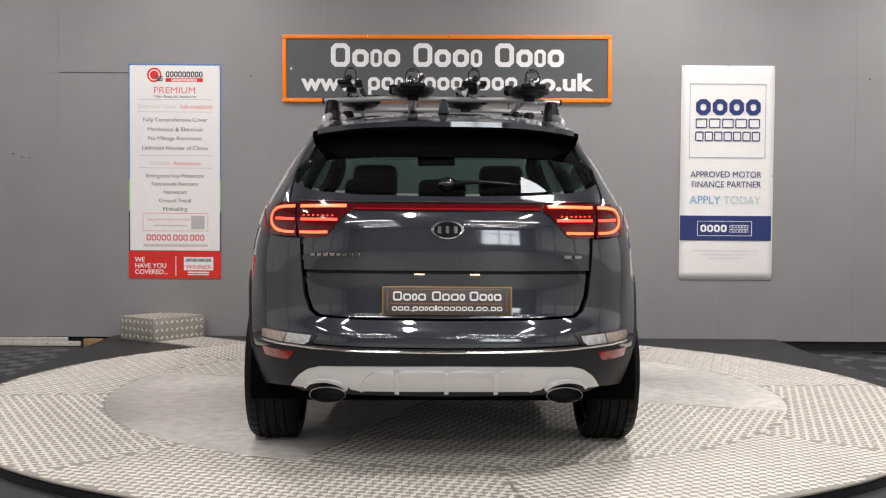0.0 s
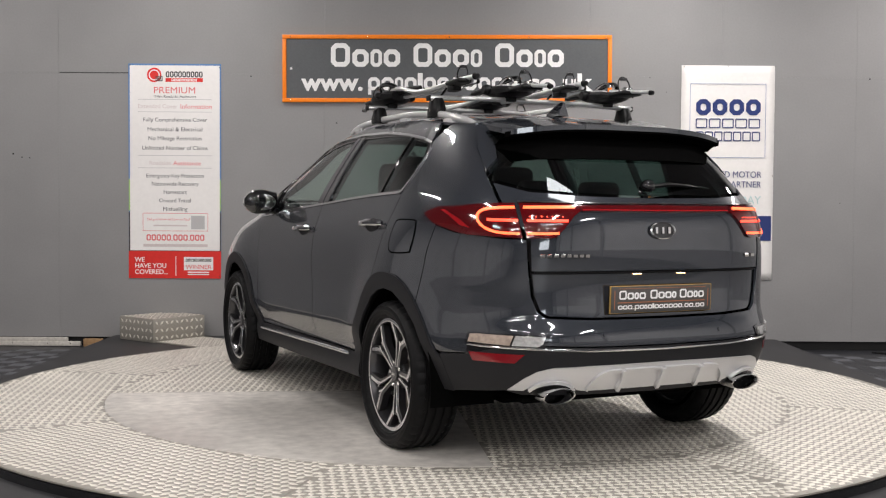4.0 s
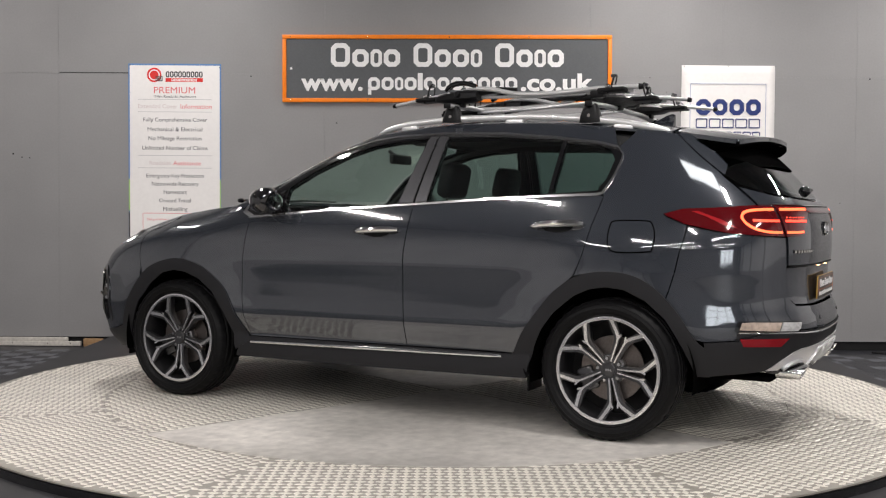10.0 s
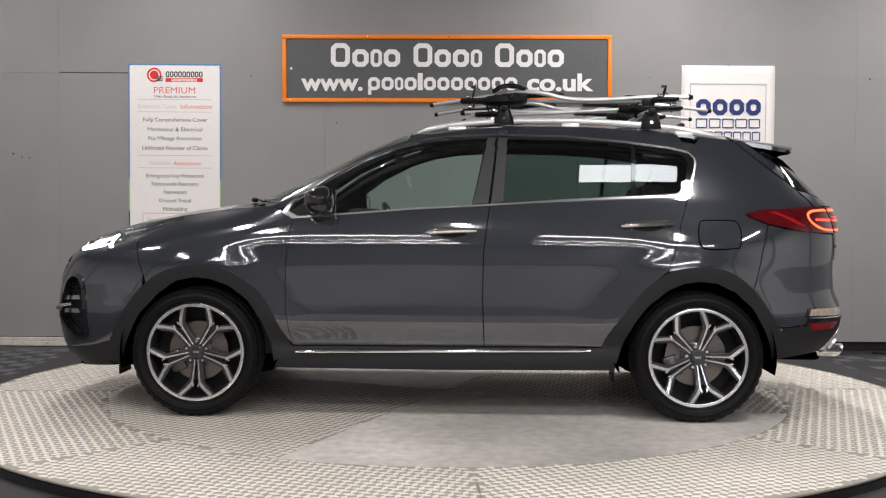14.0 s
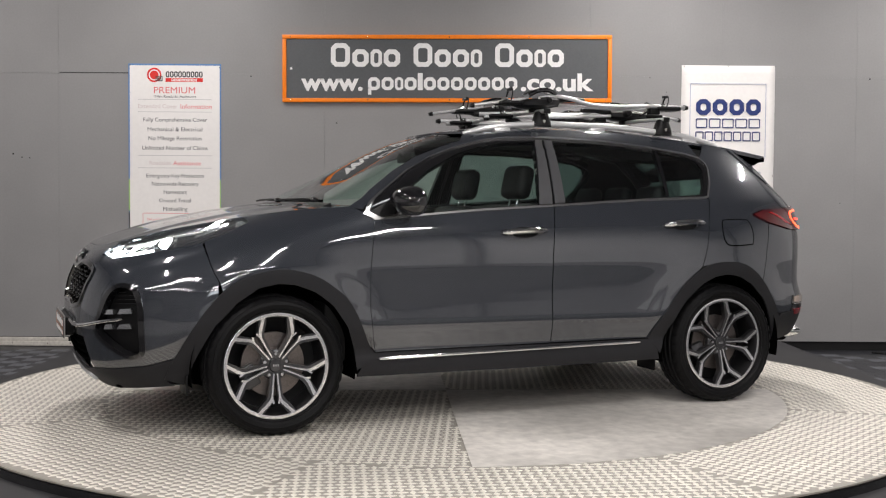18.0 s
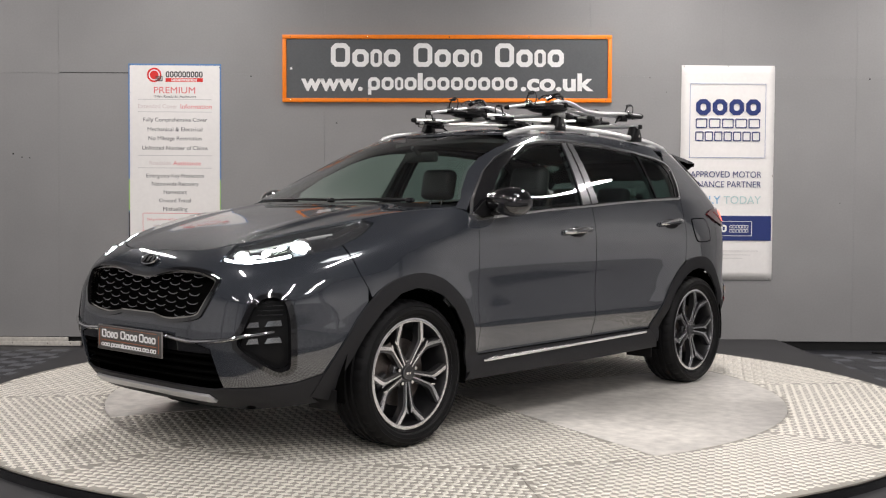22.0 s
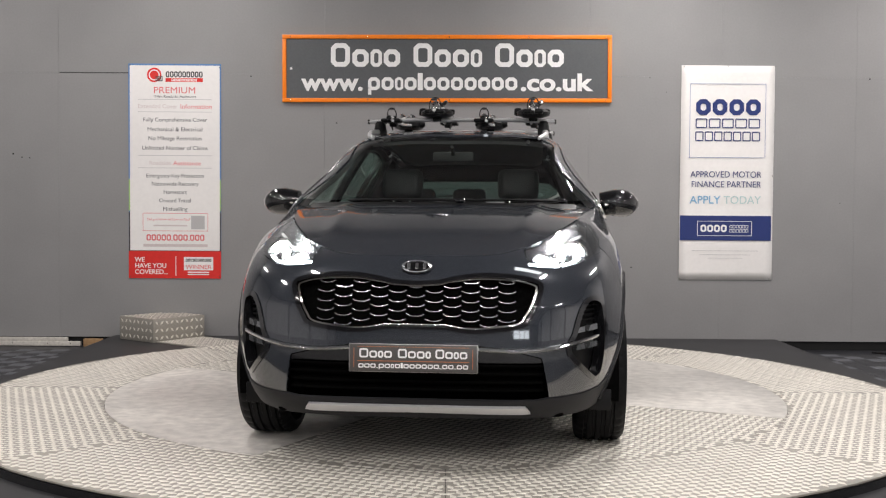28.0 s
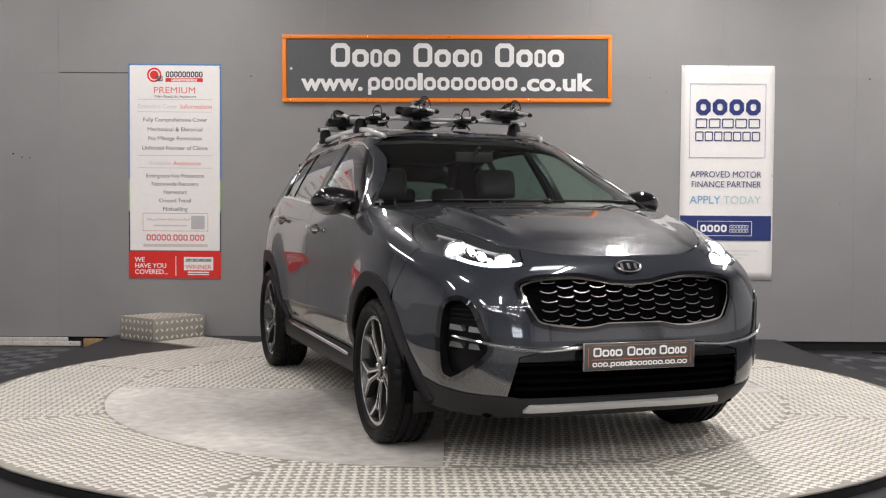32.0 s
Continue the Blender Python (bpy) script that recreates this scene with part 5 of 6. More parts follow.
def number_plate(name, m, edge, label):
    """Faces local -y. Dealer plate with bars for its wording."""
    plate = new(name)
    plate.parent = car
    plate.matrix_local = m
    plate["label"] = label
    part("plate", box((-0.262, 0.0, -0.056), (0.262, 0.006, 0.056), 0.004), PLATEM, plate)
    part("plate_frame", box((-0.267, 0.003, -0.0585), (0.267, 0.010, 0.0585), 0.003), edge, plate)
    for wx, ww, shape in ((-0.225, 0.140, "CoIo"), (-0.065, 0.140, "CooI"), (0.090, 0.135, "CoIo")):
        part("wording", word_shapes(bmesh.new(), wx, 0.001, ww, 0.038, shape, 0.76), WHITEM, plate, "plain white shapes for wording", smooth=False)["kind"] = "stuff"
    part("wording", word_shapes(bmesh.new(), -0.228, -0.041, 0.456, 0.022, "ooo.poIoloooooo.oo.oo", 0.8, 0.2), WHITEM, plate, "plain white shapes for an address", smooth=False)["kind"] = "stuff"
    part("plate_line", box((-0.23, -0.0015, -0.0135), (0.23, 0.0, -0.0105)), COPPER, plate)
    part("plate_line", box((-0.23, -0.0015, 0.046), (0.23, 0.0, 0.0475)), COPPER, plate)
    for s in (1, -1):
        part("plate_line", box((s * 0.245 - 0.0012, -0.0015, -0.04), (s * 0.245 + 0.0012, 0.0, 0.04)), COPPER, plate)


number_plate("number_plate", pose(2.283, 0, 0.505, 0, 0, 90), PLATEEDGE, "grey dealer plate with plain wording")
number_plate("number_plate", pose(-2.213, 0, 0.741, 0, 0, -90) @ pose(0, 0, 0, 2, 0, 0), material("amber_plate_edge", (0.42, 0.25, 0.06), 0.35), "grey dealer plate with amber edge")
part("plate_holder", box((2.225, -0.20, 0.455), (2.274, 0.20, 0.55), 0.01), BLACK, car)


def side_trim():
    # door handles
    for x0, x1, z, doors in ((0.104, -0.160, 0.994, FRONT_DOORS), (-0.925, -1.198, 1.034, REAR_DOORS)):
        pts = []
        for k in np.linspace(0, 1, 9):
            x = x0 + (x1 - x0) * k
            q, n = spot(low, sx(x, z + 0.012 * k), 0.010 + 0.028 * math.sin(math.pi * k) ** 0.6)
            pts.append(q)
        h = tube(pts, [0.008] + [0.0165] * 7 + [0.010], 10, 1.0)
        a = part("handle", h, CHROME, doors[0], "bright chrome handle")
        me = a.data.copy()
        me.transform(Matrix.Diagonal((1, -1, 1, 1)))
        me.flip_normals()
        b = new("handle", me)
        b.parent, b["label"] = doors[1], "bright chrome handle"
        xm = (x0 + x1) / 2
        cup = [sx(xm + 0.085 * math.cos(t), z + 0.002 + 0.032 * math.sin(t)) for t in np.linspace(0, 2 * math.pi, 24, endpoint=False)]
        v, f = sheet(cup, low, off=0.002, thick=0.004, step=0.02)
        for s, d in ((1, doors[0]), (-1, doors[1])):
            link("handle_cup", v * [1, s, 1], [q[::s] for q in f], BLACK, d)
    # fuel flap on the left only
    flap = curved([(-1.335, 1.052), (-1.36, 1.067), (-1.50, 1.068), (-1.535, 1.055), (-1.553, 1.0), (-1.545, 0.935), (-1.52, 0.922), (-1.375, 0.918), (-1.335, 0.945), (-1.328, 1.0), (-1.335, 1.052)], 4)[:-1]
    v, f = sheet([sx(x, z, True) for x, z in flap], upper, off=0.003, thick=0.004, step=0.025)
    fl = link("fuel_flap", v, f, PAINT, car, normals=sheet.normals)
    v, f = sheet(band([sx(x, z, True) for x, z in flap + flap[:1]], 0.006), upper, off=0.0035, thick=0.003, step=0.02, inset=0)
    link("flap_joint", v, f, DEEP, fl)
    # door mirrors
    def sections(off):
        bm = bmesh.new()
        rings = []
        for k in np.linspace(0, 1, 9):
            y = 0.835 + 0.212 * k
            s = min(1.0, 0.72 + 0.7 * k) * (1 - max(0, (k - 0.55) / 0.45) ** 2.6 * 0.72)
            cx, cz = 0.655 - 0.03 * k, 1.155 + 0.008 * (1 - k)
            ring_v = []
            for a in np.linspace(0, 2 * math.pi, 20, endpoint=False):
                c, q = math.cos(a), math.sin(a)
                ex = 0.092 * s * (c if c < 0 else c * 1.15) * (0.55 if c < 0 else 1.0)
                ez = 0.076 * s * (abs(q) ** 0.8) * (1 if q > 0 else -1)
                ring_v.append(bm.verts.new((cx + ex, y, cz + ez)))
            rings.append(ring_v)
        for a, b in zip(rings, rings[1:]):
            for i in range(20):
                bm.faces.new((a[i], a[(i + 1) % 20], b[(i + 1) % 20], b[i]))
        bm.faces.new(rings[0])
        bm.faces.new(rings[-1])
        return bm
    mir = both_sides("door_mirror", sections(0), GLOSS, car, "gloss dark door mirror")
    arm = tube([(0.70, 0.80, 1.095), (0.68, 0.86, 1.098), (0.665, 0.91, 1.108)], [0.03, 0.026, 0.028], 10, 0.5)
    a = part("mirror_arm", arm, GLOSS, mir[0])
    me = a.data.copy()
    me.transform(Matrix.Diagonal((1, -1, 1, 1)))
    me.flip_normals()
    new("mirror_arm", me).parent = mir[1]
    for s, h in ((1, mir[0]), (-1, mir[1])):
        part("mirror_glass", ball(Matrix.Translation((0.600, s * 0.925, 1.155)) @ Matrix.Diagonal((0.006, 0.075, 0.05, 1)), 1, 20), CHROME, h)
        part("mirror_strip", tube([(0.735, s * 0.86, 1.150), (0.725, s * 0.93, 1.150), (0.695, s * 1.005, 1.150), (0.635, s * 1.032, 1.150)], 0.006, 8), CHROME, h, "bright indicator strip")
    panel("mirror_base", S([(0.845, 1.098), (0.61, 1.225), (0.60, 1.10), (0.80, 1.076)], True), upper, BLACK, car, off=0.004, step=0.03)
    # mud flaps
    for x in (1.76, -0.90):
        both_sides("mud_flap", box((x - 0.004, 0.66, 0.215 if x > 0 else 0.20), (x + 0.006, 0.84, 0.31), 0.003), BLACK, car)


side_trim()


def roof_trim():
    # raised rails
    line = []
    for x in np.linspace(0.17, -1.53, 26):
        y, z = roof_edge(x)
        k = min((0.17 - x) / 0.22, (x + 1.53) / 0.28, 1.0)
        line.append((x, y - 0.022, z + 0.004 + 0.030 * max(k, 0) ** 0.6))
    both_sides("roof_rail", tube(line, [0.008] + [0.0135] * 24 + [0.008], 12, 1.3), SATIN, car, "satin aluminium roof rail")
    for x in (-0.05, -0.68, -1.30):
        y, z = roof_edge(x)
        both_sides("rail_foot", box((x - 0.05, y - 0.036, z - 0.01), (x + 0.05, y - 0.008, z + 0.022), 0.008), SATIN, car)
    # shark-fin aerial
    bm = bmesh.new()
    zc = float(CROWN(-1.33))
    prof = [(-1.24, 0.0, 0.012), (-1.30, 0.022, 0.022), (-1.36, 0.055, 0.018), (-1.395, 0.068, 0.008), (-1.41, 0.062, 0.006), (-1.405, 0.0, 0.028)]
    l = [bm.verts.new((x, w, zc + h - 0.002)) for x, h, w in prof]
    r = [bm.verts.new((x, -w, zc + h - 0.002)) for x, h, w in prof]
    for i in range(len(prof) - 1):
        bm.faces.new((l[i], l[i + 1], r[i + 1], r[i]))
    bm.faces.new(l[::-1])
    bm.faces.new(r)
    part("aerial", bm, PAINT, car, "shark-fin roof aerial")
    # tail spoiler: upper skin, dark underside, side fins
    sp = wide_panel("spoiler", [(-1.565, 0.0), (-1.565, 0.545), (-1.62, 0.56), (-1.80, 0.57), (-1.885, 0.565), (-1.93, 0.45), (-1.965, 0.25), (-1.975, 0.0)], crown, PAINT, car, "body-coloured tail spoiler with brake lamp", thick=0.022, step=0.04)
    fin = [sx(x, z, True) for x, z in [(-1.575, 1.50), (-1.70, 1.388), (-1.80, 1.308)]] + [ry(0.655, 1.285, True), ry(0.60, 1.338, True), ry(0.575, 1.40, True), ry(0.57, 1.462, True)] + [sx(-1.72, 1.494, True)]
    v, f = sheet(fin, upper, off=0.006, thick=0.04, step=0.03)
    for s in (1, -1):
        link("spoiler_fin", v * [1, s, 1], [q[::s] for q in f], PAINT, sp, "body-coloured side fin", normals=sheet.normals * [1, s, 1])
    # black cove from the trailing edge forward to the glass
    rows = []
    for y in np.linspace(-0.585, 0.585, 31):
        ay = abs(y)
        xr = float(np.interp(ay, (0, 0.25, 0.45, 0.565, 0.60), (-1.975, -1.965, -1.93, -1.885, -1.86)))
        zt = float(crown(xr, y)[2])
        u = ry(ay, 1.40, True)[0]
        line = [(xr + 0.003, zt - 0.006), (xr + 0.006, zt - 0.030), (xr + 0.05, zt - 0.036), (xr + 0.085, zt - 0.055)]
        for z in (1.405, 1.375, 1.342 - 0.02 * (ay / 0.585) ** 4):
            g = upper(np.array([u]), np.array([z]), 0.012)[0]
            line.append((float(g[0]), z))
        line.append((line[-1][0] + 0.03, line[-1][1] - 0.002))
        rows.append([(x, y, z) for x, z in line])
    m = len(rows[0])
    cove = [q for r in rows for q in r]
    link("spoiler_underside", cove, [(a * m + k, a * m + k + 1, (a + 1) * m + k + 1, (a + 1) * m + k) for a in range(30) for k in range(m - 1)], DEEP, sp, "black concave spoiler underside")
    part("brake_lamp", box((-1.962, -0.13, 1.463), (-1.935, 0.13, 1.470), 0.002), REDLENS, sp, "dark red high brake lamp")
    # front wipers and cowl
    wide_panel("cowl", [fy(0, 1.17, True), fy(0.5, 1.166, True), fy(0.70, 1.160, True), fy(0.70, 1.12, True), fy(0, 1.13, True)], upper, BLACK, car, off=-0.012, thick=0.03, step=0.06)
    for y0, y1 in ((0.10, -0.48), (0.62, 0.05)):
        pts = []
        for k in np.linspace(0, 1, 10):
            y = y0 + (y1 - y0) * k
            q = upper(np.array([fy(abs(y), 1.150, True)[0]]), np.array([1.150]), 0.014)[0]
            pts.append((q[0], math.copysign(q[1], y), q[2] + 0.004 * math.sin(math.pi * k)))
        wpr = part("wiper", tube(pts, [0.012] * 4 + [0.008] * 6, 8, 0.7), BLACK, car, "black wiper arm")
        part("wiper_pivot", ball(Matrix.Translation(pts[0]) @ Matrix.Diagonal((0.022, 0.03, 0.014, 1)), 1, 14), GLOSS, wpr)


roof_trim()


def cabin():
    def seat(y, x):
        st = new("seat")
        st.parent = car
        st["label"] = "dark leather front seat"
        st.location = (x, y, 0)
        part("cushion", box((-0.26, -0.25, 0.42), (0.26, 0.25, 0.60), 0.06, seg=3), SEATM, st)
        part("backrest", box((-0.07, -0.25, -0.02), (0.07, 0.25, 0.60), 0.06, pose(-0.24, 0, 0.56, 0, -16, 0), 3), SEATM, st)
        part("headrest", box((-0.05, -0.13, 0.0), (0.05, 0.13, 0.20), 0.045, pose(-0.44, 0, 1.18, 0, -12, 0), 3), SEATM, st)
        for s in (0.05, -0.05):
            part("headrest_post", tube([(-0.42, s, 1.10), (-0.45, s, 1.22)], 0.006, 8), CHROME, st)
    for y in (0.37, -0.37):
        seat(y, 0.22)
    bench = new("rear_bench")
    bench.parent = car
    part("cushion", box((-0.95, -0.62, 0.42), (-0.45, 0.62, 0.62), 0.06, seg=3), SEATM, bench)
    part("backrest", box((-0.06, -0.62, 0.0), (0.07, 0.62, 0.56), 0.05, pose(-0.96, 0, 0.56, 0, -18, 0), 3), SEATM, bench)
    for y in (0.37, 0.0, -0.37):
        part("headrest", box((-0.045, -0.12, 0.0), (0.045, 0.12, 0.15), 0.04, pose(-1.15, y, 1.12, 0, -12, 0), 3), SEATM, bench)
    dash = part("dashboard", box((0.48, -0.68, 0.70), (0.98, 0.68, 1.07), 0.09, seg=4), CABIN, car)
    part("instrument_hood", box((0.46, -0.53, 1.03), (0.66, -0.21, 1.12), 0.04, seg=3), CABIN, dash)
    part("centre_screen", box((0.47, -0.12, 0.98), (0.50, 0.12, 1.10), 0.01), GLOSS, dash)
    sw = pose(0.36, -0.37, 0.98, 0, -65, 0)
    wheel_ring = [sw @ Vector((0.185 * math.cos(a), 0.185 * math.sin(a), 0)) for a in np.linspace(0, 2 * math.pi, 41)]
    st = part("steering_wheel", tube(wheel_ring, 0.015, 10), CABIN, car, "black steering wheel on the right side")
    part("wheel_boss", box((-0.06, -0.08, -0.03), (0.06, 0.08, 0.02), 0.02, sw), CABIN, st)
    for a in (0, 120, 240):
        part("wheel_spoke", box((0.04, -0.018, -0.01), (0.18, 0.018, 0.008), 0.005, sw @ pose(0, 0, 0, 0, 0, a + 0)), SATIN, st)
    m = part("cabin_mirror", box((0.30, -0.12, 1.395), (0.335, 0.12, 1.455), 0.014), CABIN, car, "black interior mirror")
    part("mirror_stem", tube([(0.34, 0, 1.44), (0.40, 0, 1.48)], 0.012, 8), CABIN, m)
    part("centre_console", box((-0.2, -0.11, 0.38), (0.5, 0.11, 0.68), 0.03), CABIN, car)


cabin()


# ---- roof bars and bicycle carriers ----
RIDE_LOCAL = []


def roof_bar(x, z):
    bar = tagged(new("roof_bar"), "silver aero roof bar on black clamp feet", "roof bar", "bars across the roof")
    y0, zr = roof_edge(x)
    part("bar", tube([(0, -0.60, z - 0.012), (0, -0.3, z), (0, 0.3, z), (0, 0.60, z - 0.012)], 0.021, 14, 0.62), SATIN, bar)
    for s in (1, -1):
        part("end_cap", box((-0.020, s * 0.601 - 0.006, z - 0.026), (0.020, s * 0.601 + 0.006, z + 0.002), 0.004), BLACK, bar)
        bm = bmesh.new()
        yy = s * (y0 - 0.022)
        rows = []
        for zz, hx, hy in ((zr + 0.018, 0.056, 0.036), (zr + 0.045, 0.052, 0.038), (z - 0.050, 0.044, 0.034), (z - 0.026, 0.036, 0.030), (z - 0.010, 0.028, 0.024)):
            rows.append([bm.verts.new((hx * a, yy + hy * b - s * 0.004, zz)) for a, b in ((1, 0.6), (0.6, 1), (-0.6, 1), (-1, 0.6), (-1, -0.6), (-0.6, -1), (0.6, -1), (1, -0.6))])
        for a, b in zip(rows, rows[1:]):
            for k in range(8):
                bm.faces.new((a[k], a[(k + 1) % 8], b[(k + 1) % 8], b[k]))
        bm.faces.new(rows[0])
        bm.faces.new(rows[-1])
        f = part("clamp_foot", bm, BLACK, bar, "black moulded clamp foot", sharp=50)
        part("lock", add_lathe(bmesh.new(), [(0.009, 0.0), (0.009, 0.004), (0.0, 0.004)], pose(0, yy + s * 0.032, (zr + z) / 2 - 0.01, -90 * s, 0, 0), 12), DARKCHROME, f)
    RIDE_LOCAL.append((bar, Matrix.Translation((x, 0, 0))))
    return bar


roof_bar(-0.31, 1.694)
roof_bar(-1.12, 1.676)


def carrier():
    """Bicycle carrier along local x: head over one bar at x = 0, tube to the other bar at x = -0.81."""
    c = tagged(new("bike_carrier"), "silver and black upright bicycle carrier, folded flat", "bike carrier", "carriers on the roof bars")
    arm = [(0.40, 0.0, 0.012), (0.30, 0.0, 0.026), (0.05, 0.0, 0.058)]
    part("front_rail", tube(arm, 0.0125, 12, 0.75), SATIN, c, "silver tube")
    part("end_cap", tube([(0.397, 0, 0.0115), (0.418, 0, 0.0085)], [0.0145, 0.010], 10), BLACK, c)
    rail = smooth_line([(-0.02, 0.012, 0.060), (-0.12, 0.016, 0.072), (-0.22, 0.018, 0.062), (-0.36, 0.010, 0.030), (-0.55, 0.0, 0.022), (-0.81, 0.0, 0.030), (-1.04, 0.0, 0.026)], 6)
    part("rear_rail", tube(rail, 0.0155, 12, 0.8), SATIN, c, "bent silver tube")
    part("end_cap", tube([(-1.035, 0, 0.026), (-1.06, 0, 0.0255)], [0.0175, 0.012], 10), BLACK, c)
    part("second_rail", tube([(-0.10, -0.030, 0.030), (-0.5, -0.022, 0.012), (-1.0, -0.018, 0.010)], 0.009, 10), SATIN, c)
    # head: lower shell, upper jaw, round knob
    bm = bmesh.new()
    rows = []
    for x, hw, lo, hi in ((0.13, 0.044, 0.014, 0.034), (0.09, 0.086, 0.004, 0.048), (0.02, 0.104, 0.000, 0.058), (-0.07, 0.090, 0.002, 0.066), (-0.13, 0.048, 0.012, 0.062)):
        rows.append([bm.verts.new((x, hw * a, lo + (hi - lo) * b)) for a, b in ((1, 0.25), (1, 0.7), (0.6, 1), (-0.6, 1), (-1, 0.7), (-1, 0.25), (-0.6, 0), (0.6, 0))])
    for a, b in zip(rows, rows[1:]):
        for k in range(8):
            bm.faces.new((a[k], a[(k + 1) % 8], b[(k + 1) % 8], b[k]))
    bm.faces.new(rows[0])
    bm.faces.new(rows[-1])
    head = part("head", bm, BLACK, c, "black clamp head", sharp=50)
    part("head_bolt", add_lathe(bmesh.new(), [(0.008, 0), (0.008, 0.004), (0.0, 0.004)], pose(0.02, 0.080, 0.05, -90, 0, 0), 10), CHROME, head)
    part("knob", tube([(-0.05, -0.080, 0.040), (-0.05, -0.105, 0.042), (-0.05, -0.122, 0.043)], [0.026, 0.028, 0.020], 14), BLACK, c, "black torque knob")
    part("claw", tube(smooth_line([(0.06, 0.03, 0.075), (0.01, 0.055, 0.10), (-0.06, 0.045, 0.105), (-0.12, 0.02, 0.085)]), [0.010] * 19, 8, 1.3), GLOSS, c)
    part("frame_jaw", tube([(-0.13, 0.0, 0.055), (-0.24, -0.02, 0.062), (-0.34, -0.03, 0.058)], [0.020, 0.017, 0.012], 10), BLACK, c)
    # strap loops with ratchet, front and rear cradles
    for x, z, r in ((0.17, 0.044, 0.036), (-0.90, 0.030, 0.028)):
        part("cradle", box((x - 0.075, -0.062, z - 0.028), (x + 0.075, 0.062, z - 0.004), 0.011, seg=3), BLACK, c, "black wheel cradle")
        loop = [(x - 0.012 * math.cos(a), r * math.sin(a), z + 0.024 + r * 1.45 * math.cos(a)) for a in np.linspace(-2.5, 2.5, 19)]
        part("strap", tube(loop, [0.0048] * 19, 6, 0.6), BLACK, c, "black ratchet strap")
        part("buckle", box((x - 0.014, -0.020, z + 0.044 + r * 0.3), (x + 0.014, 0.014, z + 0.060 + r * 0.3), 0.005), RIMDARK, c)
        for w in (0.014, -0.014):
            part("roller", ball(Matrix.Translation((x + 0.03, w, z + 0.006)) @ Matrix.Diagonal((0.016, 0.013, 0.013, 1)), 1, 12), CHROME, c, "polished roller")
        part("strap_tail", tube([(x + 0.02, 0.036, z), (x + 0.022, 0.040, z - 0.035)], 0.005, 6), BLACK, c)
    part("lever", tube(smooth_line([(0.07, -0.02, 0.080), (0.02, -0.01, 0.104), (-0.05, 0.0, 0.100), (-0.10, 0.006, 0.086)]), [0.009] * 19, 8, 0.7), CHROME, c, "polished clamp lever")
    part("knob_cap", tube([(-0.04, 0.080, 0.040), (-0.04, 0.098, 0.041), (-0.04, 0.108, 0.041)], [0.018, 0.018, 0.012], 12), BLACK, c)
    # foot brackets that hold the carrier to the bars
    part("bracket", box((-0.035, -0.028, -0.022), (0.035, 0.028, 0.004), 0.006), BLACK, c)
    part("bracket", box((-0.845, -0.024, -0.020), (-0.775, 0.024, 0.018), 0.006), BLACK, c)
    part("clasp", tube([(-0.76, 0.02, 0.0), (-0.72, 0.022, -0.022), (-0.70, 0.022, -0.03)], 0.006, 6), BLACK, c)
    return c


first = carrier()
FRONT_HEAD, REAR_HEAD = pose(-0.31, 0, 1.706, 0, 1.3, 0), pose(-1.12, 0, 1.688, 0, -1.3, 180)
SPOTS = [Matrix.Translation((0, 0.46, 0)) @ FRONT_HEAD, Matrix.Translation((0, 0.15, 0)) @ REAR_HEAD, Matrix.Translation((0, -0.155, 0)) @ FRONT_HEAD, Matrix.Translation((0, -0.44, 0)) @ REAR_HEAD]
RIDE_LOCAL.append((first, SPOTS[0]))
for m in SPOTS[1:]:
    RIDE_LOCAL.append((copy_thing(first, m), m))


# ---- things of the room ----
BLUEM = material("navy_print", (0.018, 0.035, 0.16), 0.5, grain=0.03, scale=40)
REDM = material("red_print", (0.72, 0.028, 0.022), 0.45, grain=0.04, scale=40)
PINKM = material("faded_red_print", (0.72, 0.16, 0.17), 0.5, grain=0.1, scale=80)
PALEM = material("pale_print", (0.66, 0.58, 0.57), 0.5, grain=0.05, scale=80)
INKM = material("black_print", (0.05, 0.05, 0.055), 0.5)
GREYM = material("grey_print", (0.50, 0.49, 0.49), 0.5)
RULEM = material("pale_navy_rule", (0.30, 0.34, 0.50), 0.5)
SKYM = material("sky_print", (0.22, 0.45, 0.66), 0.5, grain=0.1, scale=10)
GREENM = material("green_print", (0.35, 0.55, 0.18), 0.5)
VINYL = material("white_banner_vinyl", (0.84, 0.82, 0.80), 0.42, grain=0.02, scale=30, stain=0.05, bump=0.1)
SIGNM = material("charcoal_sign_face", (0.088, 0.094, 0.100), 0.4, grain=0.06, scale=60, stain=0.06)
FACE = pose(0, 0, 0, 90, 0, 0)


def slab(x0, z0, x1, z1, y, thick=0.003):
    return box((x0, y - thick, z0), (x1, y, z1))


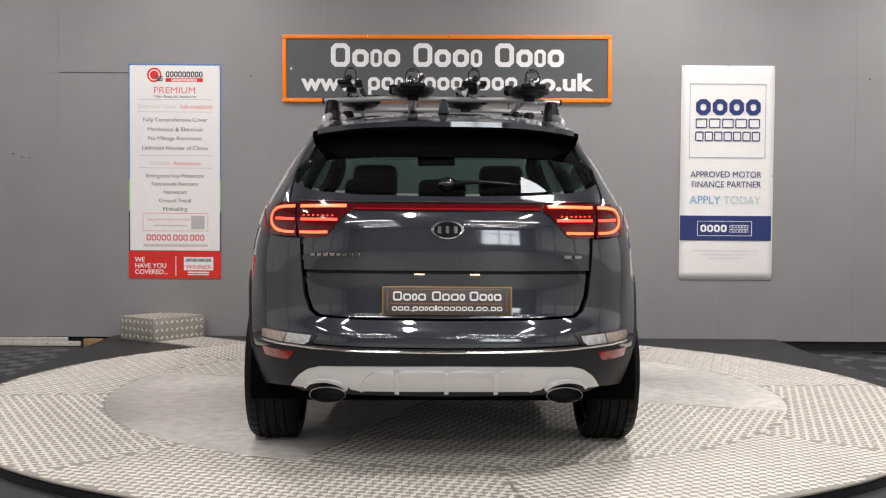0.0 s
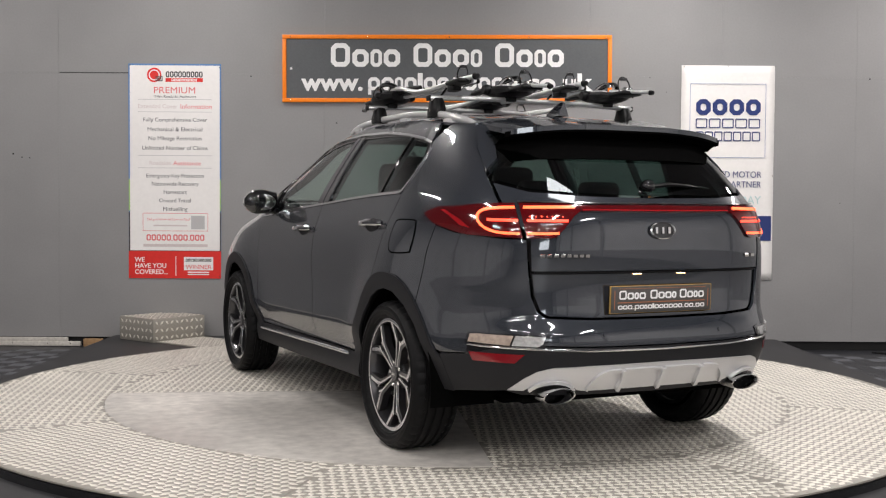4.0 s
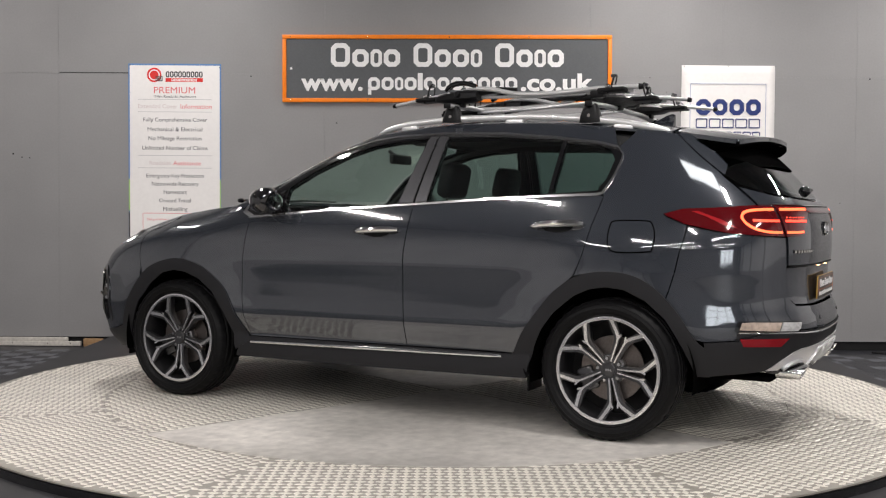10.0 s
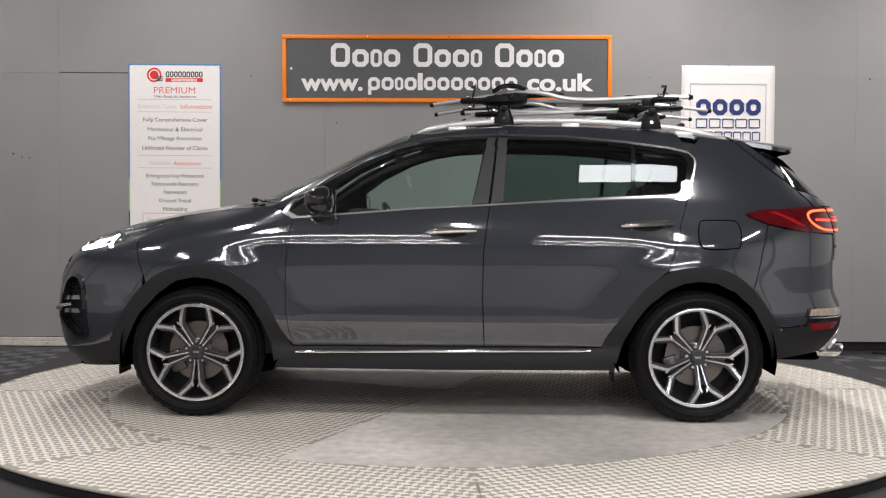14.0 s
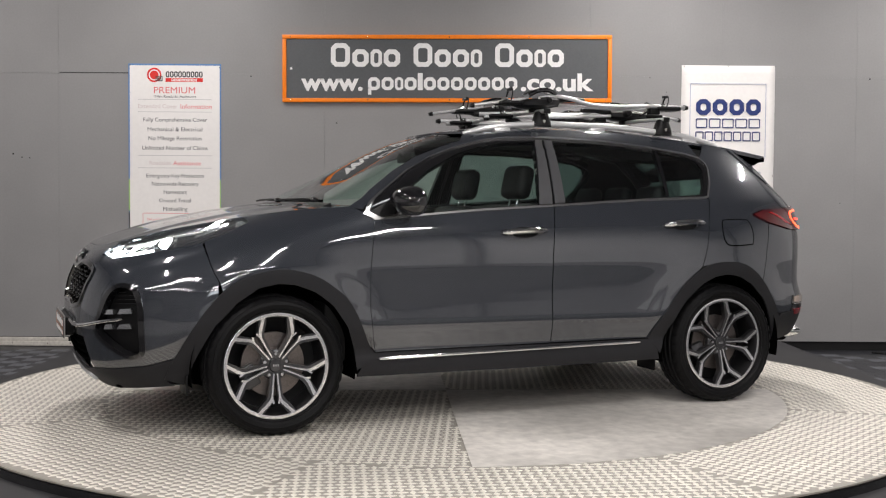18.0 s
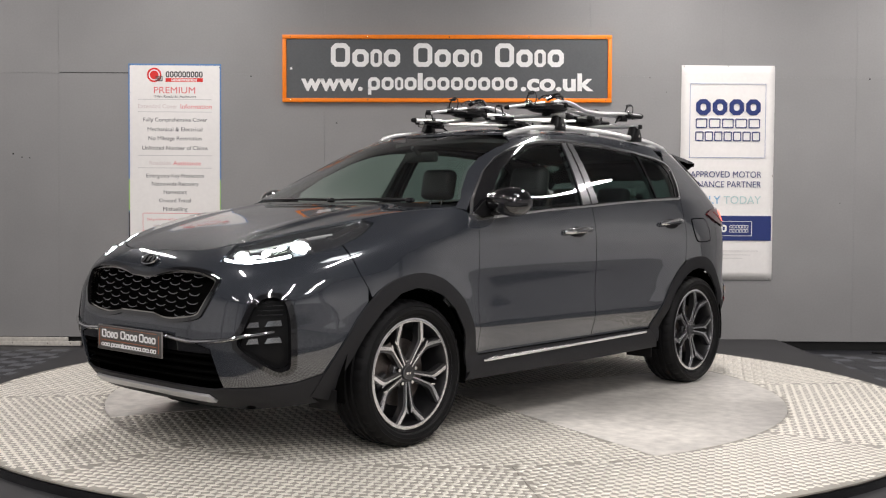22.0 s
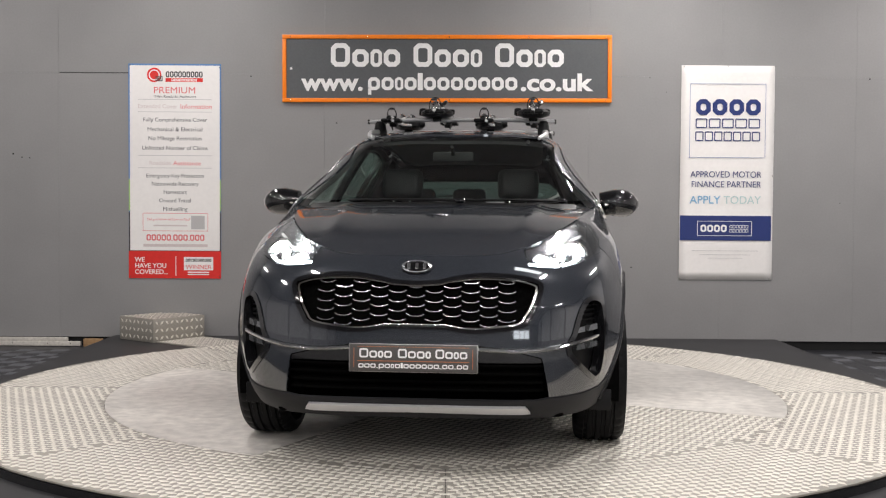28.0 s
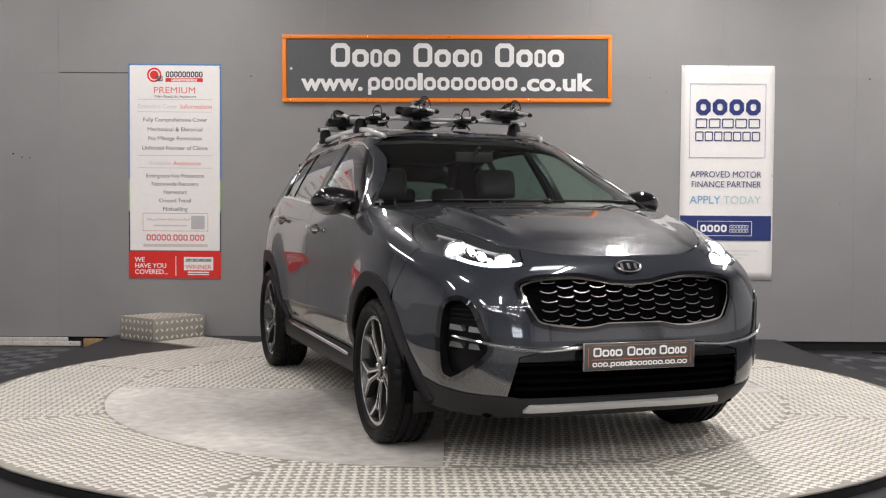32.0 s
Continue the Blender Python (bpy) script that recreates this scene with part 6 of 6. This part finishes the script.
def dealer_sign():
    sign = tagged(new("wall_sign"), "long charcoal dealer sign with orange frame on the wall", "sign")
    sign.matrix_world = pose(0.003, WALL_Y - 0.001, 2.396, 0, -0.29, 0)
    W, H = 1.494, 0.304
    part("sign_panel", box((-W + 0.01, -0.022, -H + 0.01), (W - 0.01, 0.0, H - 0.01)), SIGNM, sign)
    for lo, hi in (((-W, -0.036, H - 0.036), (W, 0, H)), ((-W, -0.036, -H), (W, 0, -H + 0.036)), ((-W, -0.036, -H + 0.037), (-W + 0.036, 0, H - 0.037)), ((W - 0.036, -0.036, -H + 0.037), (W, 0, H - 0.037))):
        part("frame_bar", box(lo, hi, 0.003), ORANGE, sign, "orange painted frame")
    for w0, ww, h0, hh, shape, sm in ((-1.066, 0.65, 0.016, 0.212, "CoIo", 0.74), (-0.316, 0.64, 0.016, 0.212, "CooI", 0.74), (0.424, 0.645, 0.016, 0.212, "CoIo", 0.74), (-0.725, 1.37, -0.195, 0.155, "poIolooooooo", 0.75)):
        unit = ww / sum(WIDTHS[c] for c in shape)
        for c in shape:
            part("wording_block", word_shapes(bmesh.new(), w0, h0, WIDTHS[c] * unit, hh, c, sm, 0.2, 0.003), WHITEM, sign, smooth=False).location = (0, -0.0222, 0)
            w0 += WIDTHS[c] * unit
    text_mesh("www.", 0.215, WHITEM, sign, Matrix.Translation((-1.315, -0.0235, -0.195)) @ FACE, align="LEFT", depth=0.0012, bold=0.007, width=0.56)
    text_mesh(".co.uk", 0.215, WHITEM, sign, Matrix.Translation((0.665, -0.0235, -0.195)) @ FACE, align="LEFT", depth=0.0012, bold=0.007, width=0.66)
    for k, x in enumerate((-1.42, -0.72, 0.02, 0.74, 1.44)):
        for z in (H - 0.02, -H + 0.02):
            part("screw", add_lathe(bmesh.new(), [(0.006, 0), (0.005, 0.003), (0, 0.0035)], pose(x, -0.036, z, 90, 0, 0), 10), DARKCHROME, sign)
    part("scuff", box((-1.425, -0.0235, -0.01), (-1.405, -0.0222, 0.012)), WHITEM, sign)


dealer_sign()


def cover_banner():
    """White, blue-edged warranty banner with a red foot."""
    b = tagged(new("wall_banner"), "white warranty cover banner with blue edge and red foot", "banner")
    b.location = (-2.474, WALL_Y - 0.001, 1.452)
    U = 0.00514
    X = lambda px: (px - 310) * U
    Z = lambda py: (301.5 - py) * U
    part("banner_sheet", box((X(228), -0.006, Z(492)), (X(392), 0, Z(112)), 0.001, seg=1), material("banner_blue", (0.10, 0.22, 0.48), 0.45, grain=0.03, scale=30), b, "blue-edged backing sheet")
    part("edge_band", slab(X(228.2), Z(372), X(391.8), Z(316), -0.0062, 0.0004), GREENM, b)
    part("edge_band", slab(X(228.2), Z(446), X(391.8), Z(374), -0.0062, 0.0004), INKM, b)
    part("white_field", box((X(230.5), -0.0078, Z(442.5)), (X(389.8), -0.0064, Z(115)), 0.0006, seg=1), VINYL, b)
    part("red_foot", slab(X(228), Z(492), X(392), Z(443.5), -0.0064, 0.001), REDM, b, "red foot panel")
    def words(s, px, py, size, mt, width=None, y=-0.0082):
        text_mesh(s, size * U, mt, b, Matrix.Translation((X(px), y, Z(py))) @ FACE, width=width and width * U, depth=0.0003)
    # mark: ring and arc, with bars for the maker's wording
    part("round_mark", add_lathe(bmesh.new(), [(0.066, 0), (0.066, 0.0006), (0.050, 0.0006), (0.050, 0)], pose(X(274), -0.0079, Z(132), 90, 0, 0), 32), REDM, b)
    part("round_mark", add_lathe(bmesh.new(), [(0.040, 0), (0.040, 0.0006), (0.0, 0.0006)], pose(X(274), -0.0079, Z(132), 90, 0, 0), 32), REDM, b)
    part("wording", glyph_row(bmesh.new(), X(276), Z(143), 13 * U, 9 * U, 3, 0.0015, Matrix.Translation((0, -0.0078, 0))), INKM, b, "plain bars for a maker's mark", smooth=False)["kind"] = "stuff"
    part("wording", word_shapes(bmesh.new(), X(294), Z(136), 66 * U, 10.5 * U, "CCCCCCCCC", 1, 0.2, 0.0006, Matrix.Translation((0, -0.0079, 0))), INKM, b, "plain bars for a maker's name", smooth=False)["kind"] = "stuff"
    part("name_bar", slab(X(294), Z(144), X(360), Z(137), -0.0079, 0.0004), REDM, b)
    part("wording", glyph_row(bmesh.new(), X(304), Z(142.8), 46 * U, 4.5 * U, 10, 0.0005, Matrix.Translation((0, -0.0084, 0))), WHITEM, b, smooth=False)["kind"] = "stuff"
    words("PREMIUM", 310, 164, 16, PINKM, 73)
    words("With Roadside Assistance", 311, 172, 6.5, INKM, 75)
    part("rule", slab(X(245), Z(175.4), X(376), Z(174.6), -0.0079, 0.0003), GREYM, b)
    part("rule", slab(X(245), Z(197.4), X(376), Z(196.6), -0.0079, 0.0003), GREYM, b)
    words("Extended Cover", 280, 190.5, 10.5, PALEM, 70)
    words("Information", 348, 191, 11, PINKM, 55)
    for s, py, w in (("Fully Comprehensive Cover", 214, 113), ("Mechanical & Electrical", 231, 97), ("No Mileage Restriction", 247, 94), ("Unlimited Number of Claims", 264, 116), ("Emergency Key Protection", 313, 102), ("Nationwide Recovery", 327.5, 83), ("Homestart", 342, 41), ("Onward Travel", 357, 56), ("Misfuelling", 372, 43)):
        words(s, 310.5, py, 10, INKM, w)
    part("rule", slab(X(245), Z(274.4), X(376), Z(273.6), -0.0079, 0.0003), GREYM, b)
    part("rule", slab(X(245), Z(296.4), X(376), Z(295.6), -0.0079, 0.0003), GREYM, b)
    words("Roadside", 284, 290.5, 10, PALEM, 38)
    words("Assistance", 332, 291, 10.5, PINKM, 49)
    part("panel_outline", box((X(253), -0.0082, Z(408)), (X(369), -0.0079, Z(376)), 0.0), PINKM, b)
    part("panel_field", box((X(253.8), -0.0085, Z(407.2)), (X(368.2), -0.0083, Z(376.8)), 0.0), VINYL, b)
    words("Did you know we have an App?", 299, 389, 6, PINKM, 76, y=-0.0088)
    part("grey_bar", slab(X(272), Z(399.5), X(332), Z(397), -0.0086, 0.0003), PALEM, b)
    part("code_square", slab(X(339), Z(404.5), X(363), Z(380.5), -0.0086, 0.0004), GREYM, b, "plain grey square")
    part("number_bar", word_shapes(bmesh.new(), X(259), Z(425), 104 * U, 11 * U, "CCCCC.CCC.CCC", 1, 0.2, 0.0004, Matrix.Translation((0, -0.0079, 0))), PINKM, b, "plain red bars", smooth=False)["kind"] = "stuff"
    part("grey_bar", slab(X(254), Z(436), X(368), Z(431), -0.0079, 0.0003), PALEM, b)
    for s, py, w in (("WE", 462.5, 16), ("HAVE YOU", 473.5, 49), ("COVERED...", 484.5, 53)):
        text_mesh(s, 11.5 * U, WHITEM, b, Matrix.Translation((X(238.5), -0.0078, Z(py))) @ FACE, depth=0.0003, align="LEFT", bold=0.0008)
    part("rule", slab(X(311), Z(488), X(312.2), Z(453), -0.0075, 0.0003), WHITEM, b)
    part("award_panel", slab(X(326), Z(477.5), X(378), Z(454), -0.0075, 0.0005), WHITEM, b)
    part("wording", glyph_row(bmesh.new(), X(329), Z(462), 46 * U, 5 * U, 11, 0.0004, Matrix.Translation((0, -0.0081, 0))), INKM, b, smooth=False)["kind"] = "stuff"
    words("WINNER", 352, 475, 10.5, REDM, 46, -0.0084)
    part("white_bar", slab(X(333), Z(482), X(371), Z(480), -0.0075, 0.0003), WHITEM, b)
    part("white_bar", slab(X(333), Z(486), X(371), Z(484), -0.0075, 0.0003), WHITEM, b)
    for x, z in ((231, 115), (310, 114), (389, 118), (231, 489), (389, 489)):
        part("screw", add_lathe(bmesh.new(), [(0.006, 0), (0.005, 0.002), (0, 0.0025)], pose(X(x), -0.0065, Z(z), 90, 0, 0), 8), DARKCHROME, b)


cover_banner()


def finance_banner():
    """White vinyl banner with a square mark and a navy band."""
    b = tagged(new("wall_banner"), "white finance banner with navy band and wrinkled edges", "banner")
    b.location = (2.562, WALL_Y - 0.001, 1.467)
    U = 0.00514
    X = lambda px, py=307: (px - 1284.5) * U
    Z = lambda py: (307.5 - py) * U
    # slightly slack sheet
    n, m = 12, 26
    verts, faces = [], []
    for j in range(m + 1):
        for i in range(n + 1):
            px, py = 1203.5 + (1369.0 - 1203.5) * i / n - 2.1, 117.5 + 379.5 * j / m
            q = noise.noise(Vector((i * 0.35, j * 0.22, 3.1)))
            edge = min(i, n - i) / n
            verts.append((X(px) + 0.003 * q * (edge < 0.05), -0.006 - 0.004 * abs(q) * min(1, edge * 4), Z(py)))
    for j in range(m):
        for i in range(n):
            a = j * (n + 1) + i
            faces.append((a, a + n + 1, a + n + 2, a + 1))
    sheet_ob = link("banner_sheet", verts, faces, VINYL, b, "white vinyl sheet, slightly slack")
    so = sheet_ob.modifiers.new("thickness", "SOLIDIFY")
    so.thickness = 0.002
    Y = -0.0115
    part("navy_band", slab(X(1202), Z(427), X(1364), Z(383), Y + 0.0005, 0.001), BLUEM, b, "navy band")
    for lo, hi in (((1218, 150.5), (1351.5, 149.5)), ((1216, 280.5), (1350, 279.5))):
        part("thin_rule", slab(X(lo[0]), Z(lo[1]), X(hi[0]), Z(hi[1]), Y, 0.0005), RULEM, b)
    for x in (1217.2, 1351):
        part("thin_rule", slab(X(x - 0.5), Z(280), X(x + 0.5), Z(150), Y, 0.0005), RULEM, b)
    part("wording", word_shapes(bmesh.new(), X(1226), Z(205), 118 * U, 28 * U, "CCCC", 1, 0.30, 0.0008, Matrix.Translation((0, Y, 0))), BLUEM, b, "bold navy bars for a maker's name", smooth=False)["kind"] = "stuff"
    part("wording", word_shapes(bmesh.new(), X(1226), Z(228), 117 * U, 17 * U, "CCCCC", 1, 0.11, 0.0006, Matrix.Translation((0, Y, 0))), BLUEM, b, smooth=False)["kind"] = "stuff"
    part("wording", word_shapes(bmesh.new(), X(1226), Z(251), 117 * U, 17 * U, "CCCCCCC", 1, 0.11, 0.0006, Matrix.Translation((0, Y, 0))), BLUEM, b, smooth=False)["kind"] = "stuff"
    def words(s, px, py, size, mt, width, bold=0.0):
        text_mesh(s, size * U, mt, b, Matrix.Translation((X(px), Y - 0.0004, Z(py))) @ FACE, width=width * U, depth=0.0003, bold=bold)
    words("APPROVED MOTOR", 1282.5, 315, 15.5, BLUEM, 126)
    words("FINANCE PARTNER", 1283, 332.5, 15.5, BLUEM, 123)
    words("APPLY", 1246, 361.5, 19.5, SKYM, 55, 0.0008)
    words("TODAY", 1312, 361.5, 19.5, material("pale_sky_print", (0.50, 0.66, 0.66), 0.5, grain=0.1, scale=10), 66)
    part("band_mark", word_shapes(bmesh.new(), X(1238), Z(412), 48 * U, 13 * U, "CCCC", 1, 0.28, 0.0006, Matrix.Translation((0, Y - 0.0006, 0))), WHITEM, b, smooth=False)["kind"] = "stuff"
    for py in (405, 412.5):
        part("band_mark", glyph_row(bmesh.new(), X(1290), Z(py), 34 * U, 5.5 * U, 6, 0.0006, Matrix.Translation((0, Y - 0.0006, 0)), 0.14), WHITEM, b, smooth=False)["kind"] = "stuff"
    for z0 in (392.5, 418):
        part("band_rule", slab(X(1233), Z(z0 + 0.8), X(1330), Z(z0), Y - 0.0006, 0.0003), WHITEM, b)
    for x0 in (1233, 1329):
        part("band_rule", slab(X(x0), Z(418.5), X(x0 + 0.9), Z(392.5), Y - 0.0006, 0.0003), WHITEM, b)
    for py, w in ((445, 118), (452, 90), (458, 60)):
        part("grey_bar", slab(X(1283 - w / 2), Z(py + 0.8), X(1283 + w / 2), Z(py), Y, 0.0003), GREYM, b)
    for x, z in ((1206, 120), (1284, 119), (1367, 119), (1201, 310), (1365, 312), (1202, 494), (1362, 495)):
        part("screw", add_lathe(bmesh.new(), [(0.006, 0), (0.005, 0.002), (0, 0.0025)], pose(X(x), -0.0085, Z(z), 90, 0, 0), 8), DARKCHROME, b)


finance_banner()


def tread_face(bm_parent, m, w, h, pitch=0.052, name="tread_pattern"):
    """Raised lozenges over a flat rectangle, centred, facing local z."""
    bm = bmesh.new()
    for i in range(int(w / pitch)):
        for j in range(int(h / pitch)):
            q = m @ pose(-w / 2 + (i + 0.5) * w / int(w / pitch), -h / 2 + (j + 0.5) * h / int(h / pitch), 0, 0, 0, 45 if (i + j) % 2 else -45)
            a, b = pitch * 0.46, pitch * 0.20
            lo = [bm.verts.new(q @ Vector(p)) for p in ((-a, 0, 0), (0, -b, 0), (a, 0, 0), (0, b, 0))]
            up = [bm.verts.new(q @ Vector(p)) for p in ((-a * 0.6, 0, 0.002), (0, -b * 0.55, 0.002), (a * 0.6, 0, 0.002), (0, b * 0.55, 0.002))]
            bm.faces.new(up)
            for k in range(4):
                bm.faces.new((lo[k], lo[(k + 1) % 4], up[(k + 1) % 4], up[k]))
    ob = part(name, bm, TREADUP, bm_parent, smooth=False)
    return tagged(ob, kind="stuff")


def step_box():
    b = tagged(new("step_box"), "small aluminium tread-plate step box on the platform", "step box")
    b.matrix_world = pose(-2.515, 2.63, -0.05, 0, 0, 52)
    L, D, H = 0.56, 0.48, 0.205
    part("box_shell", box((0, 0, 0), (L, D, H), 0.004), TREAD, b)
    tread_face(b, pose(L / 2, 0, H / 2, 90, 0, 0), L - 0.02, H - 0.01)
    tread_face(b, pose(0, D / 2, H / 2, 90, 0, -90), D - 0.02, H - 0.01)
    tread_face(b, pose(L / 2, D / 2, H), L - 0.02, D - 0.02)
    r = tagged(new("ramp_plate"), "thin aluminium tread plate lying beside the step box", "plate")
    r.matrix_world = pose(-2.515, 2.63, -0.05, 0, 0, 52)
    part("plate", box((0.03, -0.66, 0.0), (0.54, -0.004, 0.012), 0.002, seg=1), TREAD, r)
    tread_face(r, pose(0.285, -0.33, 0.012), 0.49, 0.64, 0.034)


step_box()


def floor_tiles():
    rng = random.Random(5)
    size = 0.15
    tile = box((0.001, 0.001, 0), (size - 0.001, size - 0.001, 0.006), 0.0015, seg=1)
    meshes = []
    for mt in (TILE_A, TILE_B):
        me = bpy.data.meshes.new("floor_tile")
        tile.to_mesh(me)
        me.materials.append(mt)
        meshes.append(me)
    tile.free()
    for side in (-1, 1):
        for i in range(9):
            for j in range(17):
                x = side * (3.04 + 0.15 * i) - (size if side < 0 else 0)
                light = (i + j) % 2 == 0 and rng.random() > 0.12
                if side > 0:
                    light = light and rng.random() > 0.3
                o = new("floor_tile", meshes[1 if light else 0])
                o.location = (x, 0.40 + 0.15 * j, FLOOR)
                o.parent = floor


floor_tiles()
BATTENW = material("weathered_white_timber", (0.60, 0.57, 0.52), 0.7, grain=0.15, scale=40, stain=0.35)
CARD = material("bare_timber", (0.36, 0.22, 0.11), 0.8, grain=0.2, scale=50, stain=0.2)


def wall_foot():
    bt = tagged(new("floor_batten"), "weathered white timber batten along the wall foot", "batten")
    bt.location = (-3.75, WALL_Y - 0.03, FLOOR)
    part("timber", box((-1.2, -0.02, 0.004), (0.42, 0.02, 0.045), 0.004), BATTENW, bt)
    part("timber", box((-1.2, -0.012, 0.046), (0.30, 0.018, 0.082), 0.003), BATTENW, bt)
    for x in (-0.2, 0.12, 0.33):
        part("nail", add_lathe(bmesh.new(), [(0.006, 0), (0.005, 0.003), (0, 0.004)], pose(x, -0.02, 0.03, 90, 0, 0), 8), DARKCHROME, bt)
    blk = tagged(part("timber_block", box((-3.30, WALL_Y - 0.06, FLOOR), (-3.13, WALL_Y - 0.015, FLOOR + 0.072), 0.004), CARD), "short bare timber block at the wall foot", "timber")
    lip = tagged(part("board_edge", box((-3.52, WALL_Y - 0.004, 2.340), (-2.6, WALL_Y - 0.0005, 2.345)), SEAMM), "lifted dark edge of a wall board joint", "wall joint", **STRUCT)
    cable = tagged(part("floor_cable", tube(smooth_line([(3.85, 3.05, FLOOR + 0.012), (4.0, 2.9, FLOOR + 0.012), (4.2, 2.6, FLOOR + 0.012), (4.6, 2.2, FLOOR + 0.012)]), 0.008, 8), BLACK), "black cable lying on the floor", "cable")
    rng = random.Random(9)
    marks = tagged(new("wall_marks"), "small dark screw marks on the wall boards", "marks", **STRUCT)
    for x, z in ((-3.87, 1.57), (-3.80, 1.565), (2.0, 2.20), (3.85, 2.33), (1.85, 2.33), (-1.78, 2.318), (-3.95, 1.60), (3.6, 1.2), (-1.0, 1.9), (1.7, 0.6)):
        part("screw_mark", add_lathe(bmesh.new(), [(0.008 * rng.uniform(0.5, 1.1), 0), (0.003, 0.001), (0, 0.001)], pose(x, WALL_Y - 0.0005, z, 90, 0, 0), 8), SEAMM, marks)


wall_foot()
BATTENM = material("lamp_housing", (0.75, 0.75, 0.75), 0.5)


def strip_light():
    s = tagged(new("strip_light"), "slim white ceiling batten with lit diffuser", "ceiling light", "ceiling battens")
    part("housing", box((-0.05, -0.80, 0.012), (0.05, 0.80, 0.07), 0.008), BATTENM, s)
    for y in (-0.6, 0.6):
        part("hanger", tube([(0, y, 0.07), (0, y, 0.36)], 0.004, 6), DARKCHROME, s)
    return s


one = strip_light()
one.matrix_world = pose(BATTENS[0][0], BATTENS[0][1], CEIL - 0.36)
for bx, by in BATTENS[1:]:
    copy_thing(one, pose(bx, by, CEIL - 0.36) @ Matrix.Diagonal((1, BATTEN_LONG[by] / 1.55, 1, 1)))
for bx, by in LONG_ROWS:
    for dx in (-0.85, 0.85):
        copy_thing(one, pose(bx + dx, by, CEIL - 0.36, 0, 0, 90))


def rear_window():
    """Bright window in the wall behind the camera, with glazing bars."""
    w = tagged(new("window_1"), "bright steel-barred window in the far wall", "window", **STRUCT)
    w.location = (3.5, BACK_Y + 0.02, 2.4)
    fm = material("window_steel", (0.18, 0.18, 0.19), 0.5)
    for x in (-1.55, -0.5, 0.5, 1.55):
        part("glazing_bar", box((x - 0.035, 0.0, -1.0), (x + 0.035, 0.19, 1.0), 0.004), fm, w)
    for z in (-1.0, 0.1, 1.0):
        part("glazing_bar", box((-1.585, 0.0, z - 0.03), (1.585, 0.185, z + 0.03), 0.004), fm, w)


rear_window()


def turning(local, thing):
    """Rows for a thing that rides on the turntable at its own pose."""
    return [(t, pose(0, 0, 0, 0, 0, heading(t)) @ local) for t in np.linspace(0, 32, 33)]


CAR_ON_TABLE = pose(0, 0, 0, 0, 0, 90) @ Matrix.Translation((-0.023, 0.061, 0))
RIDERS = [(turntable, Matrix()), (car, CAR_ON_TABLE)] + [(thing, CAR_ON_TABLE @ m) for thing, m in RIDE_LOCAL]


def motions():
    for thing, local in RIDERS:
        walk(thing, turning(local, thing))


motions()
